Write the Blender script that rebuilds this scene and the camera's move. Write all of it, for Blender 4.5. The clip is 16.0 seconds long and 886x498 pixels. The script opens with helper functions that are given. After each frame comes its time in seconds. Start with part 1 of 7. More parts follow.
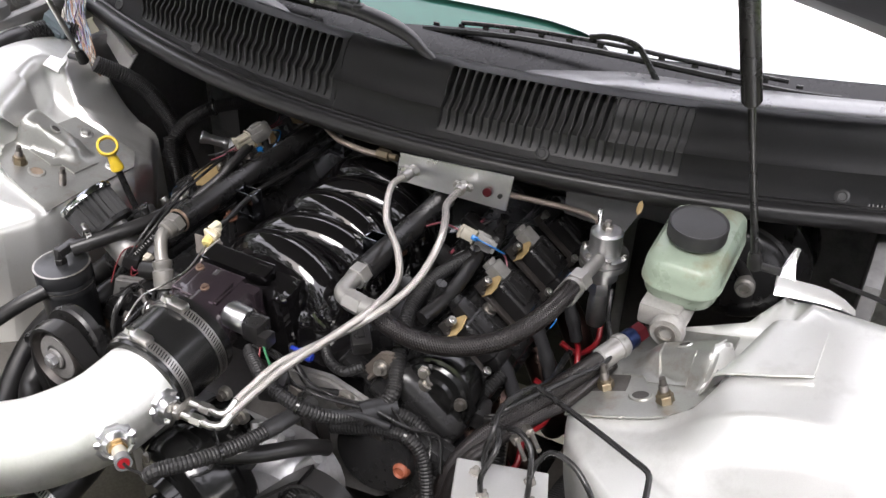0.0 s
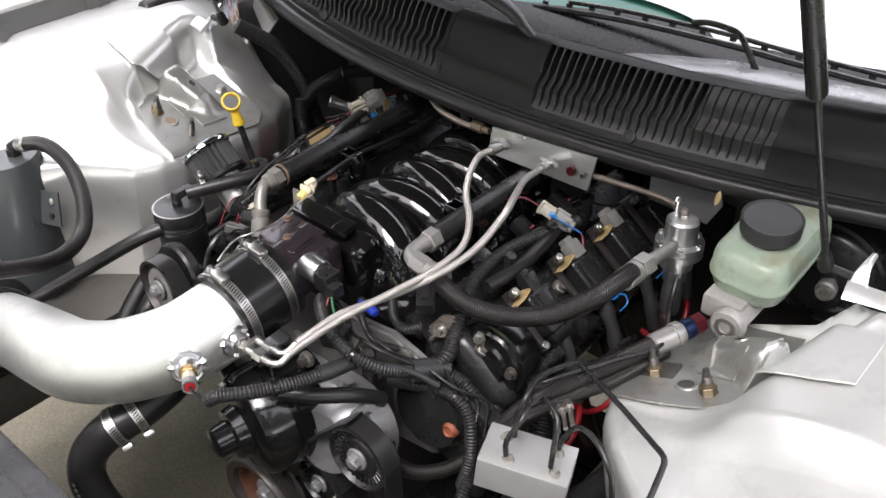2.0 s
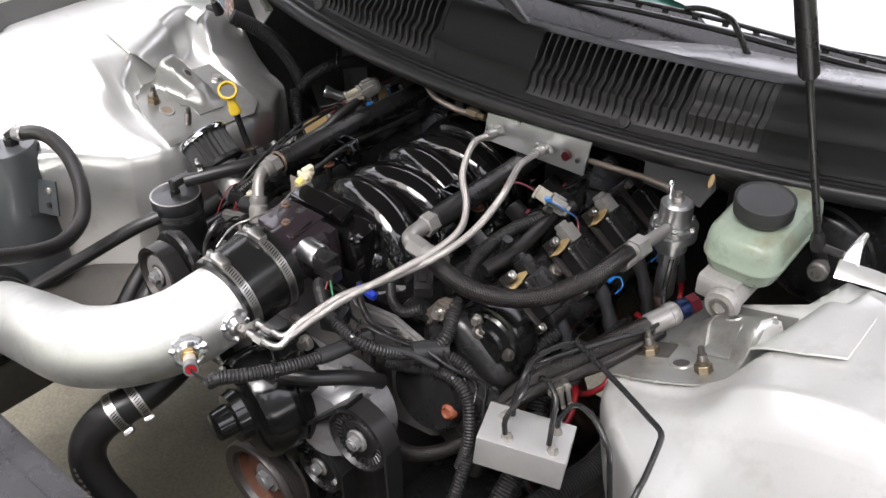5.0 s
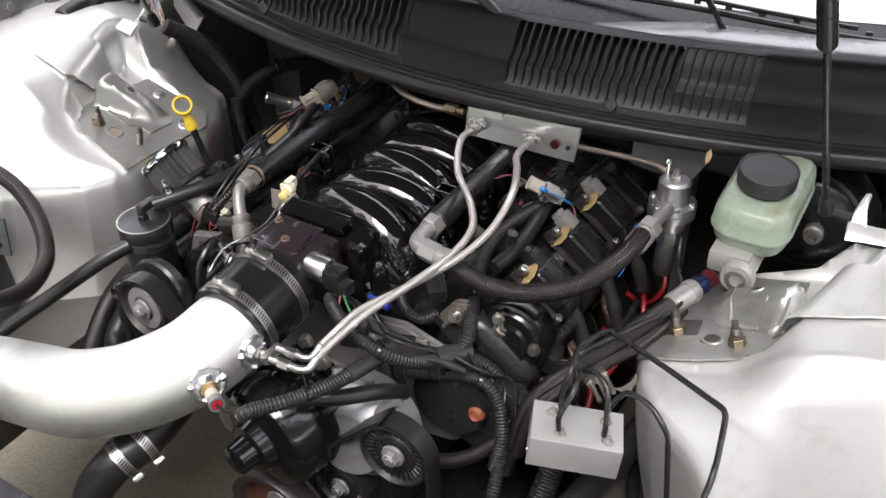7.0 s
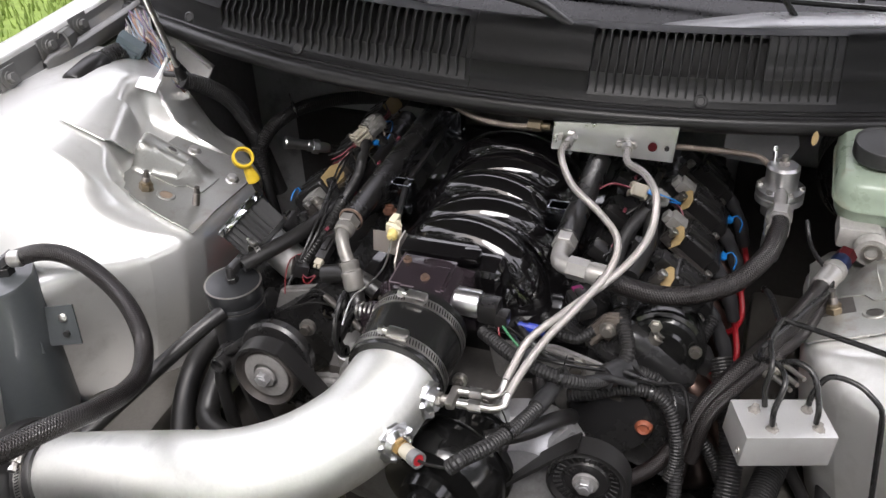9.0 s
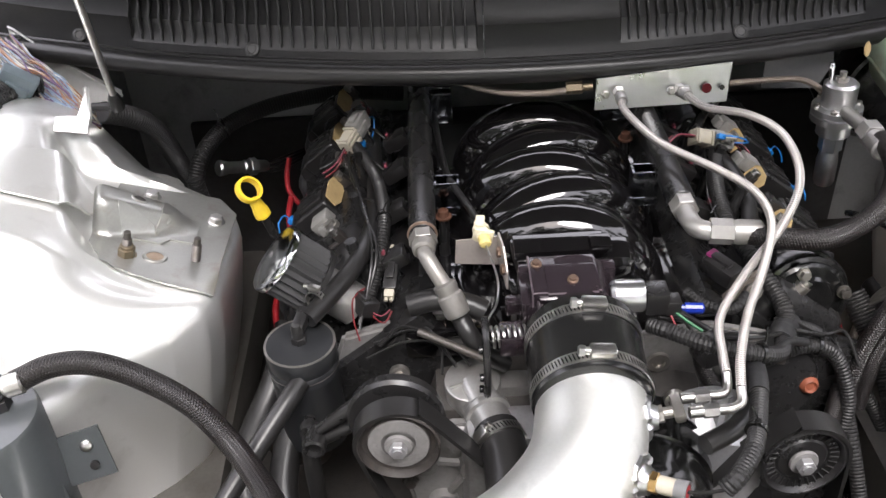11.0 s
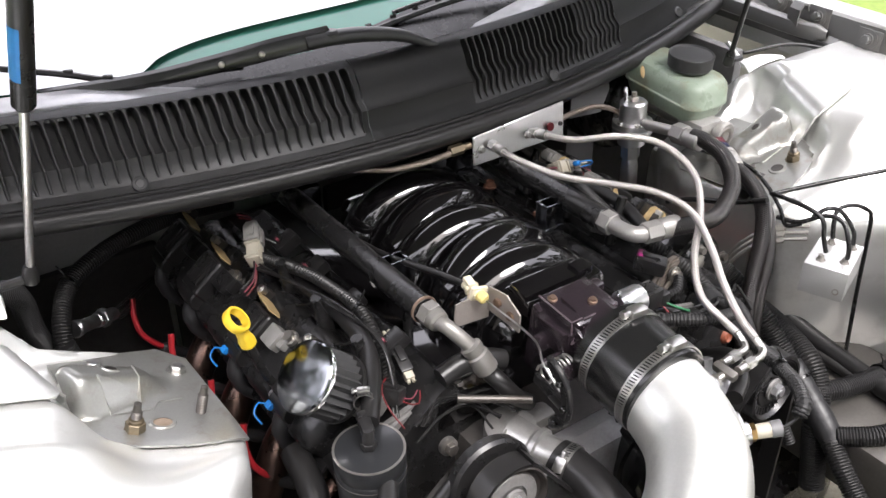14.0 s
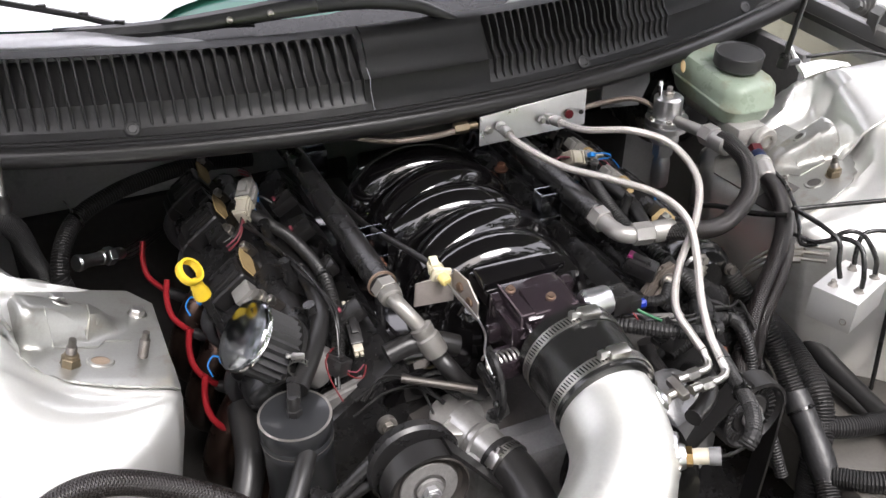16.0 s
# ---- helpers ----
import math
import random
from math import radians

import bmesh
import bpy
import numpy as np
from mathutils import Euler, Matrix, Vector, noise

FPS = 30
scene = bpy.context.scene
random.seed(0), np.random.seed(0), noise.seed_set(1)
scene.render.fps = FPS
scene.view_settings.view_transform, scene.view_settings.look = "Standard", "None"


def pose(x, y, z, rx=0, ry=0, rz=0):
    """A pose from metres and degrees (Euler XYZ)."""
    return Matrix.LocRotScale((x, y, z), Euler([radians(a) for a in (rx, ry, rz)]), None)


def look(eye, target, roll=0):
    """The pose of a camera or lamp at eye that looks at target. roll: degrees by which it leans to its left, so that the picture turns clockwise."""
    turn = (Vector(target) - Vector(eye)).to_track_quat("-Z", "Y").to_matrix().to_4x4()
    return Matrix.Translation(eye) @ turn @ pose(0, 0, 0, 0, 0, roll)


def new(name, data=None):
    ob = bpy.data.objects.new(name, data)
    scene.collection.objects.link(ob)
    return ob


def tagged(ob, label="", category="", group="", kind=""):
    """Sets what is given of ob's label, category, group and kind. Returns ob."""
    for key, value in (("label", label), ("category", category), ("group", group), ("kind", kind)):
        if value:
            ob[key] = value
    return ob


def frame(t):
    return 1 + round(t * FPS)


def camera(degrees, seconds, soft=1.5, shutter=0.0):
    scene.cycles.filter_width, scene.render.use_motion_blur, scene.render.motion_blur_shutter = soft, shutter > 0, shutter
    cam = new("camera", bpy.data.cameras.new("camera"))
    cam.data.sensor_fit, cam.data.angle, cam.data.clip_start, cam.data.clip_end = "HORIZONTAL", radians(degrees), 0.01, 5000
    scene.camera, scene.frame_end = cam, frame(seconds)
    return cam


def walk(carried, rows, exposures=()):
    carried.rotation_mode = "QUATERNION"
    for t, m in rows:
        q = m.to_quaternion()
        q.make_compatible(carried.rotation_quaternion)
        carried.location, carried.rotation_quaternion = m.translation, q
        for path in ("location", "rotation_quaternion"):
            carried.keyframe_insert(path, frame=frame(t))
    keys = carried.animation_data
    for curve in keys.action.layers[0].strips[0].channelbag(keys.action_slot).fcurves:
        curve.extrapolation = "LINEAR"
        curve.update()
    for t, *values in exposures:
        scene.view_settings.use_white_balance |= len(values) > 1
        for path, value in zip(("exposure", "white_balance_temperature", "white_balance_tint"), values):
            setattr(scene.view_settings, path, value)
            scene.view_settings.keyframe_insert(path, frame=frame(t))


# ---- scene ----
cam = camera(50.6, 16.0)
PATH = [
    (0, (0.637, -0.78, 1.579), (-0.138, 0.674, 0.445), 1.8),
    (0.5, (0.727, -0.736, 1.596), (-0.215, 0.563, 0.403), 1.9),
    (1, (0.745, -0.729, 1.602), (-0.259, 0.53, 0.415), 0.7),
    (1.5, (0.754, -0.725, 1.601), (-0.282, 0.516, 0.423), -0.2),
    (2, (0.768, -0.735, 1.589), (-0.304, 0.483, 0.419), -0.5),
    (2.5, (0.78, -0.752, 1.586), (-0.26, 0.473, 0.396), 0.6),
    (3, (0.775, -0.757, 1.589), (-0.271, 0.471, 0.406), 0.5),
    (3.5, (0.763, -0.76, 1.589), (-0.264, 0.496, 0.42), 1.1),
    (4, (0.775, -0.757, 1.589), (-0.282, 0.48, 0.426), -0.1),
    (4.2, (0.78, -0.754, 1.582), (-0.281, 0.478, 0.416), -0.3),
    (6.3, (0.693, -0.788, 1.584), (-0.296, 0.461, 0.375), -1.2),
    (6.5, (0.662, -0.801, 1.587), (-0.283, 0.469, 0.366), -1.8),
    (7, (0.621, -0.829, 1.581), (-0.208, 0.543, 0.386), -0.6),
    (7.5, (0.606, -0.835, 1.582), (-0.159, 0.604, 0.423), 1.0),
    (8, (0.472, -0.935, 1.563), (-0.222, 0.556, 0.424), 0.0),
    (8.5, (0.388, -0.992, 1.555), (-0.176, 0.556, 0.421), -0.3),
    (9, (0.304, -0.944, 1.559), (-0.273, 0.589, 0.41), -2.6),
    (9.2, (0.279, -0.911, 1.544), (-0.318, 0.615, 0.398), -3.3),
    (11.3, (-0.22, -0.835, 1.482), (-0.113, 0.765, 0.287), -2.0),
    (11.5, (-0.264, -0.823, 1.483), (-0.097, 0.782, 0.301), -1.1),
    (12, (-0.422, -0.811, 1.485), (-0.049, 0.769, 0.317), -0.6),
    (12.5, (-0.514, -0.798, 1.488), (0.039, 0.736, 0.33), 0.3),
    (13, (-0.523, -0.767, 1.484), (0.074, 0.763, 0.343), -1.7),
    (13.5, (-0.599, -0.744, 1.493), (0.229, 0.689, 0.37), -0.6),
    (14, (-0.642, -0.732, 1.509), (0.322, 0.655, 0.439), -0.3),
    (14.5, (-0.695, -0.734, 1.517), (0.26, 0.676, 0.469), -0.6),
    (15, (-0.675, -0.759, 1.52), (0.277, 0.657, 0.477), -3.5),
    (15.5, (-0.621, -0.775, 1.514), (0.344, 0.635, 0.474), -1.3),
    (16, (-0.466, -0.809, 1.496), (0.236, 0.701, 0.387), 1.0),
]
walk(cam, [(t, look(eye, target, roll)) for t, eye, target, roll in PATH],
     exposures=[(0, 1.70), (1.5, 1.62), (4, 1.60), (7, 1.60), (9, 1.52), (11.5, 1.92), (13.5, 1.95), (16, 1.92)])

# ---------------------------------------------------------------- world and light
SUN_EL, SUN_AZ = radians(58), radians(200)
world = bpy.data.worlds.new("overcast_sky")
world.use_nodes = True
scene.world = world
wn, wl = world.node_tree.nodes, world.node_tree.links
wn.clear()
w_out = wn.new("ShaderNodeOutputWorld")
w_bg = wn.new("ShaderNodeBackground")
w_sky = wn.new("ShaderNodeTexSky")
w_sky.sky_type, w_sky.sun_disc = "NISHITA", False
w_sky.sun_elevation, w_sky.sun_rotation = SUN_EL, SUN_AZ
w_sky.dust_density, w_sky.air_density = 4.0, 1.0
w_mix = wn.new("ShaderNodeMix")
w_mix.data_type = "RGBA"
w_mix.inputs[0].default_value = 0.8
w_mix.inputs[7].default_value = (9.5, 9.1, 9.8, 1)
wl.new(w_sky.outputs[0], w_mix.inputs[6])
wl.new(w_mix.outputs[2], w_bg.inputs[0])
wl.new(w_bg.outputs[0], w_out.inputs[0])
w_bg.inputs[1].default_value = 0.15
sun = new("sun", bpy.data.lights.new("sun", "SUN"))
sun.data.energy, sun.data.angle, sun.data.color = 1.2, radians(25), (1.0, 0.965, 0.95)
sun.matrix_basis = look((0.5, -2.0, 4.5), (0, 0, 0.8))

# ---------------------------------------------------------------- helpers
def mat(name, col, rough=0.5, metal=0.0, var=0.15, scale=60.0, bump=0.0, bscale=400.0, coat=0.0,
        dirt=None, dirt_amount=0.35, dirt_scale=9.0, spec=0.5, ior=1.5, trans=0.0, rvar=0.12):
    """A surface with grain at a fine and a coarse scale, stains and fine relief."""
    m = bpy.data.materials.new(name)
    m.use_nodes = True
    n, l = m.node_tree.nodes, m.node_tree.links
    b = n["Principled BSDF"]
    b.inputs["Metallic"].default_value = metal
    b.inputs["IOR"].default_value = ior
    b.inputs["Coat Weight"].default_value = coat
    b.inputs["Coat Roughness"].default_value = 0.06
    b.inputs["Transmission Weight"].default_value = trans
    b.inputs["Specular IOR Level"].default_value = spec
    tc = n.new("ShaderNodeTexCoord")
    fine = n.new("ShaderNodeTexNoise")
    fine.inputs["Scale"].default_value, fine.inputs["Detail"].default_value = scale, 4
    coarse = n.new("ShaderNodeTexNoise")
    coarse.inputs["Scale"].default_value, coarse.inputs["Detail"].default_value = dirt_scale, 6
    coarse.inputs["Roughness"].default_value = 0.65
    for t in (fine, coarse):
        l.new(tc.outputs["Object"], t.inputs["Vector"])
    hi = n.new("ShaderNodeMix")
    hi.data_type = "RGBA"
    hi.inputs[6].default_value = (*[c * (1 - var) for c in col], 1)
    hi.inputs[7].default_value = (*[min(1, c * (1 + var)) for c in col], 1)
    l.new(fine.outputs["Fac"], hi.inputs[0])
    ramp = n.new("ShaderNodeMapRange")
    ramp.inputs[1].default_value, ramp.inputs[2].default_value = 0.52, 0.72
    ramp.inputs[3].default_value, ramp.inputs[4].default_value = 0.0, dirt_amount
    l.new(coarse.outputs["Fac"], ramp.inputs[0])
    st = n.new("ShaderNodeMix")
    st.data_type = "RGBA"
    st.inputs[7].default_value = (*(dirt or [c * 0.6 for c in col]), 1)
    l.new(hi.outputs[2], st.inputs[6])
    l.new(ramp.outputs[0], st.inputs[0])
    l.new(st.outputs[2], b.inputs["Base Color"])
    rr = n.new("ShaderNodeMapRange")
    rr.inputs[3].default_value, rr.inputs[4].default_value = max(0.02, rough - rvar), min(1, rough + rvar)
    l.new(coarse.outputs["Fac"], rr.inputs[0])
    l.new(rr.outputs[0], b.inputs["Roughness"])
    if bump:
        bt = n.new("ShaderNodeTexNoise")
        bt.inputs["Scale"].default_value, bt.inputs["Detail"].default_value = bscale, 3
        l.new(tc.outputs["Object"], bt.inputs["Vector"])
        bp = n.new("ShaderNodeBump")
        bp.inputs["Strength"].default_value, bp.inputs["Distance"].default_value = bump, 0.001
        l.new(bt.outputs["Fac"], bp.inputs["Height"])
        l.new(bp.outputs["Normal"], b.inputs["Normal"])
    return m


def braid_mat(name, dark, light, metal, rough, nu=260.0, nv=9.0):
    """Woven hose sheath: two crossed sets of strands along the hose's own length and turn."""
    m = bpy.data.materials.new(name)
    m.use_nodes = True
    n, l = m.node_tree.nodes, m.node_tree.links
    b = n["Principled BSDF"]
    b.inputs["Metallic"].default_value, b.inputs["Roughness"].default_value = metal, rough
    uv = n.new("ShaderNodeUVMap")
    sep = n.new("ShaderNodeSeparateXYZ")
    l.new(uv.outputs[0], sep.inputs[0])

    def math(op, a, c):
        q = n.new("ShaderNodeMath")
        q.operation = op
        for k, v in ((0, a), (1, c)):
            if isinstance(v, float):
                q.inputs[k].default_value = v
            elif v is not None:
                l.new(v, q.inputs[k])
        return q.outputs[0]
    u = math("MULTIPLY", sep.outputs[0], nu)
    v = math("MULTIPLY", sep.outputs[1], nv)
    a = math("SINE", math("MULTIPLY", math("ADD", u, v), 6.2832), None)
    c = math("SINE", math("MULTIPLY", math("SUBTRACT", u, v), 6.2832), None)
    h = math("MAXIMUM", a, c)
    mix = n.new("ShaderNodeMix")
    mix.data_type = "RGBA"
    mix.inputs[6].default_value, mix.inputs[7].default_value = (*dark, 1), (*light, 1)
    mr = n.new("ShaderNodeMapRange")
    mr.inputs[1].default_value, mr.inputs[2].default_value = -0.4, 1.0
    l.new(h, mr.inputs[0])
    l.new(mr.outputs[0], mix.inputs[0])
    l.new(mix.outputs[2], b.inputs["Base Color"])
    bp = n.new("ShaderNodeBump")
    bp.inputs["Strength"].default_value, bp.inputs["Distance"].default_value = 0.6, 0.0008
    l.new(h, bp.inputs["Height"])
    l.new(bp.outputs["Normal"], b.inputs["Normal"])
    return m


def mesh_of(bm, name):
    me = bpy.data.meshes.new(name)
    bm.normal_update()
    bm.to_mesh(me)
    bm.free()
    return me


def smooth(me, deg=35):
    me.polygons.foreach_set("use_smooth", [True] * len(me.polygons))
    me.set_sharp_from_angle(angle=radians(deg))


WORLD_OF = {}


def thing(name, at, label, category, group="", kind=""):
    """An empty at a thing's base, to carry its parts."""
    ob = new(name)
    ob.empty_display_size = 0.02
    ob.matrix_basis = Matrix.Translation(at)
    WORLD_OF[ob.name] = ob.matrix_basis.copy()
    return tagged(ob, label, category, group, kind)


def part(name, bm, material, parent=None, label="", deg=35, category="", group="", kind=""):
    """One bmesh in world places as one mesh object, alone or under a thing or part."""
    me = mesh_of(bm, name)
    me.materials.append(material)
    smooth(me, deg)
    co = np.empty(len(me.vertices) * 3)
    me.vertices.foreach_get("co", co)
    co = co.reshape(-1, 3)
    c = (co.min(0) + co.max(0)) / 2
    if parent is None:
        c[2] = co.min(0)[2]
    me.vertices.foreach_set("co", (co - c).ravel())
    me.update()
    ob = new(name, me)
    t = Matrix.Translation(c)
    if parent is not None:
        ob.parent = parent
        ob.matrix_basis = WORLD_OF[parent.name].inverted() @ t
    else:
        ob.matrix_basis = t
    WORLD_OF[ob.name] = t
    return tagged(ob, label, category, group, kind)


def V(p):
    return Vector(p)


def frame_of(axis, hint=(0, 0, 1)):
    a = V(axis).normalized()
    h = V(hint)
    if abs(a.dot(h.normalized())) > 0.97:
        h = Vector((1, 0, 0)) if abs(a.x) < 0.9 else Vector((0, 1, 0))
    u = h.cross(a).normalized()
    return u, a.cross(u), a


def box(bm, c, size, bev=0.0, rot=None, seg=2):
    """A box of the given size round c, with rounded edges, turned by an Euler in degrees."""
    r = bmesh.ops.create_cube(bm, size=1.0)
    vs = r["verts"]
    bmesh.ops.scale(bm, vec=size, verts=vs)
    if bev > 0:
        es = list({e for v in vs for e in v.link_edges})
        q = bmesh.ops.bevel(bm, geom=es, offset=bev, segments=seg, profile=0.6, affect="EDGES", clamp_overlap=True)
        vs = list({v for f in q["faces"] for v in f.verts} | {v for v in vs if v.is_valid})
        seen, stack = set(vs), list(vs)
        while stack:
            v = stack.pop()
            for e in v.link_edges:
                o = e.other_vert(v)
                if o not in seen:
                    seen.add(o)
                    stack.append(o)
        vs = list(seen)
    m = Matrix.Translation(c)
    if rot is not None:
        m = m @ (rot if isinstance(rot, Matrix) else Euler([radians(a) for a in rot]).to_matrix().to_4x4())
    bmesh.ops.transform(bm, matrix=m, verts=vs)
    return vs


def lathe(bm, base, axis, profile, segs=24, hint=(0, 0, 1), squash=1.0):
    """Turns a profile of (distance along the axis, radius) round an axis."""
    u, w, a = frame_of(axis, hint)
    base = V(base)
    rings = []
    for d, r in profile:
        if r < 1e-5:
            rings.append([bm.verts.new(base + a * d)])
        else:
            rings.append([bm.verts.new(base + a * d + (u * math.cos(t) * squash + w * math.sin(t)) * r)
                          for t in (2 * math.pi * k / segs for k in range(segs))])
    for p, q in zip(rings, rings[1:]):
        for k in range(segs):
            j = (k + 1) % segs
            if len(p) == 1 and len(q) == 1:
                continue
            if len(p) == 1:
                bm.faces.new((p[0], q[j], q[k]))
            elif len(q) == 1:
                bm.faces.new((p[k], p[j], q[0]))
            else:
                bm.faces.new((p[k], p[j], q[j], q[k]))
    for ring, flip in ((rings[0], True), (rings[-1], False)):
        if len(ring) > 2:
            bm.faces.new(ring[::-1] if flip else ring)


def rod(bm, a, b, r, r2=None, segs=16, bev=0.0):
    d = V(b) - V(a)
    h = d.length
    r2 = r if r2 is None else r2
    if bev:
        lathe(bm, a, d, [(0, r - bev), (bev, r), (h - bev, r2), (h, r2 - bev)], segs)
    else:
        lathe(bm, a, d, [(0, r), (h, r2)], segs)


def hexnut(bm, a, b, r, bev=0.0006):
    d = V(b) - V(a)
    h = d.length
    lathe(bm, a, d, [(0, r - bev), (bev, r), (h - bev, r), (h, r - bev)], 6)


def spline(pts, step=0.006):
    """Smooth curve through the points, sampled at even steps."""
    p = [V(q) for q in pts]
    p = [p[0] * 2 - p[1]] + p + [p[-1] * 2 - p[-2]]
    out = []
    for i in range(1, len(p) - 2):
        a, b, c, d = p[i - 1:i + 3]
        n = max(2, int((c - b).length / step))
        for k in range(n):
            t = k / n
            out.append(0.5 * ((2 * b) + (c - a) * t + (2 * a - 5 * b + 4 * c - d) * t * t + (3 * b - a - 3 * c + d) * t ** 3))
    out.append(p[-2])
    return out


def sweep(bm, line, r, segs=12, caps=True, radius=None):
    """A tube along a line of points; radius(i, s) may change it. Keeps the way along and round as UV."""
    uvl = bm.loops.layers.uv.verify()
    n = len(line)
    tan = [(line[min(i + 1, n - 1)] - line[max(i - 1, 0)]).normalized() for i in range(n)]
    u = frame_of(tan[0])[0]
    rings, s, S = [], 0.0, []
    for i in range(n):
        if i:
            s += (line[i] - line[i - 1]).length
            ax = tan[i - 1].cross(tan[i])
            if ax.length > 1e-7:
                u = Matrix.Rotation(tan[i - 1].angle(tan[i]), 3, ax.normalized()) @ u
        u = (u - tan[i] * u.dot(tan[i])).normalized()
        w = tan[i].cross(u)
        rr = radius(i, s) if radius else r
        rings.append([bm.verts.new(line[i] + (u * math.cos(t) + w * math.sin(t)) * rr)
                      for t in (2 * math.pi * k / segs for k in range(segs))])
        S.append(s)
    for i in range(n - 1):
        for k in range(segs):
            j = (k + 1) % segs
            f = bm.faces.new((rings[i][k], rings[i][j], rings[i + 1][j], rings[i + 1][k]))
            for lo, (uu, vv) in zip(f.loops, ((S[i], k), (S[i], k + 1), (S[i + 1], k + 1), (S[i + 1], k))):
                lo[uvl].uv = (uu, vv / segs)
    if caps:
        bm.faces.new(rings[0][::-1])
        bm.faces.new(rings[-1])


def hose(name, pts, r, material, label="", parent=None, category="hose", segs=12, ribbed=0.0, pitch=0.0045, group=""):
    """A bent hose or cable; ribbed gives the rings of corrugated loom."""
    bm = bmesh.new()
    if ribbed:
        line = spline(pts, pitch / 3)
        sweep(bm, line, r, segs, True, lambda i, s: r * (1.0 if i % 3 else 1.0 - ribbed))
    else:
        sweep(bm, spline(pts), r, segs)
    if parent is None:
        return part(name, bm, material, None, label, 60 if not ribbed else 25, category, group)
    return part(name, bm, material, parent, label, 60 if not ribbed else 25)


def plate(bm, pts, normal, thick):
    """A flat sheet with the given outline, thickened along its normal."""
    nrm = V(normal).normalized() * thick
    top = [bm.verts.new(V(p) + nrm) for p in pts]
    bot = [bm.verts.new(V(p)) for p in pts]
    f = bm.faces.new(top)
    f.normal_update()
    bm.faces.new(bot[::-1])
    n = len(pts)
    for i in range(n):
        j = (i + 1) % n
        bm.faces.new((top[j], top[i], bot[i], bot[j]))
    bmesh.ops.recalc_face_normals(bm, faces=bm.faces[:])


def sheet(bm, rows, thick=0.0):
    """A surface through rows of points."""
    g = [[bm.verts.new(p) for p in row] for row in rows]
    fs = []
    for a, b in zip(g, g[1:]):
        for i in range(len(a) - 1):
            fs.append(bm.faces.new((a[i], a[i + 1], b[i + 1], b[i])))
    if thick:
        bm.normal_update()
        bmesh.ops.solidify(bm, geom=fs, thickness=thick)
    return g


# ---------------------------------------------------------------- materials
M_PAINT = mat("silver_body_paint", (0.78, 0.782, 0.762), 0.33, 0.66, 0.05, 900, 0.03, 900, 0.12, (0.38, 0.37, 0.33), 0.35, 14)
# about a fifth of the silver body paint's value, with paler dust blotches
M_PAINT_IN = mat("dusty_dark_grey_paint", (0.15, 0.15, 0.147), 0.40, 0.35, 0.08, 500, 0.05, 600, 0.15, (0.22, 0.20, 0.17), 0.5, 11)
# silver body paint made greyer to carry firewall shade, plus dark stains
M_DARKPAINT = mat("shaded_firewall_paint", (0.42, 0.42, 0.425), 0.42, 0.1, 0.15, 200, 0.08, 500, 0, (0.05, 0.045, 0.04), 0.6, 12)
M_COWL = mat("black_cowl_plastic", (0.019, 0.019, 0.0195), 0.42, 0, 0.25, 300, 0.14, 900, 0, (0.024, 0.022, 0.021), 0.5, 16, spec=0.47)
M_RUBBER = mat("black_rubber", (0.014, 0.0135, 0.0135), 0.34, 0, 0.25, 200, 0.08, 700, 0, (0.015, 0.0145, 0.014), 0.4, 18, spec=0.42)
M_GLOSS = mat("gloss_black_paint", (0.0050, 0.0046, 0.0050), 0.06, 0, 0.1, 100, 0.02, 60, 0.0, (0.005, 0.005, 0.005), 0.2, 10, spec=0.7, ior=1.5, rvar=0.02)
M_BLACK = mat("satin_black_paint", (0.014, 0.0137, 0.014), 0.27, 0, 0.2, 150, 0.05, 500, 0, (0.022, 0.020, 0.018), 0.4, 20, spec=0.4)
M_PLASTIC = mat("black_moulded_plastic", (0.014, 0.0135, 0.0138), 0.29, 0, 0.2, 220, 0.1, 800, 0, (0.019, 0.0175, 0.0165), 0.5, 22, spec=0.5)
M_ALU = mat("brushed_aluminium", (0.72, 0.72, 0.73), 0.30, 1, 0.06, 700, 0.04, 900, 0, (0.5, 0.5, 0.5), 0.4, 20)
M_PIPE = mat("polished_aluminium_tube", (0.875, 0.88, 0.845), 0.46, 1, 0.05, 300, 0.10, 260, 0, (0.56, 0.56, 0.54), 0.6, 16)
M_CAST = mat("cast_aluminium", (0.38, 0.38, 0.385), 0.42, 0.7, 0.15, 300, 0.35, 500, 0, (0.16, 0.14, 0.12), 0.6, 16)
M_STEEL = mat("zinc_steel", (0.55, 0.54, 0.52), 0.32, 1, 0.1, 300, 0.05, 700, 0, (0.25, 0.2, 0.15), 0.4, 40)
M_CHROME = mat("chrome", (0.86, 0.87, 0.88), 0.06, 1, 0.02, 100, 0, 100, 0, (0.7, 0.7, 0.7), 0.2, 10, rvar=0.03)
M_FIT = mat("tarnished_fitting", (0.42, 0.40, 0.37), 0.34, 0.9, 0.12, 300, 0.1, 600, 0, (0.25, 0.21, 0.17), 0.5, 40)
M_BRASS = mat("brass", (0.50, 0.33, 0.14), 0.3, 1, 0.1, 300, 0.05, 600, 0, (0.35, 0.22, 0.08), 0.4, 60)
M_COPPER = mat("copper_brown_line", (0.42, 0.30, 0.23), 0.35, 0.8, 0.15, 200, 0.05, 600, 0, (0.2, 0.14, 0.1), 0.4, 60)
M_YELLOW = mat("yellow_plastic", (0.72, 0.50, 0.03), 0.4, 0, 0.1, 200, 0.05, 500, 0, (0.35, 0.22, 0.03), 0.4, 50)
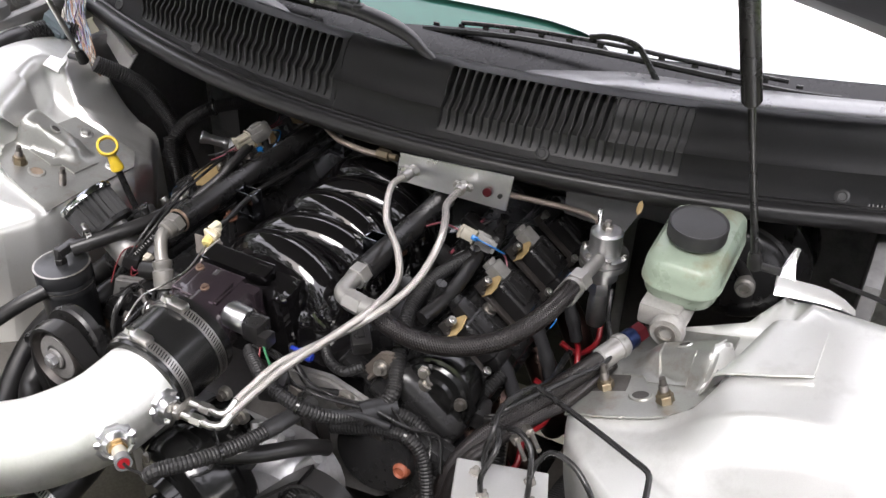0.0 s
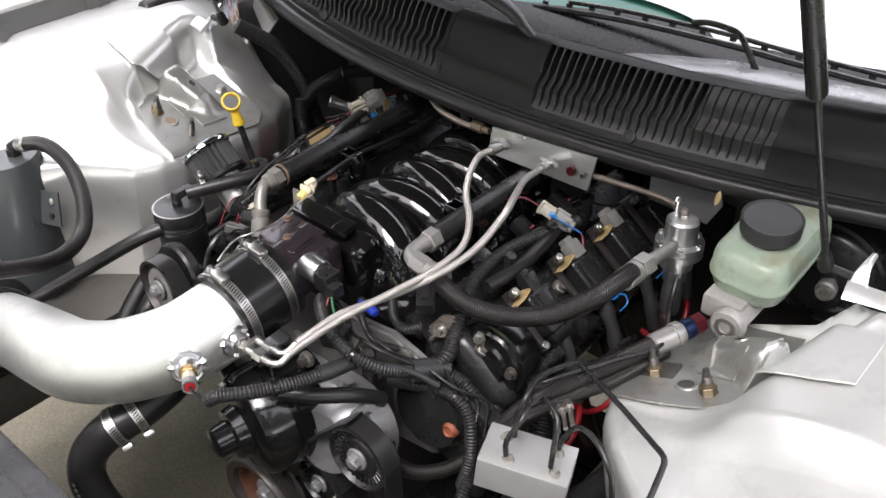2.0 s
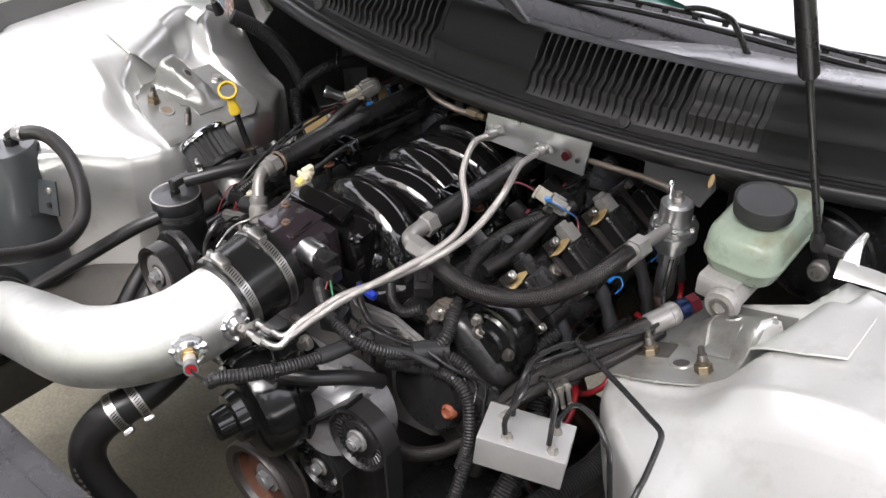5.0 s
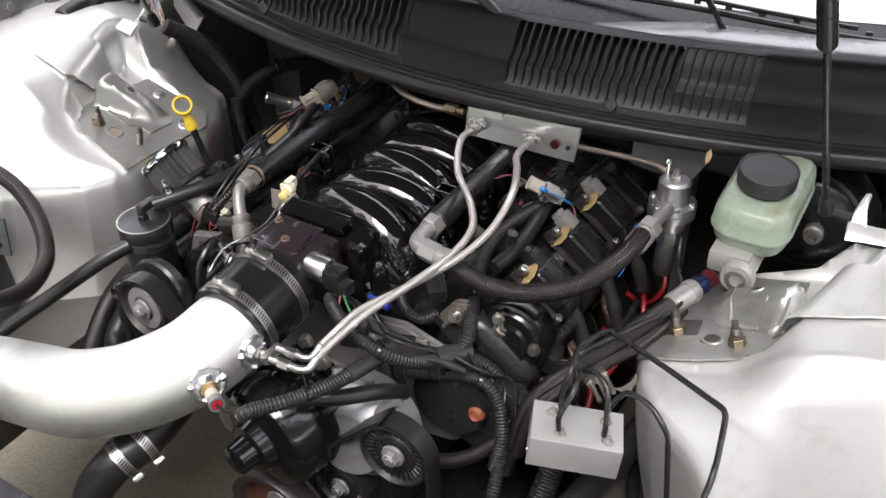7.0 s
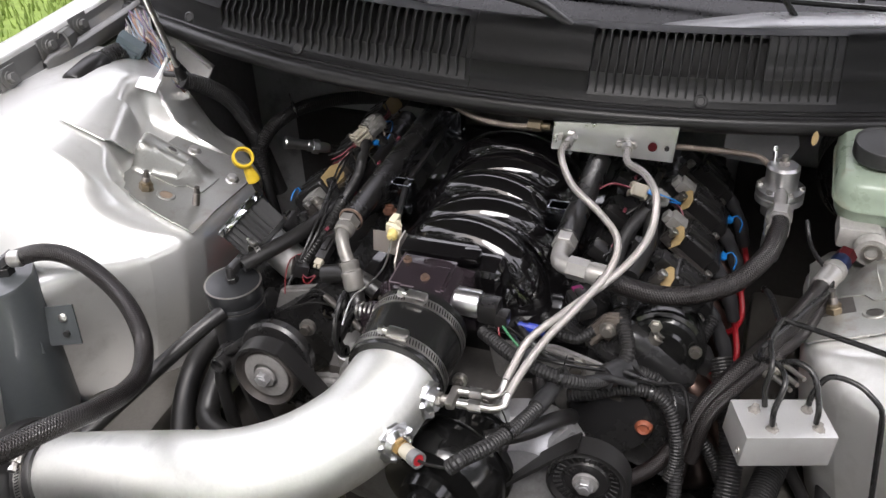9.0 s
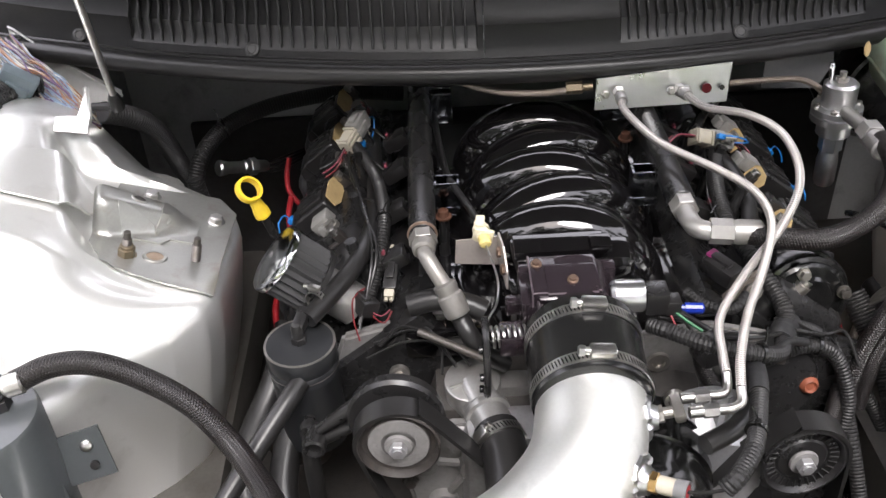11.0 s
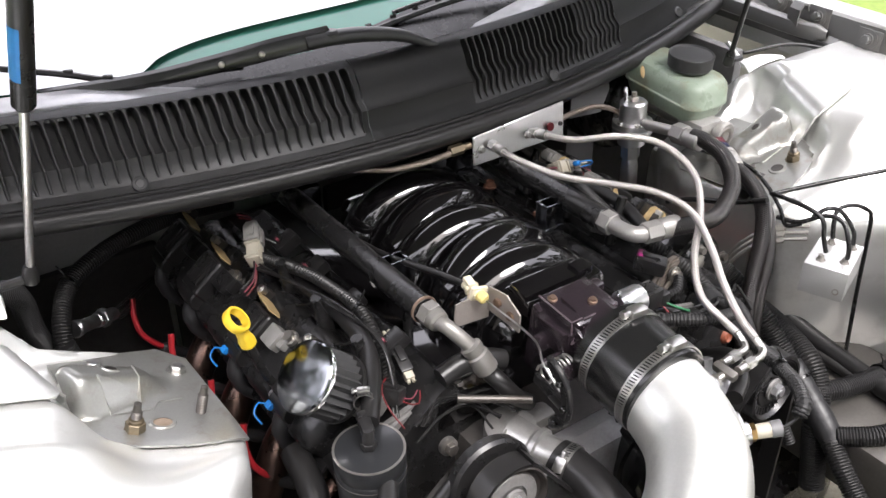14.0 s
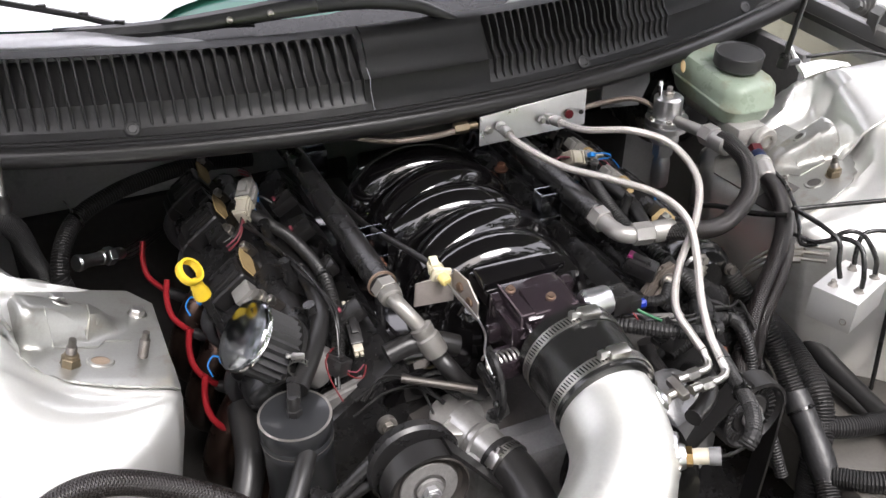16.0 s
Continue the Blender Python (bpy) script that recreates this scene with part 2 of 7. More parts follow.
M_CREAM = mat("aged_white_plastic", (0.40, 0.37, 0.30), 0.45, 0, 0.12, 200, 0.08, 500, 0, (0.3, 0.24, 0.15), 0.5, 60)
M_RES = mat("milky_green_reservoir_plastic", (0.30, 0.365, 0.285), 0.30, 0, 0.08, 120, 0.05, 300, 0.0, (0.21, 0.17, 0.09), 0.85, 16)
M_RED = mat("red_wire", (0.33, 0.014, 0.021), 0.35, 0, 0.15, 200, 0.05, 500)
M_BLUE = mat("blue_plastic", (0.012, 0.17, 0.50), 0.35, 0, 0.1, 200)
M_TB = mat("anodised_plum_metal", (0.024, 0.0180, 0.0220), 0.24, 0.25, 0.12, 200, 0.06, 500, 0.4, (0.04, 0.025, 0.03), 0.4, 30)
M_RUST = mat("rusty_iron", (0.10, 0.040, 0.022), 0.75, 0.2, 0.35, 120, 0.4, 300, 0, (0.06, 0.035, 0.025), 0.6, 25)
M_HEAT = mat("heat_stained_header", (0.085, 0.055, 0.045), 0.3, 0.85, 0.25, 80, 0.1, 300, 0, (0.03, 0.025, 0.025), 0.6, 12)
M_GREYBOOT = mat("grey_silicone_boot", (0.030, 0.030, 0.032), 0.5, 0, 0.15, 200, 0.1, 600)
M_BLOCK = mat("dirty_engine_casting", (0.225, 0.218, 0.213), 0.48, 0.35, 0.2, 200, 0.4, 420, 0, (0.05, 0.042, 0.034), 0.7, 14)
M_GREYTANK = mat("dark_grey_tank_paint", (0.060, 0.066, 0.069), 0.32, 0.1, 0.1, 200, 0.05, 500, 0.3)
M_FILTER = mat("pleated_filter_cloth", (0.035, 0.035, 0.036), 0.8, 0, 0.25, 500, 0.3, 1500)
M_FILTERG = mat("grey_filter_cloth", (0.30, 0.29, 0.27), 0.8, 0, 0.25, 500, 0.3, 1500)
M_WHITE = mat("white_cover_cloth", (0.85, 0.86, 0.87), 0.8, 0, 0.02, 60, 0.05, 200, 0, (0.8, 0.81, 0.82), 0.3, 5)
M_GREENGLASS = mat("green_tinted_windscreen", (0.045, 0.17, 0.125), 0.08, 0, 0.08, 6, 0, 100, 0.15, (0.04, 0.15, 0.12), 0.4, 3, rvar=0.03)
M_CONCRETE = mat("worn_concrete", (0.15, 0.138, 0.10), 0.85, 0, 0.5, 130, 0.6, 160, 0, (0.08, 0.073, 0.055), 0.7, 5)
M_GRASS = mat("lawn_grass", (0.15, 0.21, 0.04), 0.8, 0, 0.5, 25, 0.6, 60, 0, (0.06, 0.13, 0.02), 0.6, 2)
M_PINK = mat("pink_plastic", (0.22, 0.05, 0.07), 0.4, 0, 0.1, 200)
M_STUD = mat("dull_threaded_steel", (0.13, 0.12, 0.11), 0.45, 0.8, 0.2, 400, 0.1, 700, 0, (0.08, 0.06, 0.045), 0.5, 60)
M_SILICONE = mat("glossy_black_silicone", (0.009, 0.009, 0.009), 0.22, 0, 0.2, 200, 0.04, 300, 0, (0.02, 0.019, 0.018), 0.4, 18, spec=0.5)
M_FERRULE = mat("matt_grey_alloy", (0.25, 0.24, 0.225), 0.44, 0.6, 0.1, 300, 0.12, 500, 0, (0.22, 0.2, 0.17), 0.5, 40)
M_THERM = mat("silver_cast_housing", (0.41, 0.405, 0.39), 0.38, 0.75, 0.12, 300, 0.25, 500, 0, (0.25, 0.24, 0.22), 0.5, 30)
M_ALLOY = mat("matt_hose_end_alloy", (.37, .36, .345), .42, .65, .1, 300, .1, 500, 0, (.34, .31, .27), .5, 40)
M_GRIME = mat("oily_dark_casting", (0.055, 0.051, 0.048), 0.42, 0.2, 0.3, 150, 0.4, 400, 0, (0.07, 0.06, 0.05), 0.5, 16)
M_BRKT = mat("dull_bracket_metal", (0.42, 0.38, 0.35), 0.45, 0.5, 0.1, 300, 0.05, 500, 0, (0.25, 0.2, 0.16), 0.5, 30)
M_SILVERHOSE = braid_mat("stainless_braid", (0.17, 0.16, 0.152), (0.80, 0.76, 0.73), 0.75, 0.34, 430.0, 4.0)
M_BLACKHOSE = braid_mat("black_nylon_braid", (0.0025, 0.0022, 0.002), (0.013, 0.0098, 0.0094), 0.0, 0.28, 330.0, 12.0)
M_TAPE = mat("black_cloth_tape", (0.02, 0.02, 0.021), 0.42, 0, 0.25, 150, 0.5, 160, 0, (0.05, 0.045, 0.04), 0.4, 30)

# near-black for solids that paint the shade inside a slot and hole
M_DEEP = mat("unlit_black_cavity", (0.009, 0.009, 0.009), 0.7, 0, 0.2, 100, 0.1, 300, spec=0.1)
M_SMOKE = mat("smoked_chrome", (0.24, 0.25, 0.27), 0.14, 1, 0.03, 100, 0, 100, 0, (0.26, 0.26, 0.28), 0.3, 14, rvar=0.01)
M_REDANO = mat("red_anodised", (0.085, 0.007, 0.011), 0.34, 0.7, 0.1, 200)
M_MACH = mat("machined_alloy", (0.70, 0.70, 0.71), 0.34, 1, 0.06, 500, 0.03, 900, 0, (0.42, 0.41, 0.40), 0.5, 30)
M_BRONZEHOSE = braid_mat("bronze_tinted_braid", (0.12, 0.10, 0.085), (0.50, 0.42, 0.36), 0.75, 0.34, 420.0, 5.0)
M_PUTTY = mat("grey_sealant", (0.19, 0.18, 0.165), 0.6, 0, 0.3, 200, 0.5, 300, 0, (0.12, 0.10, 0.08), 0.6, 60)
M_BONE = mat("cream_plastic", (0.66, 0.60, 0.45), 0.4, 0, 0.08, 200)
M_CAN = mat("charcoal_can_paint", (0.022, 0.023, 0.025), 0.32, 0.2, 0.15, 200, 0.05, 500, 0.2, (0.04, 0.04, 0.04), 0.4, 20)
M_RAIL = mat("grimy_rail_paint", (0.115, 0.108, 0.098), 0.38, 0.4, 0.2, 200, 0.1, 400, 0.1, (0.05, 0.042, 0.035), 0.6, 9)

M_TBEDGE = mat("plum_rib_and_edge_highlight", (.20, .16, .18), .3, .6, .2, 300)
M_BRONZE = mat("rust_tinted_bolt", (.24, .165, .125), .42, .8, .2, 300, .1, 600, 0, (.14, .08, .05), .6, 80)
M_LOOM = mat("dull_loom_plastic", (.015, .0145, .0148), .46, 0, .2, 220, .1, 800, 0, (.024, .022, .020), .5, 22, spec=.35)
# silver body paint set much darker: the apron's shade is in the colour
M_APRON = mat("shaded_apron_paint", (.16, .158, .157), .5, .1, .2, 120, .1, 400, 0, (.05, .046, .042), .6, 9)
M_GLOSSMOTOR = mat("glossy_black_motor_paint", (.006, .006, .006), .14, 0, .2, 150, .04, 300, 0, (.012, .011, .010), .4, 20, spec=.5)
M_DUSTY = mat("dusty_cast_alloy", (.17, .145, .125), .6, .25, .2, 160, .4, 380, 0, (.08, .065, .052), .6, 22)

# ---------------------------------------------------------------- ground
def ground():
    bm = bmesh.new()
    sheet(bm, [[(x, y, 0.0) for x in (-1.25, -.6, 0, .6, 1.25)] for y in (-9, -3, 0, 3, 12)])
    part("ground_concrete", bm, M_CONCRETE, None, "worn grey-brown concrete drive with oil stains", 35, "ground", "", "structure")
    bm = bmesh.new()
    for x0, x1 in ((-1500, -1.25), (1.25, 1500)):
        sheet(bm, [[(x, y, -0.012) for x in (x0, (x0 + x1) / 2, x1)] for y in (-1500, 0, 1500)])
    sheet(bm, [[(x, y, -0.014) for x in (-1.25, 1.25)] for y in (12, 1500)])
    sheet(bm, [[(x, y, -0.014) for x in (-1.25, 1.25)] for y in (-1500, -9)])
    part("ground_lawn", bm, M_GRASS, None, "green lawn beside the drive", 35, "lawn", "", "structure")
    # tufts where the lawn is seen past the fenders
    rng = random.Random(4)
    verts, faces = [], []
    for k in range(16000):
        s = -1 if k % 2 else 1
        x, y = s * rng.uniform(1.25, 3.4), rng.uniform(-0.3, 4.0)
        h, a, w = rng.uniform(0.03, 0.075), rng.uniform(0, 6.28), 0.006
        i = len(verts)
        verts += [(x - w * math.cos(a), y - w * math.sin(a), -0.012), (x + w * math.cos(a), y + w * math.sin(a), -0.012),
                  (x + rng.uniform(-.02, .02), y + rng.uniform(-.02, .02), h)]
        faces.append((i, i + 1, i + 2))
    me = bpy.data.meshes.new("grass")
    me.from_pydata(verts, [], faces)
    me.materials.append(M_GRASS)
    tagged(new("grass", me), "short green grass blades of the lawn", "grass", "", "stuff")


def trees():
    """Uneven trees round the drive, out of view, that the glossy parts reflect."""
    rng = random.Random(11)
    verts, faces, tr = [], [], bmesh.new()
    for k in range(46):
        a = 2 * math.pi * k / 46 + rng.uniform(-.05, .05)
        d = rng.uniform(11, 16) if math.cos(a) > -.2 else rng.uniform(8.5, 12)
        cx, cy = d * math.sin(a), d * math.cos(a)
        h, w = rng.uniform(6.0, 9.5) + (2.5 if cy < 0 else 0.0), rng.uniform(1.3, 2.1)
        lathe(tr, (cx, cy, -.02), (rng.uniform(-.05, .05), rng.uniform(-.05, .05), 1), [(0, .22), (h * .5, .13), (h * .8, .04)], 7)
        for j in range(300):
            z = rng.uniform(.12, 1) ** .8 * h
            r = w * math.sqrt(max(.05, 1 - ((z / h - .5) / .55) ** 2)) * math.sqrt(rng.random())
            q = rng.uniform(0, 6.28)
            p = V((cx + r * math.cos(q), cy + r * math.sin(q), z))
            i = len(verts)
            for _ in range(4):
                verts.append(p + V((rng.uniform(-.42, .42), rng.uniform(-.42, .42), rng.uniform(-.38, .38))))
            faces += [(i, i + 1, i + 2), (i, i + 2, i + 3)]
    me = bpy.data.meshes.new("leaves")
    me.from_pydata([tuple(v) for v in verts], [], faces)
    me.materials.append(M_LEAF)
    tagged(new("leaves", me), "dark green leaves of the trees round the drive", "foliage", "", "stuff")
    part("tree_trunks", tr, M_BARK, None, "brown trunks of the trees round the drive", 40, "tree trunks", "", "stuff")


M_LEAF = mat("tree_leaves", (.045, .075, .025), .6, 0, .4, 3, 0, 50, 0, (.03, .05, .02), .5, 1)
M_BARK = mat("bark", (.10, .075, .055), .9, 0, .3, 20, .5, 40)
ground()
trees()

# ---------------------------------------------------------------- body: towers and wheelhouses
def u_in(y):
    return np.interp(y, [-.65, -.35, -.22, -.15, -.10, -.065, -.03, .12, .18, .24, .32, .45],
                     [.585, .575, .555, .505, .445, .415, .403, .403, .425, .48, .56, .60])


def step_u(y):
    """Where the strut plate ends and the wheelhouse skin steps up."""
    return np.interp(y, [-.056, -.046, -.036, -.028, -.02, .005, .012, .04, .09, .15], [.39, .42, .49, .53, .537, .548, .555, .566, .582, .605])


def plate_z(u, y):
    """The strut plate with its pressed hump, which rises outboard."""
    flat = .8365 + .31 * (u - .403) - .08 * max(-.03, y)
    c, d = math.cos(radians(-15)), math.sin(radians(-15))
    a, b = (u - .498) * c + (y - .069) * d, -(u - .498) * d + (y - .069) * c
    top = .033 + .30 * a
    k = 1 / (1 + math.exp((abs(b) - .0200 - .12 * a) / .0030)) / (1 + math.exp((-.039 - a) / .0038)) / (1 + math.exp((a - .048) / .0030))
    return flat + k * max(.010, top)


SIDE = [-1]


def tower_z(u, y):
    dome = .962 - 1.15 * max(0.0, .665 - u) ** 1.6 - .10 * max(0.0, u - .70)
    dome += .008 * math.exp(-((u - .60) ** 2 + (y - .13) ** 2) / .004)
    d = max(0.0, -.055 - y)
    dome -= .13 * (1 - math.exp(-d / .13)) * min(1, max(0, (.80 - u) / .22))
    r = max(0.0, y - .17)
    dome -= 0.9 * r ** 1.3 * min(1, max(0, (.78 - u) / .2))
    if -.14 < y < .19:
        flat = plate_z(u, max(y, -.06))
        # the skin dips under the plate's front edge
        k = math.exp(-((y + .05) / .034) ** 2) / (1 + math.exp((u - .535) / .014))
        dome = dome * (1 - k) + min(dome, flat - .005) * k
        if y > -.06:
            w = 1 / (1 + math.exp((u - step_u(y)) / .0040))
            w *= 1 / (1 + math.exp((y - .165) / .008))
            dome = min(dome + .003, flat - .002) * w + dome * (1 - w)
    if SIDE[0] > 0:
        # the driver's tower rounds off behind
        dome = min(dome, .963 - 6.5 * max(0.0, y - .10) ** 2)
    if y > .11:
        # the rear of the tower falls away to the firewall
        rear = .812 + .53 * (u - .392) - .72 * (y - .15) + 1.1 * max(0, u - .548)
        h = min(1, (y - .11) / .03)
        dome = dome * (1 - h) + min(dome, rear) * h
    return dome


def tower(s, label):
    SIDE[0] = s
    bm = bmesh.new()
    ys = list(np.arange(-.66, -.10, .02)) + list(np.arange(-.10, .18, .0045)) + list(np.arange(.18, .27, .015))
    rows = []
    for y in ys:
        ui = u_in(y)
        zs = tower_z(ui + .014, y)
        row = [(s * max(ui + .05, .49), y, .50), (s * (ui + .04), y, .60), (s * (ui + .016), y, .70), (s * (ui + .004), y, .77),
               (s * ui, y, zs - .03), (s * (ui + .001), y, zs - .014), (s * (ui + .005), y, zs - .005)]
        for u in np.linspace(ui + .014, .79, 100):
            row.append((s * u, y, tower_z(u, y)))
        rows.append(row if s < 0 else row[::-1])
    rows.append([(x, y + .012, min(z, z * .5 + .40)) for x, y, z in rows[-1]])
    rows.append([(x, y + .004, .50) for x, y, z in rows[-1]])
    sheet(bm, rows)
    t = part("strut_tower", bm, M_PAINT, None, label, 50, "body panel", "strut towers", "structure")

    def on(u, y, h=0.0):
        return V((s * u, y, tower_z(u, y) + h))

    def grid(name, front, back, u0, u1, h, z_of, nu, nv, material):
        """A sheet of the body with a cut edge, laid over the tower."""
        bm = bmesh.new()
        rows = []
        for u in np.linspace(u0, u1, nu):
            y0, y1 = front(u), back(u)
            rows.append([V((s * u, y0 + (y1 - y0) * k / (nv - 1), z_of(u, y0 + (y1 - y0) * k / (nv - 1)) + h)) for k in range(nv)])
        sheet(bm, rows if s > 0 else [r[::-1] for r in rows], .0025)
        bmesh.ops.recalc_face_normals(bm, faces=bm.faces[:])
        return part(name, bm, material, t, "", 45)
    rng = random.Random(3)
    jag = [rng.uniform(-.0012, .0012) for _ in range(60)]
    fu = [.406, .44, .49, .51, .517, .527, .531, .543, .547]
    fy = [-.046, -.045, -.036, -.030, -.022, -.020, -.008, .000, .012]
    grid("strut_plate", lambda u: np.interp(u, fu, fy) + jag[int(u * 400) % 60], lambda u: np.interp(u, [.406, .43, .55], [.125, .155, .155]), .406, .546, .0015,
         lambda u, y: min(plate_z(u, y), tower_z(u, y) + .004), 46, 52, M_PLATE)
    ou = [.552, .562, .60, .636] if s < 0 else [.532, .546, .60, .636]
    of = [.022, .006, .004, .006] if s < 0 else [.016, .000, -.002, .004]
    grid("overlap_sheet", lambda u: np.interp(u, ou, of), lambda u: np.interp(u, ou, [.06, .10, .092, .078]), ou[0], ou[-1], .0045,
         lambda u, y: max(tower_z(u, y), tower_z(u + .012, y) - .005), 18, 16, M_PAINT)
    # low doubler tab beside the hump
    bm = bmesh.new()
    rows = [[V((s * u, y, plate_z(u, y) + .0045)) for y in np.linspace(.028 if u > .465 else .04, .052 if u > .48 else .088, 8)] for u in np.linspace(.440, .515, 10)]
    sheet(bm, rows if s > 0 else [r[::-1] for r in rows], .002)
    part("doubler", bm, M_PLATE, t)
    # drilled hole and pressed slot with raised rims
    for (u, y, r, sq) in ((.474, .002, .0105, 1.15), (.498, .069, .0060, 1.45)):
        p = V((s * u, y, plate_z(u, y) + .0036))
        nrm = V((-s * (plate_z(u + .006, y) - plate_z(u - .006, y)) / .012, -(plate_z(u, y + .006) - plate_z(u, y - .006)) / .012, 1)).normalized()
        bm = bmesh.new()
        lathe(bm, p - nrm * .003, nrm, [(.0052, r * .80), (.0052, r * 1.06), (.0030, r * 1.22), (0, r * 1.25)], 22, (0, 1, 0), sq)
        bmesh.ops.delete(bm, geom=[f for f in bm.faces if len(f.verts) > 4], context="FACES")
        rim = part("hole_rim", bm, M_PLATE, t)
        bm = bmesh.new()
        lathe(bm, p - nrm * .003, nrm, [(.0042, r * .82), (.0043, 0)], 22, (0, 1, 0), sq)
        part("hole", bm, M_RUSTTAN if s < 0 and r > .008 else M_GRIME, rim, "dirty hole through the plate")
    return t


M_OLDBRASS = mat("dirty_brass", (.20, .165, .115), .42, .85, .2, 400, .1, 600, 0, (.22, .16, .1), .6, 80)
M_ZINC = mat("yellow_zinc_plating", (.62, .54, .38), .36, .85, .12, 300, .08, 500, 0, (.45, .36, .22), .6, 60)
# the tower's paint, darkened to hold the hood's dark reflection; brown stains besides
M_PLATE = mat("stained_plate_paint_hood_reflection", (.37, .372, .352), .36, .75, .10, 400, .06, 500, .1, (.24, .20, .15), .55, 34)
M_RUSTTAN = mat("rust_stained_metal", (.26, .20, .15), .6, .2, .3, 300, .2, 500, 0, (.13, .07, .04), .6, 60)


def bolt(at, axis, n_h, stud, r, nut_mat, name="strut_bolt", label="brass-coloured nut on a grey threaded stud", group="strut bolts"):
    """A threaded stud with its nut and washer, standing along an axis."""
    a = V(axis).normalized()
    t = thing(name, at, label, "bolt", group)
    bm = bmesh.new()
    prof, d = [(-.004, r * .9)], 0.0
    while d < stud:
        prof += [(d, r), (d + .0010, r * .78)]
        d += .0020
    prof += [(stud + .002, r * .72), (stud + .008, r * .66), (stud + .009, 0)]
    lathe(bm, at, a, prof, 12)
    part("stud", bm, M_STUD, t)
    if n_h:
        bm = bmesh.new()
        lathe(bm, V(at) - a * .001, a, [(0, r * 2.3), (.002, r * 2.3), (.0035, r * 1.9)], 20)
        part("washer", bm, nut_mat, t)
        bm = bmesh.new()
        hexnut(bm, V(at) + a * .002, V(at) + a * (.002 + n_h), r * 1.75)
        lathe(bm, V(at) + a * (.002 + n_h), a, [(0, r * 1.4), (.003, r * 1.3), (.004, r)], 14)
        part("nut", bm, nut_mat, t)
    return t


for s, label in ((-1, "silver painted strut tower and wheelhouse, stained top plate darkened for the hood's reflection"), (1, "silver painted strut tower beside the brake reservoir")):
    tower(s, label)
    ax = (-s * .28, 0, 1)
    bolt((s * .503, -.003, plate_z(.503, -.003) + .0015), ax, .011, .026, .0056, M_OLDBRASS)
    bolt((s * .433, .010, plate_z(.433, .010) + .0015), ax, 0.0 if s < 0 else .010, .026, .0056, M_OLDBRASS, "strut_stud", "bare grey threaded stud on the tower plate" if s < 0 else "nut on a threaded stud with a rusty bracket")
SIDE[0] = -1
for u, y in ((.426, .099), (.505, .128)):
    bm = bmesh.new()
    p = V((-u, y, max(plate_z(u, y), tower_z(u, y)) + .0015))
    ax = V((.28, 0, 1)).normalized()
    lathe(bm, p, ax, [(0, .0125), (.0015, .0125), (.003, .0100), (.0042, .0085)], 20)
    hexnut(bm, p + ax * .003, p + ax * .0105, .0082)
    lathe(bm, p + ax * .0105, ax, [(0, .006), (.0006, .0055), (.0006, 0)], 12)
    part("flange_bolt", bm, M_STEEL, None, "zinc hex flange bolt in the tower plate", 35, "bolt", "flange bolts")
bm = bmesh.new()
box(bm, (.425, .014, plate_z(.425, .012) + .004), (.062, .036, .003), .0008, (0, -16, 8))
part("bracket", bm, M_GRIME, None, "dark rusty flat steel bracket under a nut", 35, "bracket")


# ---------------------------------------------------------------- body: rails, firewall, fenders
M_MATTED = mat("black_sound_mat", (.050, .048, .049), .8, 0, .3, 90, .4, 120, 0, (.04, .038, .035), .5, 10, spec=.2)


def rails():
    for s in (-1, 1):
        bm = bmesh.new()
        if s > 0:
            box(bm, (.455, -.18, .555), (.21, 1.10, .09), .012)
        else:
            box(bm, (-.495, -.18, .555), (.13, 1.10, .09), .012)
        part("frame_rail", bm, M_RAIL, None, "grimy silver frame rail ledge", 35, "frame rail", "frame rails", "structure")
    bm = bmesh.new()
    box(bm, (-.30, .25, .40), (.36, .60, .05), .01)
    part("subframe", bm, M_GRIME, None, "dark oily subframe below the headers", 35, "subframe", "", "structure")
    bm = bmesh.new()
    box(bm, (0, -.80, .42), (1.5, .05, .5), .01)
    part("radiator_support", bm, M_BLACK, None, "black front crossmember", 35, "crossmember", "", "structure")
    # unseen bumper, a plain box added to stop light leaking under the car
    bm = bmesh.new()
    box(bm, (0, -1.02, .42), (1.80, .10, .56), .04, None, 3)
    part("front_bumper", bm, M_PAINT, None, "unseen silver front bumper, added to block light below the hood opening", 35, "bumper", "", "structure")
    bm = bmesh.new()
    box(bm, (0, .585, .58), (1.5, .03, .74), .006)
    fw = part("firewall", bm, M_DARKPAINT, None, "silver firewall, deep shade partly put into its grey colour", 35, "firewall", "", "structure")
    for x in (-.43, -.15, .14, .43):
        bm = bmesh.new()
        box(bm, (x, .562, .50), (.27, .018, .46), .008)
        part("pad", bm, M_MATTED, fw, "black sound mat")
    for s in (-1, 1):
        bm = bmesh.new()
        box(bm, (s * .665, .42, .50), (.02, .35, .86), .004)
        part("inner_apron", bm, M_APRON, None, "silver inner apron behind the wheelhouse, shade put into its dark colour", 35, "body panel", "aprons", "structure")


rails()


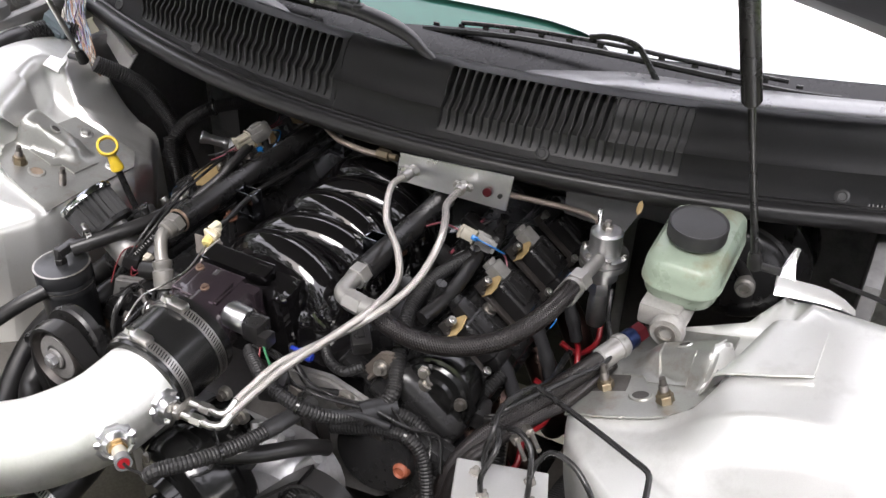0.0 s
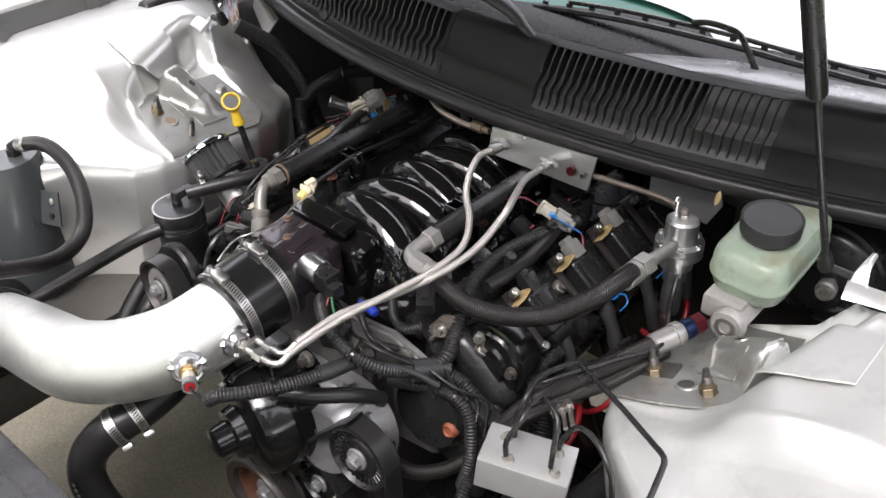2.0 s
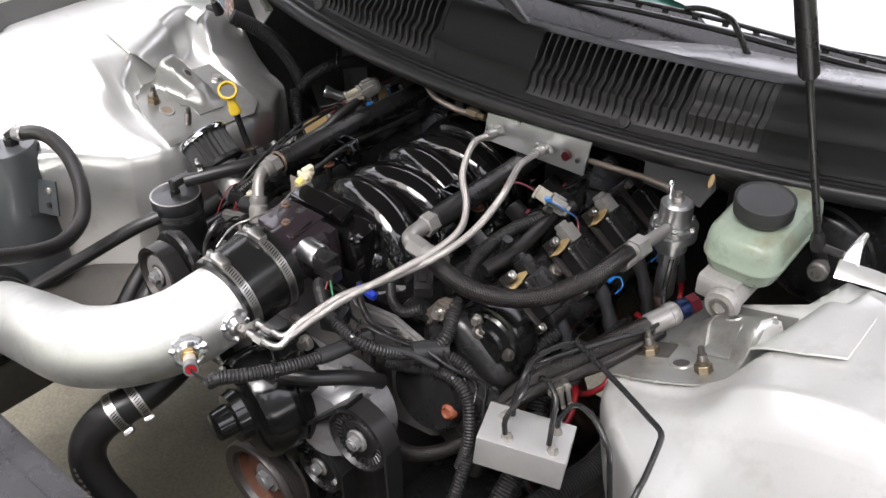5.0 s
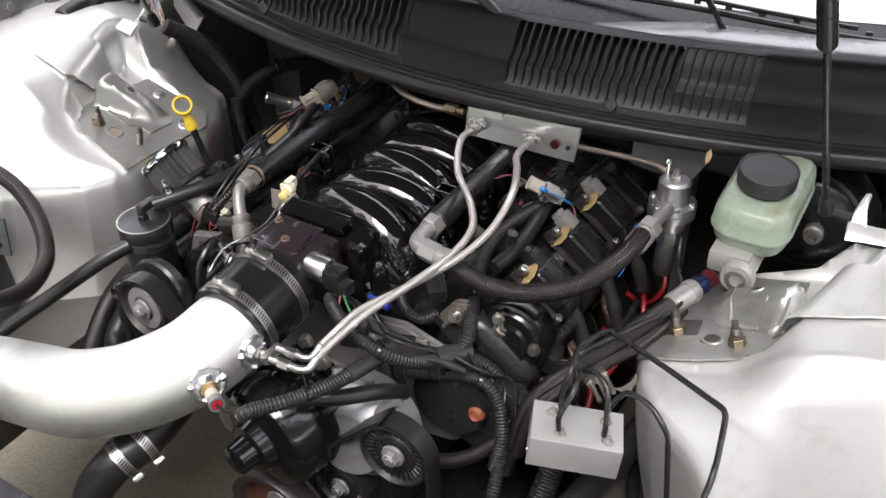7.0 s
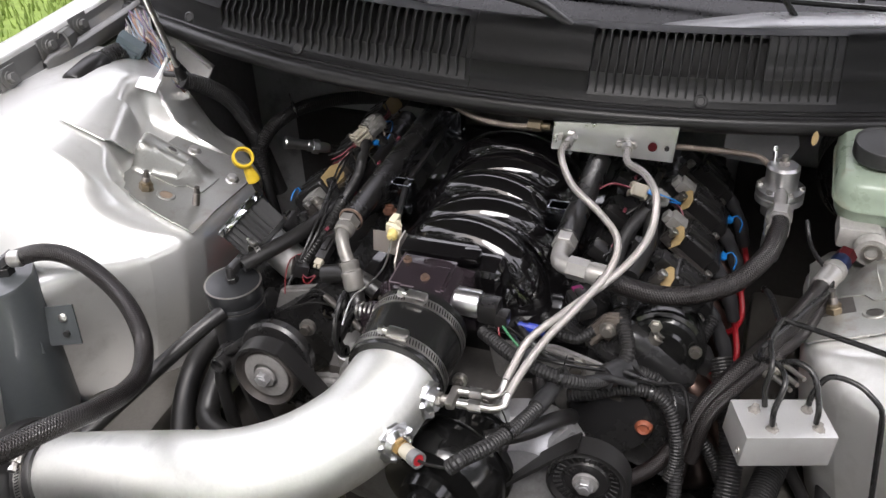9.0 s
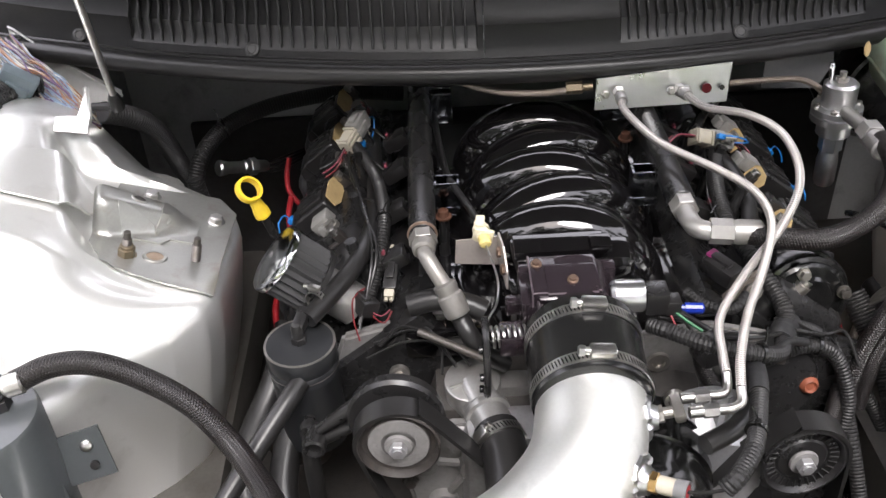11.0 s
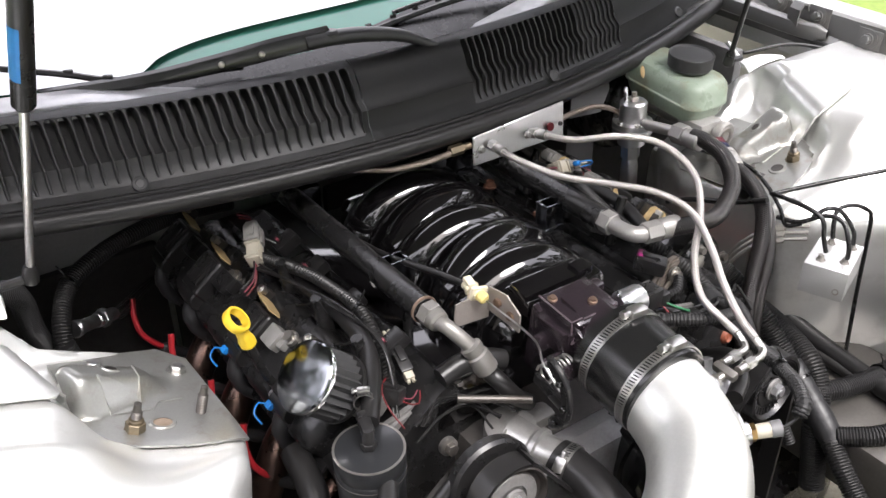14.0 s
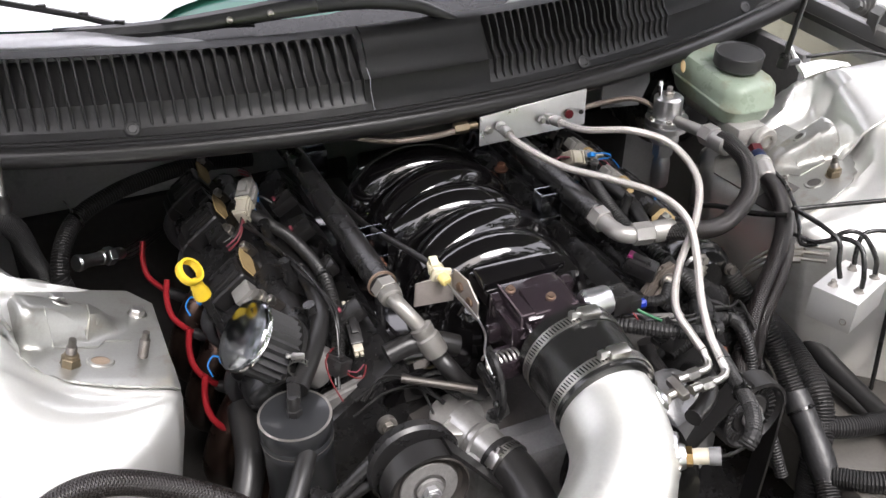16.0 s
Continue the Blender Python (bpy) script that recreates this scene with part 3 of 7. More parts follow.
def fender(s):
    bm = bmesh.new()
    prof = [(.79, .90), (.797, .935), (.80, .975), (.805, .990), (.815, .997), (.835, .999), (.85, .992), (.87, .96), (.90, .88), (.92, .70), (.92, .40), (.91, .22)]
    rows = []
    for y in np.linspace(-1.0, .75, 36):
        dz = -.045 * max(0, -y - .1) ** 1.4
        k = .035 * max(0, y - .2) - .06 * max(0, -.1 - y)
        rows.append([(s * (u + k), y, z + dz) for u, z in (prof if s < 0 else prof[::-1])])
    sheet(bm, rows, .0015)
    f = part("fender", bm, M_PAINT, None, "silver fender with its inner flange", 40, "fender", "fenders", "structure")
    # inner rail: bolts on pressed washers in recessed plates
    for y, z in ((.19, .981), (.272, .985), (.09, .969), (-.10, .955)):
        bm = bmesh.new()
        box(bm, (s * .789, y, z), (.003, .044, .034), .0012, (0, s * 8, 0))
        lathe(bm, (s * .788, y, z), (-s, 0, .25), [(0, .0165), (.003, .0165), (.0035, .0105), (.006, .010)], 18)
        hexnut(bm, (s * .785, y, z + .001), (s * .775, y, z + .004), .0078)
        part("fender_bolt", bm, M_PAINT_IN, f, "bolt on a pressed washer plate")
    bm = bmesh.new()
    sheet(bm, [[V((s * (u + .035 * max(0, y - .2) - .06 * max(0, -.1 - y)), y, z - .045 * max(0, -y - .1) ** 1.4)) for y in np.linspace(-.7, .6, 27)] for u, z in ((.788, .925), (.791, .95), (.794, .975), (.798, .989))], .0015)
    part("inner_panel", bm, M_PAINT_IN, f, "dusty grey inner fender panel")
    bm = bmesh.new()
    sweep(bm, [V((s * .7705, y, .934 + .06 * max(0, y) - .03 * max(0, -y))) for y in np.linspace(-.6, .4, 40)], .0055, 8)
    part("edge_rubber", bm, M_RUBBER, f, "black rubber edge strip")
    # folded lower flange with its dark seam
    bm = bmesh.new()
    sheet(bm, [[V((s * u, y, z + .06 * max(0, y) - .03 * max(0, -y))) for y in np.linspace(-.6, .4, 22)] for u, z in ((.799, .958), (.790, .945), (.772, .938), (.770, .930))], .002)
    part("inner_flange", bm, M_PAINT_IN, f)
    bm = bmesh.new()
    line = [V((s * .778, .160, .958)), V((s * .772, .20, .958)), V((s * .768, .30, .962)), V((s * .764, .42, .968)), V((s * .755, .55, .99))]
    pts = spline(line, .02)
    rows = []
    for i, p in enumerate(pts):
        w, h = (.011, .016) if i else (.004, .008)
        ring = [V((p.x + w * math.cos(q) * (1.15 if abs(math.cos(q)) < .9 else 1), p.y, p.z + h * math.sin(q))) for q in (2 * math.pi * (k + .5) / 12 for k in range(12))]
        rows.append(ring + ring[:1])
    sheet(bm, rows)
    bmesh.ops.remove_doubles(bm, verts=bm.verts[:], dist=1e-6)
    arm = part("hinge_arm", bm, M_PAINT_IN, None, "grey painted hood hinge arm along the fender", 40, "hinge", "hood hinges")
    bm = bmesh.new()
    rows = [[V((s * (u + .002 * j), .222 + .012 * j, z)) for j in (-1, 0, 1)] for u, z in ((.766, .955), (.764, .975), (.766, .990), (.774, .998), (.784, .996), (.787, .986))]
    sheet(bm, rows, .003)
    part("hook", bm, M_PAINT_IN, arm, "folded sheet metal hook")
    # pale bracket for the strut ball: a folded strip with an upright ear
    bm = bmesh.new()
    foot = [(.568, .150, .943), (.590, .153, .945), (.605, .156, .945), (.622, .158, .945), (.640, .156, .946), (.654, .150, .948)]
    lip = [(.566, .168, .957), (.584, .176, .9535), (.605, .178, .9535), (.622, .178, .953), (.640, .168, .953), (.654, .155, .952)]
    rows = [[V((s * a[0], a[1], a[2])).lerp(V((s * b[0], b[1], b[2])), q) + V((0, -.004 * math.sin(math.pi * q), 0)) for q in (0, .35, .7, 1)] for a, b in zip(foot, lip)]
    sheet(bm, rows if s < 0 else [r[::-1] for r in rows], .003)
    ear = [((.5665, .160, .950), (.586, .172, .9525)), ((.566, .169, .958), (.584, .177, .955)), ((.570, .185, .968), (.5795, .190, .966)), ((.5745, .198, .975), (.5775, .200, .9755)), ((.5765, .203, .978), (.5775, .203, .978))]
    rows = [[V((s * a[0], a[1], a[2])), V((s * (a[0] + b[0]) / 2, (a[1] + b[1]) / 2 + .003, (a[2] + b[2]) / 2)), V((s * b[0], b[1], b[2]))] for a, b in ear]
    sheet(bm, rows if s > 0 else [r[::-1] for r in rows], .003)
    part("strut_bracket", bm, M_PAINT, None, "pale silver pressed bracket for the gas strut", 50, "bracket", "strut brackets")


fender(-1)
fender(1)


def gas_strut(s, joint, ball):
    j, b = V(joint), V(ball)
    d = (j - b).normalized()
    t = thing("gas_strut", b, "black hood gas strut with a slim steel rod" if s > 0 else "black hood gas strut with a blue sticker and a chrome rod", "gas strut", "hood struts")
    bm = bmesh.new()
    rod(bm, b + d * .02, j + d * .02, .0042, None, 14)
    part("rod", bm, M_BLACK if s > 0 else M_STEEL, t)
    bm = bmesh.new()
    lathe(bm, j, d, [(0, .008), (.004, .0105), (.37, .0105), (.375, .006)], 20)
    body = part("cylinder", bm, M_BLACK, t)
    if s < 0:
        bm = bmesh.new()
        lathe(bm, j + d * .035, d, [(0, .01075), (.055, .01075)], 20)
        bmesh.ops.delete(bm, geom=[f for f in bm.faces if len(f.verts) > 4 or f.calc_center_median().x - (j + d * .06).x > -.0035], context="FACES")
        part("sticker", bm, M_BLUE, body, "bright blue sticker")
    bm = bmesh.new()
    lathe(bm, b - d * .006, d, [(0, .006), (.003, .009), (.02, .008), (.028, .005)], 14)
    rod(bm, b, b + V((-s * -.03, 0, 0)), .005, None, 10)
    part("ball_socket", bm, M_PLASTIC, t)


gas_strut(1, (.503, .108, 1.182), (.538, .170, .962))
gas_strut(-1, (-.512, .081, 1.185), (-.533, .175, .965))


def hood():
    """Raised hood, hinged behind the cowl, bowed at its rear edge."""
    bm = bmesh.new()
    ang = radians(44)
    rows = []
    for d in (0.0, .02, .3, .6, .9, 1.30):
        row = []
        for x in np.linspace(-.74, .74, 25):
            e = d + .20 * (1 - (x / .74) ** 2) * max(0, 1 - d / .6)
            row.append((x, .50 - e * math.cos(ang), 1.095 + e * math.sin(ang) + .02 * math.cos(x * 2)))
        rows.append(row)
    sheet(bm, rows, .012)
    h = part("hood", bm, M_PAINT_IN, None, "raised hood coloured dark grey, seen at its lower corners", 40, "hood", "", "structure")
    bm = bmesh.new()
    rows = []
    for d in (.10, .3, .6, .9, 1.25):
        row = []
        for x in np.linspace(-.66, .66, 25):
            e = d + .20 * (1 - (x / .74) ** 2) * max(0, 1 - d / .6)
            row.append((x, .50 - e * math.cos(ang) + .012, 1.095 + e * math.sin(ang) + .02 * math.cos(x * 2) - .030))
        rows.append(row)
    sheet(bm, rows, .006)
    part("liner", bm, M_RUBBER, h, "black hood liner")


hood()

# ---------------------------------------------------------------- cowl
COWL = [(.005, .964), (.012, .972), (.021, .985), (.028, .998), (.0292, 1.015), (.0415, 1.025), (.047, 1.040), (.0562, 1.0545), (.064, 1.064), (.078, 1.068), (.100, 1.060), (.118, 1.040), (.125, 1.022)]


def cowl_y(x):
    return .205 + .315 * x * x


def cowl_pt(x, off, z, lift=0.0):
    return V((x, cowl_y(x) + off - lift * .6, z + lift * .8))


def cowl():
    LOUV = ((-.545, -.093), (.083, .408))
    for x0, x1, label in ((-.80, -.0862, "matt black plastic cowl panel with a wide bank of louvre slots"), (-.0850, .80, "matt black plastic cowl panel with a narrow louvre bank")):
        bm = bmesh.new()
        xs = sorted(set(np.round(np.linspace(x0, x1, 61), 4)) | {l for lv in LOUV for l in lv if x0 < l < x1})
        g = [[bm.verts.new(cowl_pt(x, o, z)) for o, z in COWL] for x in xs]
        for i in range(len(xs) - 1):
            xm = (xs[i] + xs[i + 1]) / 2
            for k in range(len(COWL) - 1):
                if 2 <= k < 8 and any(a < xm < b for a, b in LOUV):
                    continue
                bm.faces.new((g[i][k], g[i + 1][k], g[i + 1][k + 1], g[i][k + 1]))
        bmesh.ops.solidify(bm, geom=bm.faces[:], thickness=-.003)
        c = part("cowl_panel", bm, M_COWL, None, label, 40, "cowl panel", "cowl panels", "structure")
        a, b = LOUV[0] if x1 < 0 else LOUV[1]
        # dark plenum behind the slots
        bm = bmesh.new()
        deep = lambda z: float(np.interp(z, [.985, .996, 1.012, 1.028, 1.040, 1.064], [.0012, .0050, .0075, .010, .017, .022]))
        sheet(bm, [[cowl_pt(x, o + deep(z), z - .4 * deep(z)) for x in np.linspace(a - .004, b + .004, 24)] for o, z in COWL[2:9]], .002)
        part("louvre_backing", bm, M_COWL, c)
        n = 31 if x1 < 0 else 27
        pitch = (b - a) / n
        base = [(.0205, .9845), (.0275, .996), (.0288, 1.006), (.0292, 1.015), (.034, 1.020), (.0415, 1.025), (.0448, 1.031), (.0470, 1.040), (.0512, 1.047), (.0562, 1.0545), (.064, 1.064)]
        zs = [z for _, z in base]
        heights = [.9885, .9895, .9910, .9930, .998, 1.006, 1.015, 1.020, 1.025, 1.031, 1.040, 1.047, 1.0545, 1.0585, 1.0610, 1.0625, 1.0635]
        prof = [(np.interp(z, zs, [o for o, _ in base]), z) for z in heights]
        for k in range(n + 1):
            xm = a + k * pitch
            w = pitch * .115
            r = (pitch - 2 * w) / 2
            l0 = xm - (0 if k == 0 else w)
            l1 = xm + (0 if k == n else w)
            bm = bmesh.new()
            rows = []
            for o, z in prof:
                # the slots end in half rounds
                sd = 1.064 - z
                e = r - math.sqrt(max(0.0, r * r - max(0.0, r - sd) ** 2))
                rows.append([cowl_pt(l0 - e, o + deep(z), z - .4 * deep(z)), cowl_pt(l0 - e, o + .0012, z), cowl_pt(l0 - e + .0008, o, z), cowl_pt(l1 + e - .0008, o, z), cowl_pt(l1 + e, o + .0012, z), cowl_pt(l1 + e, o + deep(z), z - .4 * deep(z))])
            sheet(bm, rows)
            part("slat", bm, M_COWL, c)
        if x1 > 0:
            bm = bmesh.new()
            sheet(bm, [[cowl_pt(x, o + min(.0042, deep(z)), z - .002) for x in np.linspace(b - 8 * pitch, b + .002, 20)] for o, z in prof], .001)
            part("closed_slots", bm, M_COWL, c, "blanked end of the louvre bank")
    # rubber hood seal
    bm = bmesh.new()
    line = [V((x, cowl_y(x) - .001, .9650 - .02 * max(0, abs(x) - .62))) for x in np.linspace(-.80, .80, 70)]
    sweep(bm, line, .0135, 16)
    seal = part("hood_seal", bm, M_RUBBER, None, "thick black rubber hood seal along the cowl edge", 50, "rubber seal")
    for o, z, r in ((.0100, .9765, .0036),):
        bm = bmesh.new()
        sweep(bm, [V((x, cowl_y(x) + o, z - .02 * max(0, abs(x) - .62))) for x in np.linspace(-.80, .80, 70)], r, 8)
        part("seal_lip", bm, M_RUBBER, seal)
    bm = bmesh.new()
    sheet(bm, [[V((x, cowl_y(x) + o, z)) for x in np.linspace(-.80, .80, 50)] for o, z in ((.002, .960), (.008, .958), (.03, .955), (.12, .956), (.34, .958))], .002)
    part("cowl_underside", bm, M_BLACK, None, "black steel panel under the cowl", 40, "panel", "", "structure")
    # push clips
    for x in (-.379, .236, -.62, .60):
        p = cowl_pt(x, .0185, .9865)
        bm = bmesh.new()
        lathe(bm, p, (0, -.75, .6), [(-.002, .0095), (.0006, .0095), (.0012, .0085), (.0012, .006), (.0004, .005), (.0004, 0)], 18)
        part("push_clip", bm, M_COWL, None, "round black plastic push clip on the cowl", 35, "clip", "push clips")


cowl()


def windscreen():
    bm = bmesh.new()
    rows = []
    for d in np.linspace(0, .75, 14):
        rows.append([(x, .315 + .31 * x * x + d * .88, 1.028 + d * .47) for x in np.linspace(-.74, .74, 31)])
    sheet(bm, rows, .005)
    glass = part("windscreen", bm, M_GREENGLASS, None, "green-tinted windscreen glass", 60, "windscreen", "", "structure")
    bm = bmesh.new()
    sheet(bm, [[(x, .310 + .31 * x * x + d * k * .88, 1.033 + d * k * .47) for x, k in ((x, np.interp(x, [-.32, -.1, .15], [.058, .055, .105])) for x in np.linspace(-.735, .735, 40))] for d in (0, .33, .66, 1)])
    part("frit_band", bm, M_BLACK, glass, "black ceramic band at the foot of the glass")
    # pale sheet over the glass, cut back in a long curve near its foot
    bm = bmesh.new()
    rows = []
    for x in np.linspace(-.735, .735, 90):
        e = max(0.0, 1 - abs((x + .03) / .28) ** 3.0)
        d0 = (.048 - .02 * (x + .03)) * e ** .5
        rows.append([(x, .312 + .31 * x * x + d * .88, 1.034 + d * .47) for d in np.linspace(d0 + np.interp(x, [-.34, -.28, .15], [.062, .062, .085]), .75, 12)])
    sheet(bm, rows, .001)
    part("windscreen_cover", bm, M_WHITE, None, "white cover sheet lying over the windscreen", 60, "cover sheet")


windscreen()

# ---------------------------------------------------------------- intake tract
EX = -.023   # engine centre line


def intake_pipe():
    t = thing("intake_pipe", (-.1, -.4, .80), "polished aluminium intake pipe with welded bungs", "intake pipe")
    R = .0515
    pts = [(-.019, -.222, .850), (-.023, -.252, .846), (-.034, -.298, .835), (-.058, -.333, .824), (-.097, -.362, .809), (-.157, -.382, .790), (-.235, -.380, .762), (-.320, -.372, .727), (-.400, -.366, .694), (-.440, -.364, .678)]
    bm = bmesh.new()
    sweep(bm, spline(pts, .008), R, 40)
    tube = part("tube", bm, M_PIPE, t)
    for at, d, r in (((.0235, -.264, .8465), (.88, -.15, .10), .021), ((.0060, -.324, .836), (.80, -.50, .16), .023)):
        bm = bmesh.new()
        a = V(at)
        lathe(bm, a, d, [(-.010, r * .84), (.001, r * .80), (.006, r * .58), (.012, r * .5)], 20)
        part("bung", bm, M_ALU, tube)
        bm = bmesh.new()
        u, w, ax = frame_of(d)
        line = []
        for k in range(25):
            q = 2 * math.pi * k / 24
            line.append(a + ax * (.001 + .0012 * math.sin(9 * q)) + (u * math.cos(q) + w * math.sin(q)) * (r * .82))
        sweep(bm, line, .0038, 7, False, lambda i, s: .0038 + .0018 * (i % 2))
        part("weld_bead", bm, M_ALU, tube)
    return t


intake_pipe()


def hose_clamp(c, axis, R, screw_dir, width=.012, name="hose_clamp", label="stainless worm-drive hose clamp"):
    """A slotted band with a screw housing."""
    t = thing(name, c, label, "hose clamp", "hose clamps")
    a = V(axis).normalized()
    bm = bmesh.new()
    lathe(bm, V(c) - a * width / 2, a, [(0, R), (0, R + .0012), (width, R + .0012), (width, R)], 48)
    bmesh.ops.delete(bm, geom=[f for f in bm.faces if len(f.verts) > 4], context="FACES")
    band = part("band", bm, M_STEEL, t)
    u = (V(screw_dir) - a * V(screw_dir).dot(a)).normalized()
    w = a.cross(u)
    bm = bmesh.new()
    n = int(2 * math.pi * R / .0035)
    for k in range(n):
        q = 2 * math.pi * k / n
        d = u * math.cos(q) + w * math.sin(q)
        p = V(c) + d * (R + .0013)
        e = d.cross(a)
        h = a + e * .25
        vs = [bm.verts.new(p + h * x * width * .5 + e * y * .0007) for x, y in ((-.62, -1), (.62, -1), (.62, 1), (-.62, 1))]
        bm.faces.new(vs)
    part("slot_row", bm, M_BLACK, band, "", 35, "", "", "stuff")
    p = V(c) + u * (R + .005)
    rot = Matrix((w, a, u)).transposed().to_4x4()
    bm = bmesh.new()
    kk = min(1.0, .45 + R / .09)
    box(bm, p, (.024 * kk, width * 1.15, .009 * kk), .003 * kk, rot)
    part("housing", bm, M_STEEL, t)
    bm = bmesh.new()
    rod(bm, p - w * .020 * kk, p + w * .012 * kk, .0035 * kk, None, 12)
    hexnut(bm, p - w * .022 * kk, p - w * .016 * kk, .0052 * kk)
    part("screw", bm, M_STEEL, t)


AX_TB = V((0.02, 1, .12))
bm = bmesh.new()
lathe(bm, (-.022, -.250, .852), AX_TB, [(0, .0515), (.001, .0550), (.004, .0558), (.02, .0556), (.04, .0558), (.075, .0560), (.088, .0555), (.089, .052)], 48)
part("coupler", bm, M_SILICONE, None, "black silicone coupler between pipe and throttle body", 40, "coupler")
hose_clamp((-.021, -.238, .8535), AX_TB, .0559, (.1, .1, 1))
hose_clamp((-.020, -.181, .8605), AX_TB, .0561, (.1, .1, 1))


def air_filter():
    t = thing("air_filter", (-.47, -.40, .62), "grey pleated cone air filter with black rubber base", "air filter")
    a = V((-.90, -.10, -.36)).normalized()
    b = V((-.425, -.366, .684))
    bm = bmesh.new()
    lathe(bm, b, a, [(0, .056), (.004, .058), (.028, .058), (.032, .074), (.04, .078), (.056, .078), (.06, .072)], 48)
    part("base", bm, M_RUBBER, t)
    bm = bmesh.new()
    u, w, ax = frame_of(a)
    n = 90
    r0 = [b + a * .058 + (u * math.cos(q) + w * math.sin(q)) * (.070 + (.005 if k % 2 else 0)) for k, q in ((k, 2 * math.pi * k / n) for k in range(n))]
    r1 = [p + a * .10 - (u * math.cos(q) + w * math.sin(q)) * .012 for p, q in zip(r0, (2 * math.pi * k / n for k in range(n)))]
    v0, v1 = [bm.verts.new(p) for p in r0], [bm.verts.new(p) for p in r1]
    for k in range(n):
        bm.faces.new((v0[k], v0[(k + 1) % n], v1[(k + 1) % n], v1[k]))
    part("pleats", bm, M_FILTERG, t, "", 5)
    bm = bmesh.new()
    lathe(bm, b + a * .155, a, [(0, .058), (.003, .062), (.012, .060), (.015, .04), (.015, 0)], 40)
    part("end_cap", bm, M_RUBBER, t)
    hose_clamp(b + a * .014, a, .0585, (0, -.3, 1))


air_filter()


def throttle_body():
    t = thing("throttle_assembly", (EX, -.13, .80), "plum anodised throttle body with a cable quadrant", "throttle body")
    bm = bmesh.new()
    lathe(bm, (-.021, -.168, .860), AX_TB, [(0, .047), (.012, .047), (.014, .041), (.075, .041)], 40)
    part("bore", bm, M_TB, t)
    for name, c, size, bev, rot in (("housing", (-.032, -.118, .888), (.068, .056, .030), .002, (4, 0, 0)), ("step", (-.026, -.128, .896), (.050, .040, .018), .002, (10, 0, 0)), ("lower_housing", (-.034, -.122, .872), (.074, .050, .030), .004, (4, 0, 0)),
                                    ("flange", (-.026, -.092, .850), (.100, .016, .092), .005, (6, 0, 0)),
                                    ("lug", (-.030, -.140, .893), (.06, .018, .016), .003, (25, 0, 0)), ("lug", (-.070, -.120, .872), (.012, .050, .030), .003, (0, 0, 0)),
                                    ("lug", (.006, -.118, .874), (.012, .056, .030), .003, (0, 0, 0)), ("stop_boss", (-.085, -.150, .848), (.030, .030, .024), .005, (0, 0, 0)),
                                    ("stop_arm", (-.080, -.115, .862), (.020, .012, .020), .003, (0, 0, 0))):
        bm = bmesh.new()
        box(bm, c, size, bev, rot)
        part(name, bm, M_TB, t)
    for x in (-.060, -.046, -.014, .004):
        bm = bmesh.new()
        box(bm, (x, -.146, .876), (.004, .020, .030), .001, (28, 0, 0))
        part("rib", bm, M_TB, t)
    # raised triangle, and pale rods that paint highlights along the casting's edges
    tri = [V((-.066, -.147, .872)), V((-.049, -.150, .878)), V((-.051, -.147, .898))]
    for k in range(3):
        bm = bmesh.new()
        rod(bm, tri[k], tri[(k + 1) % 3], .0012, None, 6)
        part("raised_rib", bm, M_TBEDGE, t)
    for a, b in (((-.0655, -.1455, .9005), (.0015, -.1455, .9005)), ((-.0655, -.1455, .9005), (-.0655, -.0905, .9045)), ((-.0505, -.1480, .9008), (-.0015, -.1480, .9008)), ((-.0655, -.1465, .874), (-.0655, -.1458, .899))):
        bm = bmesh.new()
        rod(bm, a, b, .0010, None, 6)
        part("bright_edge", bm, M_TBEDGE, t, "pale rod painting the highlight on a casting edge")
    bm = bmesh.new()
    box(bm, (-.030, -.066, .898), (.095, .030, .012), .003, (6, 0, 0))
    box(bm, (.012, -.072, .902), (.022, .020, .012), .002, (6, 0, 0))
    part("adapter", bm, M_GLOSS, t, "gloss black adapter plate")
    for x, y, z in ((-.025, -.133, .904), (-.058, -.104, .903)):
        bm = bmesh.new()
        lathe(bm, (x, y, z), (0, -.15, 1), [(0, .0056), (.003, .0056), (.0035, .0040), (.006, .0037), (.006, 0)], 14)
        part("bolt", bm, M_BRONZE, t)
    # sensor on the side
    bm = bmesh.new()
    lathe(bm, (.012, -.138, .886), (1, -.06, .02), [(0, .013), (.004, .0165), (.03, .0165), (.033, .0150), (.033, 0)], 24)
    part("idle_valve", bm, M_ALU, t, "bright aluminium idle valve")
    bm = bmesh.new()
    box(bm, (.056, -.142, .884), (.024, .026, .026), .004)
    box(bm, (.072, -.146, .878), (.016, .018, .018), .003)
    part("valve_plug", bm, M_PLASTIC, t)
    # throttle quadrant: a curved lever with pins, on a spring
    bm = bmesh.new()
    q0 = V((-.112, -.166, .845))
    outer, inner = [], []
    for k in range(15):
        q = radians(-75 + 165 * k / 14)
        d = V((0, -math.cos(q), math.sin(q) * 1.2))
        outer.append(q0 + d * .037)
        inner.append(q0 + d * (.026 if k not in (0, 14) else .030))
    plate(bm, outer + inner[::-1], (-1, 0, 0), .005)
    sweep(bm, [p + V((-.0025, 0, 0)) for p in outer], .0036, 8)
    box(bm, q0 + V((-.002, -.004, .0)), (.006, .050, .014), .003, (12, 0, 0))
    lever = part("cable_quadrant", bm, M_BLACK, t)
    for k in (2, 6, 10):
        bm = bmesh.new()
        p = (outer[k] + inner[k]) / 2
        lathe(bm, p, (-1, 0, 0), [(0, .004), (.009, .004), (.010, .003), (.010, 0)], 12)
        part("pin", bm, M_SILICONE, lever)
    bm = bmesh.new()
    line = []
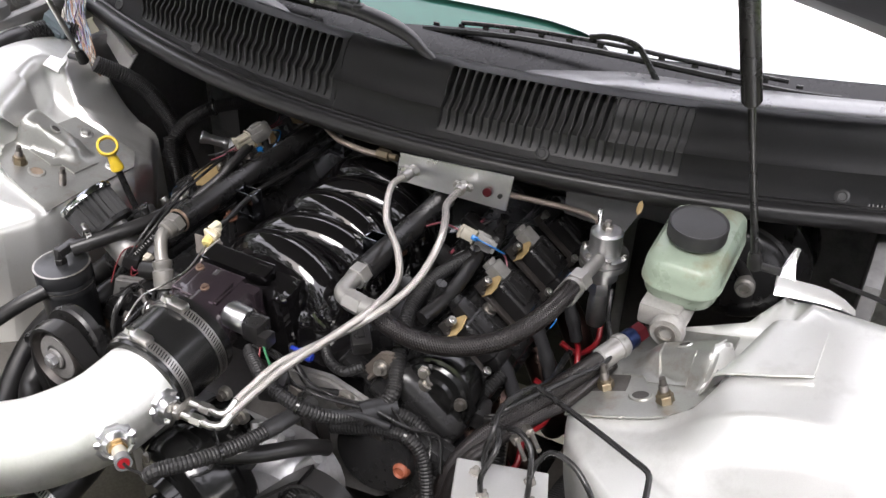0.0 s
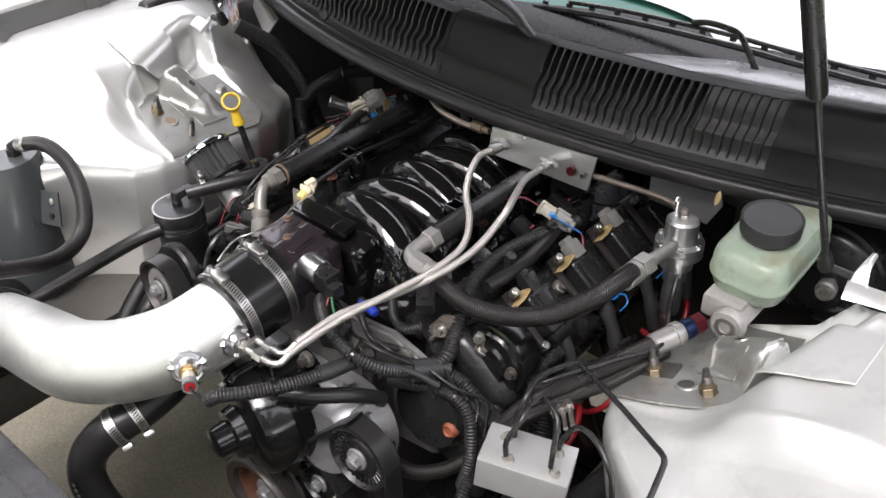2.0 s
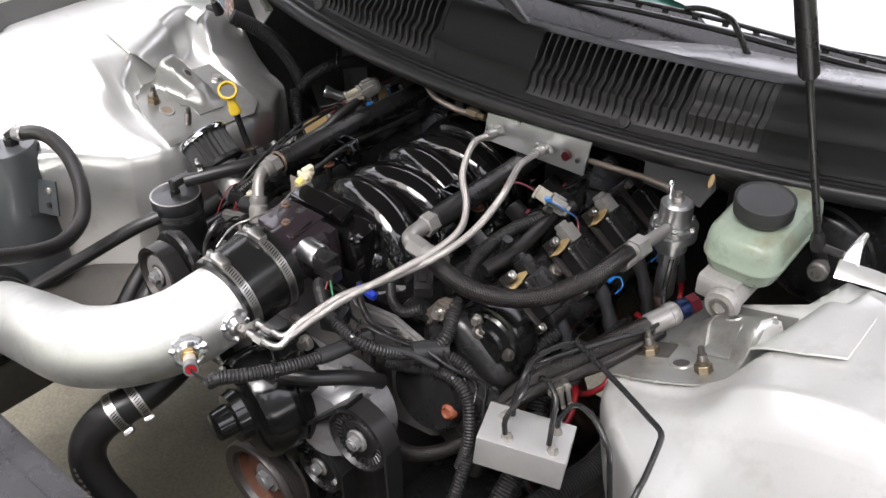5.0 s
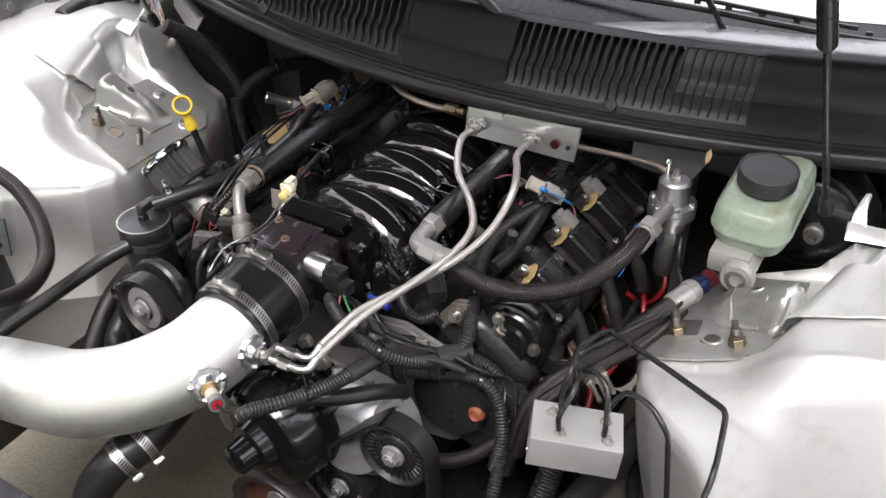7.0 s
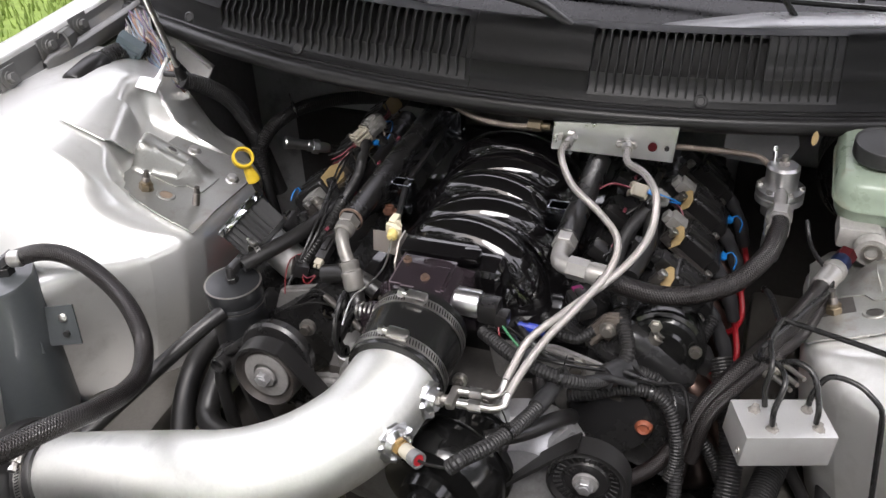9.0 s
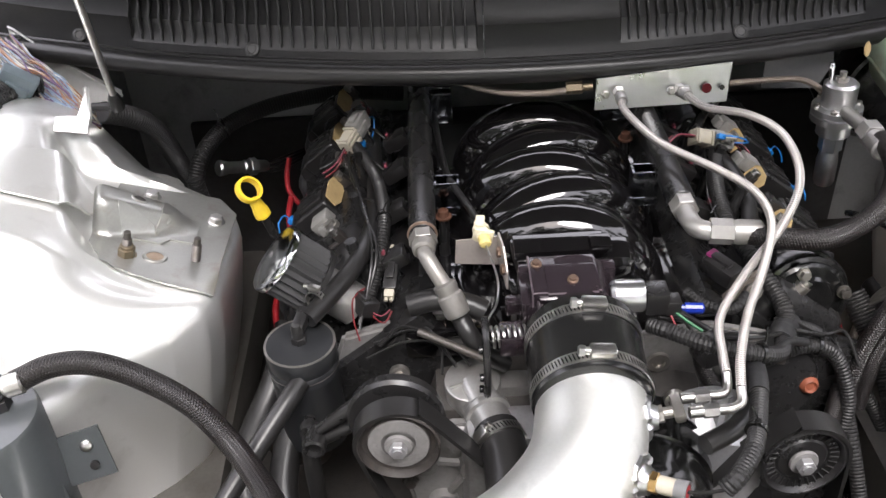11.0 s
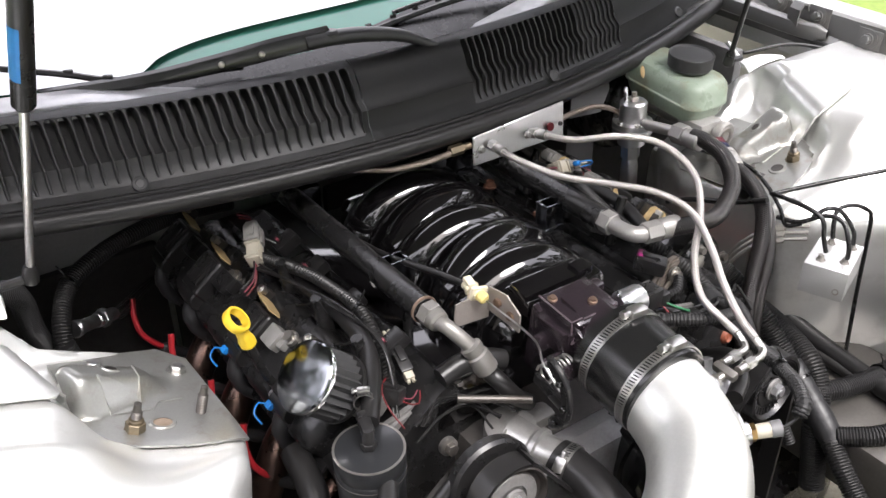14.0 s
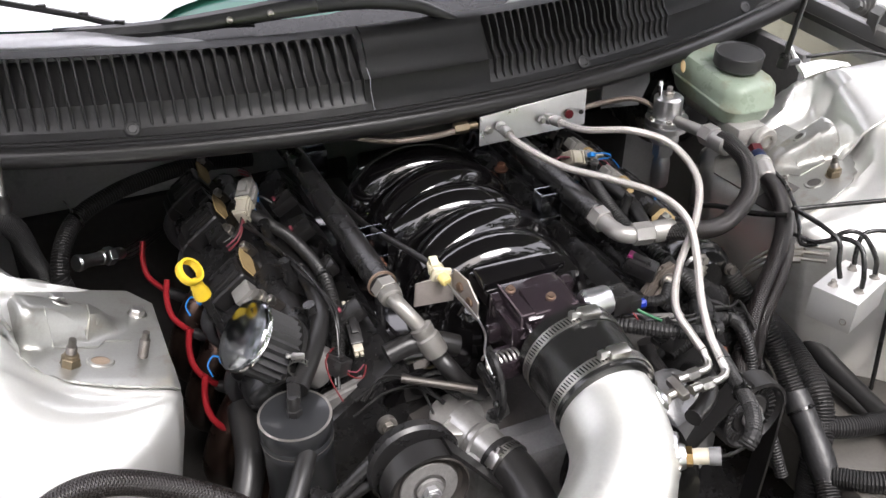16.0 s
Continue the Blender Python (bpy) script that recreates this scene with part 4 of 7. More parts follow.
    for k in range(80):
        q = k * .55
        line.append(V((-.108 + k * .00048, -.152 + .0105 * math.cos(q), .853 + .0105 * math.sin(q))))
    sweep(bm, line, .0016, 6)
    part("return_spring", bm, M_STEEL, t)


throttle_body()


def manifold():
    mx = -.013
    t = thing("intake_manifold", (mx, .13, .74), "glossy black intake manifold with arched runners", "intake manifold")
    bm = bmesh.new()
    box(bm, (mx, .135, .785), (.16, .40, .13), .03, None, 3)
    box(bm, (mx + .004, -.056, .842), (.120, .045, .098), .016, (8, 0, 0), 3)
    part("plenum", bm, M_GLOSS, t)
    # ribbed boss beside the throttle body
    bm = bmesh.new()
    box(bm, (-.058, -.062, .884), (.040, .040, .022), .004, (6, 0, 8))
    for k in range(3):
        box(bm, (-.070 + .012 * k, -.064, .896), (.003, .030, .006), .001, (6, 0, 8))
    part("boss", bm, M_GLOSS, t, "ribbed glossy black boss")
    # arched runners, alternately swung
    for k in range(5):
        y = -.004 + .0600 * k
        bm = bmesh.new()
        line = []
        sw = .014 if k % 2 else -.010
        for j in range(27):
            a = radians(-28 + 236 * j / 26)
            line.append(V((mx + .003 * (1 if k % 2 else -1) + .079 * math.cos(a), y + sw * math.cos(a) + .008 * math.sin(a), .799 + .068 * math.sin(a))))
        sweep(bm, line, .038, 28, False, lambda i, q: .038 - .0035 * math.sin(math.pi * i / 26) ** 2)
        part("runner", bm, M_GLOSS, t, "", 60)
    # thin casting seams in the dips between the runners
    for k in range(4):
        y = .026 + .0600 * k
        bm = bmesh.new()
        line = [V((mx + .104 * math.cos(a), y + .004 * math.sin(a), .797 + .092 * math.sin(a))) for a in [radians(20 + 140 * j / 20) for j in range(21)]]
        sweep(bm, line, .0035, 6)
        part("seam", bm, M_GLOSS, t)
    bm = bmesh.new()
    for x in (mx - .130, mx + .120):
        box(bm, (x, .145, .785), (.11, .46, .04), .008)
    part("port_flange", bm, M_GLOSS, t)
    for x, y, z in ((-.148, .055, .862), (.094, .207, .864), (.101, .104, .864)):
        bm = bmesh.new()
        rod(bm, (x, y, .78), (x, y, z - .003), .0065, None, 12)
        part("sleeve", bm, M_BLACK, t)
        bm = bmesh.new()
        lathe(bm, (x, y, z - .004), (0, 0, 1), [(0, .0095), (.0025, .0098), (.003, .0068), (.010, .0060), (.011, .0045), (.0085, .004), (.0085, 0)], 12)
        part("bolt", bm, M_RUST, t)


manifold()


def fuel_rail(a, b, r, label):
    a, b = V(a), V(b)
    d = (b - a).normalized()
    t = thing("fuel_rail", a, label, "fuel rail", "fuel rails")
    bm = bmesh.new()
    rod(bm, a, b, r, None, 28, .001)
    part("rail", bm, M_BLACK, t)
    for k in range(2):
        p = V((a.x, (.091, .318)[k] if a.x < 0 else (.069, .275)[k], a.z))
        side = .030 if a.x < 0 else -.026
        c = p + V((side, 0, -.016))
        bm = bmesh.new()
        for ox, oy, sx, sy in ((0, -.0095, .030, .003), (0, .0095, .030, .003), (-.0135, 0, .003, .016), (.0135, 0, .003, .016)):
            box(bm, c + V((ox, oy, 0)), (sx, sy, .034), .0006)
        box(bm, c - V((0, 0, .022)), (.032, .024, .012), .002)
        part("mount", bm, M_SMOKE, t, "square plated mounting post, open on top")
    return t


fuel_rail((-.172, -.020, .887), (-.172, .46, .882), .0155, "satin black fuel rail tube")
fuel_rail((.113, -.005, .901), (.113, .42, .896), .0155, "satin black fuel rail tube under the steel plate")


# ---------------------------------------------------------------- steel plate under the cowl
def solenoid_plate():
    t = thing("mounting_plate", (.13, .19, .915), "plain brushed aluminium plate hanging from the cowl with hose fittings", "plate")
    # lower and upper corners of the sheet
    bl, br = V((.047, .183, .918)), V((.213, .189, .917))
    tl, tr = V((.049, .189, .958)), V((.217, .198, .966))
    bm = bmesh.new()
    plate(bm, [bl, br, tr, tl], (tl - bl).cross(br - bl), .003)
    bmesh.ops.bevel(bm, geom=bm.edges[:], offset=.0006, segments=1, affect="EDGES")
    part("sheet", bm, M_ALU, t)
    nrm = V((0, -1, .2)).normalized()
    for x, z, r, m in ((.185, .938, .0062, M_REDANO), (.204, .938, .0032, M_RUBBER)):
        bm = bmesh.new()
        lathe(bm, (x, .1885, z), nrm, [(0, r), (.0028, r), (.0029, 0)], 20)
        part("hole", bm, m, t, "drilled hole showing what lies behind")
    for x in (.060, .078, .141, .160):
        bm = bmesh.new()
        lathe(bm, (x, .1855, .9385), nrm, [(0, .0062), (.0015, .0062), (.002, .0045), (.005, .0045), (.006, .0035), (.006, 0)], 6)
        part("screw", bm, M_STEEL, t)
    return t


solenoid_plate()


def an_end(parent, p, d, r, L=.03, m=None, hexes=2):
    """A swivel hose end: hex nut, collar and ferrule along a line."""
    m = m or M_FIT
    p, d = V(p), V(d).normalized()
    bm = bmesh.new()
    hexnut(bm, p, p + d * L * .38, r * 1.25)
    lathe(bm, p + d * L * .38, d, [(0, r * .85), (L * .12, r * .85), (L * .12, r * 1.15), (L * .55, r * 1.2), (L * .62, r * 1.02)], 18)
    part("hose_end", bm, m, parent)


# ---------------------------------------------------------------- braided hoses
def silver_hose(pts, end):
    t = thing("braided_hose", pts[-1], "thin stainless braided hose from the plate to the intake pipe", "hose", "thin braided hoses")
    hose("sheath", pts, .0046, M_SILVERHOSE, "", t)
    an_end(t, V(pts[0]) + (V(pts[0]) - V(pts[1])).normalized() * .022, V(pts[1]) - V(pts[0]), .0062, .03, M_STEEL)
    bm = bmesh.new()
    line = spline([pts[-1], V(pts[-1]) + V((-.002, -.012, -.006)), V(end) + V((.012, 0, .001)), end], .003)
    sweep(bm, line, .0045, 12)
    part("elbow", bm, M_STEEL, t, "bright zinc elbow")
    bm = bmesh.new()
    d = V((-1, -.05, -.02)).normalized()
    hexnut(bm, end, V(end) + d * .014, .0068)
    lathe(bm, V(end) + d * .014, d, [(0, .0052), (.012, .0052)], 14)
    part("swivel_nut", bm, M_STEEL, t)


silver_hose([(.075, .162, .943), (.074, .126, .944), (.102, .069, .935), (.149, .019, .930), (.179, -.031, .930), (.181, -.086, .927), (.159, -.139, .912), (.133, -.185, .894), (.117, -.225, .878), (.110, -.255, .869)], (.086, -.273, .861))
silver_hose([(.154, .168, .942), (.164, .114, .952), (.194, .055, .972), (.215, .001, .974), (.216, -.053, .955), (.190, -.092, .927), (.146, -.128, .895), (.112, -.172, .879), (.104, -.215, .872), (.102, -.236, .869)], (.082, -.255, .861))
bm = bmesh.new()
rod(bm, (.026, -.264, .848), (.052, -.265, .854), .0055, None, 12)
hexnut(bm, (.030, -.264, .8485), (.040, -.2645, .851), .0085)
box(bm, (.052, -.264, .857), (.010, .030, .010), .003, (0, -12, 0))
part("tee_fitting", bm, M_FIT, None, "small steel tee joining both braided hoses to the pipe", 35, "fitting")


def fuel_hose():
    t = thing("fuel_hose", (.25, -.06, .88), "black braided fuel hose with alloy swivel ends", "hose", "thick braided hoses")
    pts = [(.160, -.064, .900), (.195, -.076, .900), (.235, -.078, .896), (.275, -.062, .893), (.318, -.038, .904), (.346, .003, .918), (.355, .045, .923), (.356, .070, .922)]
    hose("sheath", pts, .0115, M_BLACKHOSE, "", t, segs=16)
    bm = bmesh.new()
    sweep(bm, spline([(.113, -.012, .901), (.113, -.040, .902), (.119, -.056, .902), (.140, -.062, .901), (.170, -.064, .900)], .003), .0105, 16)
    part("elbow", bm, M_ALLOY, t)
    bm = bmesh.new()
    hexnut(bm, (.113, .000, .901), (.113, -.022, .901), .0150)
    part("rail_nut", bm, M_ALLOY, t)
    bm = bmesh.new()
    hexnut(bm, (.128, -.060, .902), (.152, -.063, .901), .0138)
    lathe(bm, (.152, -.063, .901), (1, -.1, -.03), [(0, .0125), (.006, .0135), (.028, .0135), (.030, .0120)], 18)
    part("swivel_nut", bm, M_ALLOY, t)
    bm = bmesh.new()
    lathe(bm, (.354, .052, .918), (.04, 1, -.05), [(0, .012), (.002, .0140), (.028, .0140), (.030, .011)], 18)
    hexnut(bm, (.355, .082, .917), (.356, .104, .915), .0155)
    rod(bm, (.356, .104, .915), (.356, .165, .905), .0085, None, 14)
    part("far_end", bm, M_ALLOY, t)


fuel_hose()


def fuel_regulator():
    t = thing("fuel_pressure_regulator", (.358, .165, .84), "machined alloy fuel pressure regulator with a vacuum nipple", "fuel regulator")
    c = V((.355, .188, .885))
    up = V((-.02, .03, 1)).normalized()
    bm = bmesh.new()
    lathe(bm, c - up * .022, up, [(0, .019), (.002, .021), (.022, .021), (.022, .031), (.030, .031), (.031, .028), (.033, .031), (.040, .031), (.041, .021), (.070, .021), (.073, .0175), (.073, 0)], 36)
    part("body", bm, M_MACH, t)
    bm = bmesh.new()
    for k in range(6):
        q = k * math.pi / 3
        p = c + V((math.cos(q), math.sin(q), 0)) * .0265 + up * .018
        lathe(bm, p, up, [(0, .0042), (.004, .0042), (.004, .002), (.002, .002), (.002, 0)], 10)
    part("screw_ring", bm, M_STEEL, t)
    bm = bmesh.new()
    lathe(bm, c + up * .050 + V((-.012, .004, 0)), (-.1, .1, 1), [(0, .0032), (.016, .0032), (.018, .0042), (.022, .0032), (.024, .0028), (.024, 0)], 12)
    part("nipple", bm, M_CHROME, t)
    bm = bmesh.new()
    rod(bm, c + up * .051, c + up * .064, .0042, None, 10)
    hexnut(bm, c + up * .051, c + up * .057, .0075)
    part("adjuster", bm, M_FIT, t)
    bm = bmesh.new()
    hexnut(bm, c - up * .044, c - up * .022, .0150)
    lathe(bm, c - up * .095, up, [(0, .0115), (.006, .0135), (.034, .0135), (.05, .0115)], 18)
    part("lower_fitting", bm, M_MACH, t)


fuel_regulator()


# ---------------------------------------------------------------- brake reservoir and master cylinder
M_CAP = mat("dusty_black_cap", (.030, .030, .031), .45, 0, .2, 200, .08, 500, 0, (.05, .048, .045), .5, 30)


def reservoir():
    t = thing("brake_fluid_reservoir", (.47, .19, .90), "stained milky green brake fluid reservoir with a black screw cap", "reservoir")

    def ring(cx, cy, hx, hy, z, rr, n=8):
        pts = []
        for sx, sy, a0 in ((1, 1, 0), (-1, 1, 90), (-1, -1, 180), (1, -1, 270)):
            for k in range(n):
                a = radians(a0 + 90 * k / (n - 1))
                pts.append(V((cx + sx * (hx - rr) + rr * math.cos(a), cy + sy * (hy - rr) + rr * math.sin(a), z)))
        return pts
    bm = bmesh.new()
    cx, cy = .463, .206
    spec = [(.033, .063, .904, .020), (.0400, .0710, .906, .025), (.0435, .0750, .913, .028), (.0460, .0790, .9275, .030), (.0485, .0822, .929, .032), (.0485, .0822, .932, .032),
            (.0468, .0810, .934, .030), (.0466, .0805, .947, .030), (.0445, .079, .957, .028), (.039, .073, .9645, .025), (.028, .062, .968, .02)]
    rings = [[bm.verts.new(p) for p in ring(cx, cy, hx, hy, z, rr)] for hx, hy, z, rr in spec]
    n = len(rings[0])
    for a, b in zip(rings, rings[1:]):
        for k in range(n):
            bm.faces.new((a[k], a[(k + 1) % n], b[(k + 1) % n], b[k]))
    bm.faces.new(rings[0][::-1])
    bm.faces.new(rings[-1])
    for v in bm.verts:
        v.co.z += (v.co.y - cy) * .08 - .004
    part("tank", bm, M_RES, t)
    bm = bmesh.new()
    cc = V((.464, .184, .9715))
    lathe(bm, cc, (0, -.06, 1), [(-.006, .032), (-.003, .0340), (-.002, .0348), (.0145, .0355), (.0165, .0355), (.0175, .0347), (.0170, .0336), (.0155, .032), (.0150, .012), (.0150, 0)], 48)
    part("cap", bm, M_CAP, t, "smooth black screw cap")
    M_MCAST = mat("pale_matt_casting", (.42, .41, .39), .5, .35, .15, 300, .3, 500, 0, (.2, .17, .13), .5, 30)
    t2 = thing("master_cylinder", (.468, .17, .86), "cast alloy brake master cylinder below the reservoir", "brake cylinder")
    bm = bmesh.new()
    lathe(bm, (.468, .098, .880), (0, 1, .02), [(0, .010), (.0, .019), (.003, .021), (.012, .021), (.014, .017), (.17, .018)], 28)
    box(bm, (.452, .138, .886), (.050, .050, .030), .006)
    box(bm, (.468, .20, .893), (.03, .10, .02), .005)
    part("casting", bm, M_MCAST, t2)
    bm = bmesh.new()
    lathe(bm, (.468, .0975, .880), (0, -1, 0), [(-.001, .0125), (.0015, .0125), (.0016, .008), (-.001, .007), (-.001, 0)], 24)
    part("end_plug", bm, M_FIT, t2)
    bm = bmesh.new()
    lathe(bm, (.50, .30, .845), (0, 1, 0), [(0, .04), (.008, .064), (.014, .070), (.020, .072), (.022, .077), (.03, .080), (.05, .088), (.054, .0925), (.062, .0925), (.066, .089), (.12, .092), (.16, .08)], 40)
    part("brake_booster", bm, M_BLACK, None, "black brake booster drum in shade", 40, "brake booster")


reservoir()
t = thing("hose_fitting", (.524, .253, .868), "dull alloy hose fitting beside the brake booster", "fitting")
bm = bmesh.new()
lathe(bm, (.522, .275, .868), (.1, -1, .05), [(0, .008), (.010, .008), (.011, .0125), (.022, .0130), (.024, .010), (.030, .0095), (.030, .006), (.024, .005), (.024, 0)], 20)
part("collar", bm, M_FERRULE, t)
bm = bmesh.new()
sweep(bm, spline([(.522, .275, .868), (.505, .295, .872), (.48, .315, .87)], .005), .0085, 12)
part("tail", bm, M_RUBBER, t, "short black rubber tail")
hose("vacuum_hose", [(.520, .330, .935), (.545, .335, .955), (.590, .345, .967), (.66, .36, .972), (.72, .38, .97)], .0105, M_RUBBER, "black corrugated vacuum hose over the brake booster", None, "hose", 12, .11, .0046)


# ---------------------------------------------------------------- valve block
M_BLOCKALU = mat("milled_block_aluminium", (.60, .60, .59), .38, .70, .06, 700, .05, 900, 0, (.48, .47, .46), .4, 26)


def valve_block():
    t = thing("brake_valve_block", (.40, -.15, .79), "brushed aluminium brake valve block with four sealed ports", "valve block")
    rot = (0, 5, 22)
    c = V((.385, -.168, .811))
    bm = bmesh.new()
    box(bm, c, (.098, .057, .042), .0015, rot)
    part("block", bm, M_BLOCKALU, t)
    rm = Euler([radians(q) for q in rot]).to_matrix()
    for x, y in ((-.028, .012), (-.018, -.016), (.030, .012), (.032, -.016)):
        p = c + rm @ V((x, y, .021))
        bm = bmesh.new()
        rng = random.Random(int(x * 1e4) + 40)
        lathe(bm, p - rm @ V((0, 0, .001)), rm @ V((0, 0, 1)), [(0, .0070), (.0014, .0066), (.0022, .0054), (.003, .0044), (.005, .0038), (.008, .0034)], 14)
        for v in bm.verts:
            v.co += V((rng.uniform(-1, 1), rng.uniform(-1, 1), rng.uniform(-1, 1))) * .0008
        part("sealed_port", bm, M_PUTTY, t, "sealed port with grey sealant")
    bm = bmesh.new()
    p = c + rm @ V((-.049, -.018, -.008))
    lathe(bm, p, rm @ V((-1, 0, 0)), [(-.001, .0045), (.0008, .0045), (.0008, .003), (-.001, .003), (-.001, 0)], 14)
    part("port", bm, M_FIT, t)


valve_block()

# ---------------------------------------------------------------- engine core
def engine():
    t = thing("engine_block", (EX, .1, .40), "grimy grey cast engine block with dark valve covers", "engine")
    bm = bmesh.new()
    box(bm, (EX, .16, .60), (.30, .62, .30), .03)
    box(bm, (EX, -.135, .58), (.28, .05, .30), .03)
    part("block", bm, M_GRIME, t)
    for s in (-1, 1):
        bm = bmesh.new()
        box(bm, (EX + s * .185, .165, .735), (.16, .49, .11), .012, (0, s * 38, 0))
        head = part("cylinder_head", bm, M_BLACK, t)
        bm = bmesh.new()
        front = -.030 if s < 0 else -.0825
        box(bm, (EX + s * .258, (.4125 + front) / 2, .783), (.115, .4125 - front, .062), .026, (0, s * 36, 0), 4)
        box(bm, (EX + s * .250, (.4225 + front) / 2, .765), (.135, .4325 - front, .016), .006, (0, s * 36, 0))
        cover = part("valve_cover", bm, M_BLACK, t)
        for y in (front + .0205, .10, .26, .40):
            bm = bmesh.new()
            p = V((EX + s * .262, y, .822))
            lathe(bm, p, (s * .55, 0, .8), [(-.01, .010), (.003, .010), (.0032, .0075), (.009, .007), (.009, 0)], 12)
            part("cover_bolt", bm, M_FIT, cover)
        # front face plate of the head
        bm = bmesh.new()
        fy = -.052 if s < 0 else -.094
        pts = [(EX + s * dx, fy, z) for dx, z in ((.065, .80), (.15, .812), (.245, .785), (.275, .70), (.22, .64), (.10, .62))]
        plate(bm, pts, (0, -1, 0), .014)
        bmesh.ops.bevel(bm, geom=bm.edges[:], offset=.004, segments=2, affect="EDGES")
        face = part("head_face", bm, M_BLOCK, t)
        for dx, z in ((.18, .771), (.13, .71), (.225, .715), (.10, .765)):
            bm = bmesh.new()
            lathe(bm, (EX + s * dx, fy - .014, z), (0, -1, 0), [(0, .013), (.004, .0125), (.004, .0075), (.0005, .007), (.0005, 0)], 18)
            part("core_plug", bm, M_FIT, face)
    bm = bmesh.new()
    box(bm, (EX, -.175, .66), (.24, .06, .20), .03)
    lathe(bm, (.11, -.17, .70), (.15, -1, .15), [(0, .075), (.03, .07), (.045, .05), (.06, .045)], 28)
    pump = part("water_pump", bm, M_CAST, t, "ribbed bare aluminium water pump casting")
    for k in range(7):
        a = radians(-40 + 30 * k)
        bm = bmesh.new()
        rod(bm, (.11, -.215, .705), (.11 + .085 * math.cos(a), -.185, .705 + .085 * math.sin(a)), .006, .009, 8)
        part("rib", bm, M_CAST, pump)
    bm = bmesh.new()
    lathe(bm, (.098, -.222, .72), (.1, -1, .2), [(0, .012), (.01, .011), (.01, .006), (.014, .006)], 14)
    part("pump_bolt", bm, M_FIT, pump)
    return t


engine()


M_GREYPLUG = mat("grey_plastic", (.20, .195, .185), .45, 0, .15, 200, .05, 400, 0, (.1, .09, .08), .5, 60)
M_GRIMEIRON = mat("dark_grimy_iron", (.050, .045, .042), .42, .4, .2, 200, .2, 400, 0, (.10, .075, .06), .5, 22)
M_TAN = mat("tan_card", (.40, .29, .14), .6, 0, .15, 200, .05, 400, 0, (.2, .14, .06), .5, 60)


def coil_pack(p, s, tab=True, blue=True):
    """An ignition coil on its bracket: body, cap, heat tab, plug and boot."""
    p = V(p)
    t = thing("ignition_coil", p, "black ignition coil with a cream card tab on the valve cover", "ignition coil", "ignition coils")
    tilt = (0, s * 38, 0)
    rm = Euler([0, radians(s * 38), 0]).to_matrix()

    def at(x, y, z):
        return p + rm @ V((s * x, y, z))
    bm = bmesh.new()
    box(bm, at(.016, 0, .010), (.056, .046, .034), .006, tilt, 3)
    lathe(bm, at(.046, -.019, .009), rm @ V((0, 1, 0)), [(0, .0125), (.002, .0145), (.036, .0145), (.038, .0125)], 20)
    part("body", bm, M_PLASTIC, t)
    bm = bmesh.new()
    box(bm, at(.012, 0, .0285), (.040, .034, .005), .002, tilt)
    for k in (-1, 1):
        box(bm, at(.012, k * .011, .0315), (.034, .003, .003), .001, tilt)
    part("cap", bm, M_PLASTIC, t)
    bm = bmesh.new()
    if s > 0:
        box(bm, at(-.022, .004, .016), (.026, .022, .018), .003, tilt)
        box(bm, at(-.036, .004, .014), (.012, .016, .013), .002, tilt)
    else:
        box(bm, at(.004, -.036, .010), (.026, .026, .020), .003, tilt)
        box(bm, at(.000, -.052, .008), (.018, .012, .014), .002, tilt)
    part("plug_socket", bm, M_GREYPLUG if blue else M_PLASTIC, t)
    # bent steel strap with socket-head screws
    bm = bmesh.new()
    yb = -.029 if s > 0 else .031
    box(bm, at(.014, yb, .002), (.074, .010, .006), .002, tilt)
    box(bm, at(-.026, yb, .009), (.012, .010, .018), .002, tilt)
    box(bm, at(.050, yb, -.004), (.012, .012, .014), .002, tilt)
    part("strap", bm, M_GRIMEIRON, t, "brownish steel strap")
    for x, z in ((-.026, .018), (.050, .003)):
        bm = bmesh.new()
        lathe(bm, at(x, yb, z), rm @ V((0, 0, 1)), [(-.004, .0058), (.0055, .0058), (.006, .0052), (.006, .0030), (.0025, .0028), (.0025, 0)], 14)
        part("screw", bm, M_STEEL, t)
    if tab:
        bm = bmesh.new()
        n = V((-.62, -.30, .72)).normalized() if s > 0 else V((.79, -.10, .62)).normalized()
        u, w, n = frame_of(n, (0, 1, 0))
        c = p + V((-.004, -.02, .020)) if s > 0 else at(-.018, .006, .016)
        if s < 0:
            w = w * 1.55
        plate(bm, [c + u * i * .001 + w * j * .001 for i, j in ((-13, -15), (4, -17), (12, -8), (13, 9), (6, 16), (-9, 14), (-14, 4))], n, .0014)
        part("heat_tab", bm, M_TAN, t, "cream card tab")
    if blue:
        bm = bmesh.new()
        box(bm, at(.058, .010, .020), (.009, .011, .007), .002, tilt)
        line = [at(.058, .010, .022), at(.064, .018, .028), at(.076, .014, .026), at(.078, .0, .020)]
        sweep(bm, spline(line, .004), .0011, 6)
        part("lock_tag", bm, M_BLUE, t, "bright blue plastic lock tag")
    bm = bmesh.new()
    line = spline([at(.050, 0, .006), at(.080, -.002, -.002), at(.108, -.005, -.016), at(.134, -.008, -.034)] if s > 0 else [at(.050, 0, .006), at(.070, -.002, -.004), at(.082, -.005, -.026), at(.078, -.008, -.058)], .006)
    sweep(bm, line, .0125, 14, True, lambda i, q: .0090 + (.0020 if i < 5 else 0) + (.0014 if 8 < i < 12 else 0))
    part("plug_boot", bm, M_GREYBOOT, t, "dull grey silicone plug boot")
    end = line[-1]
    bm = bmesh.new()
    d = (line[-1] - line[-3]).normalized()
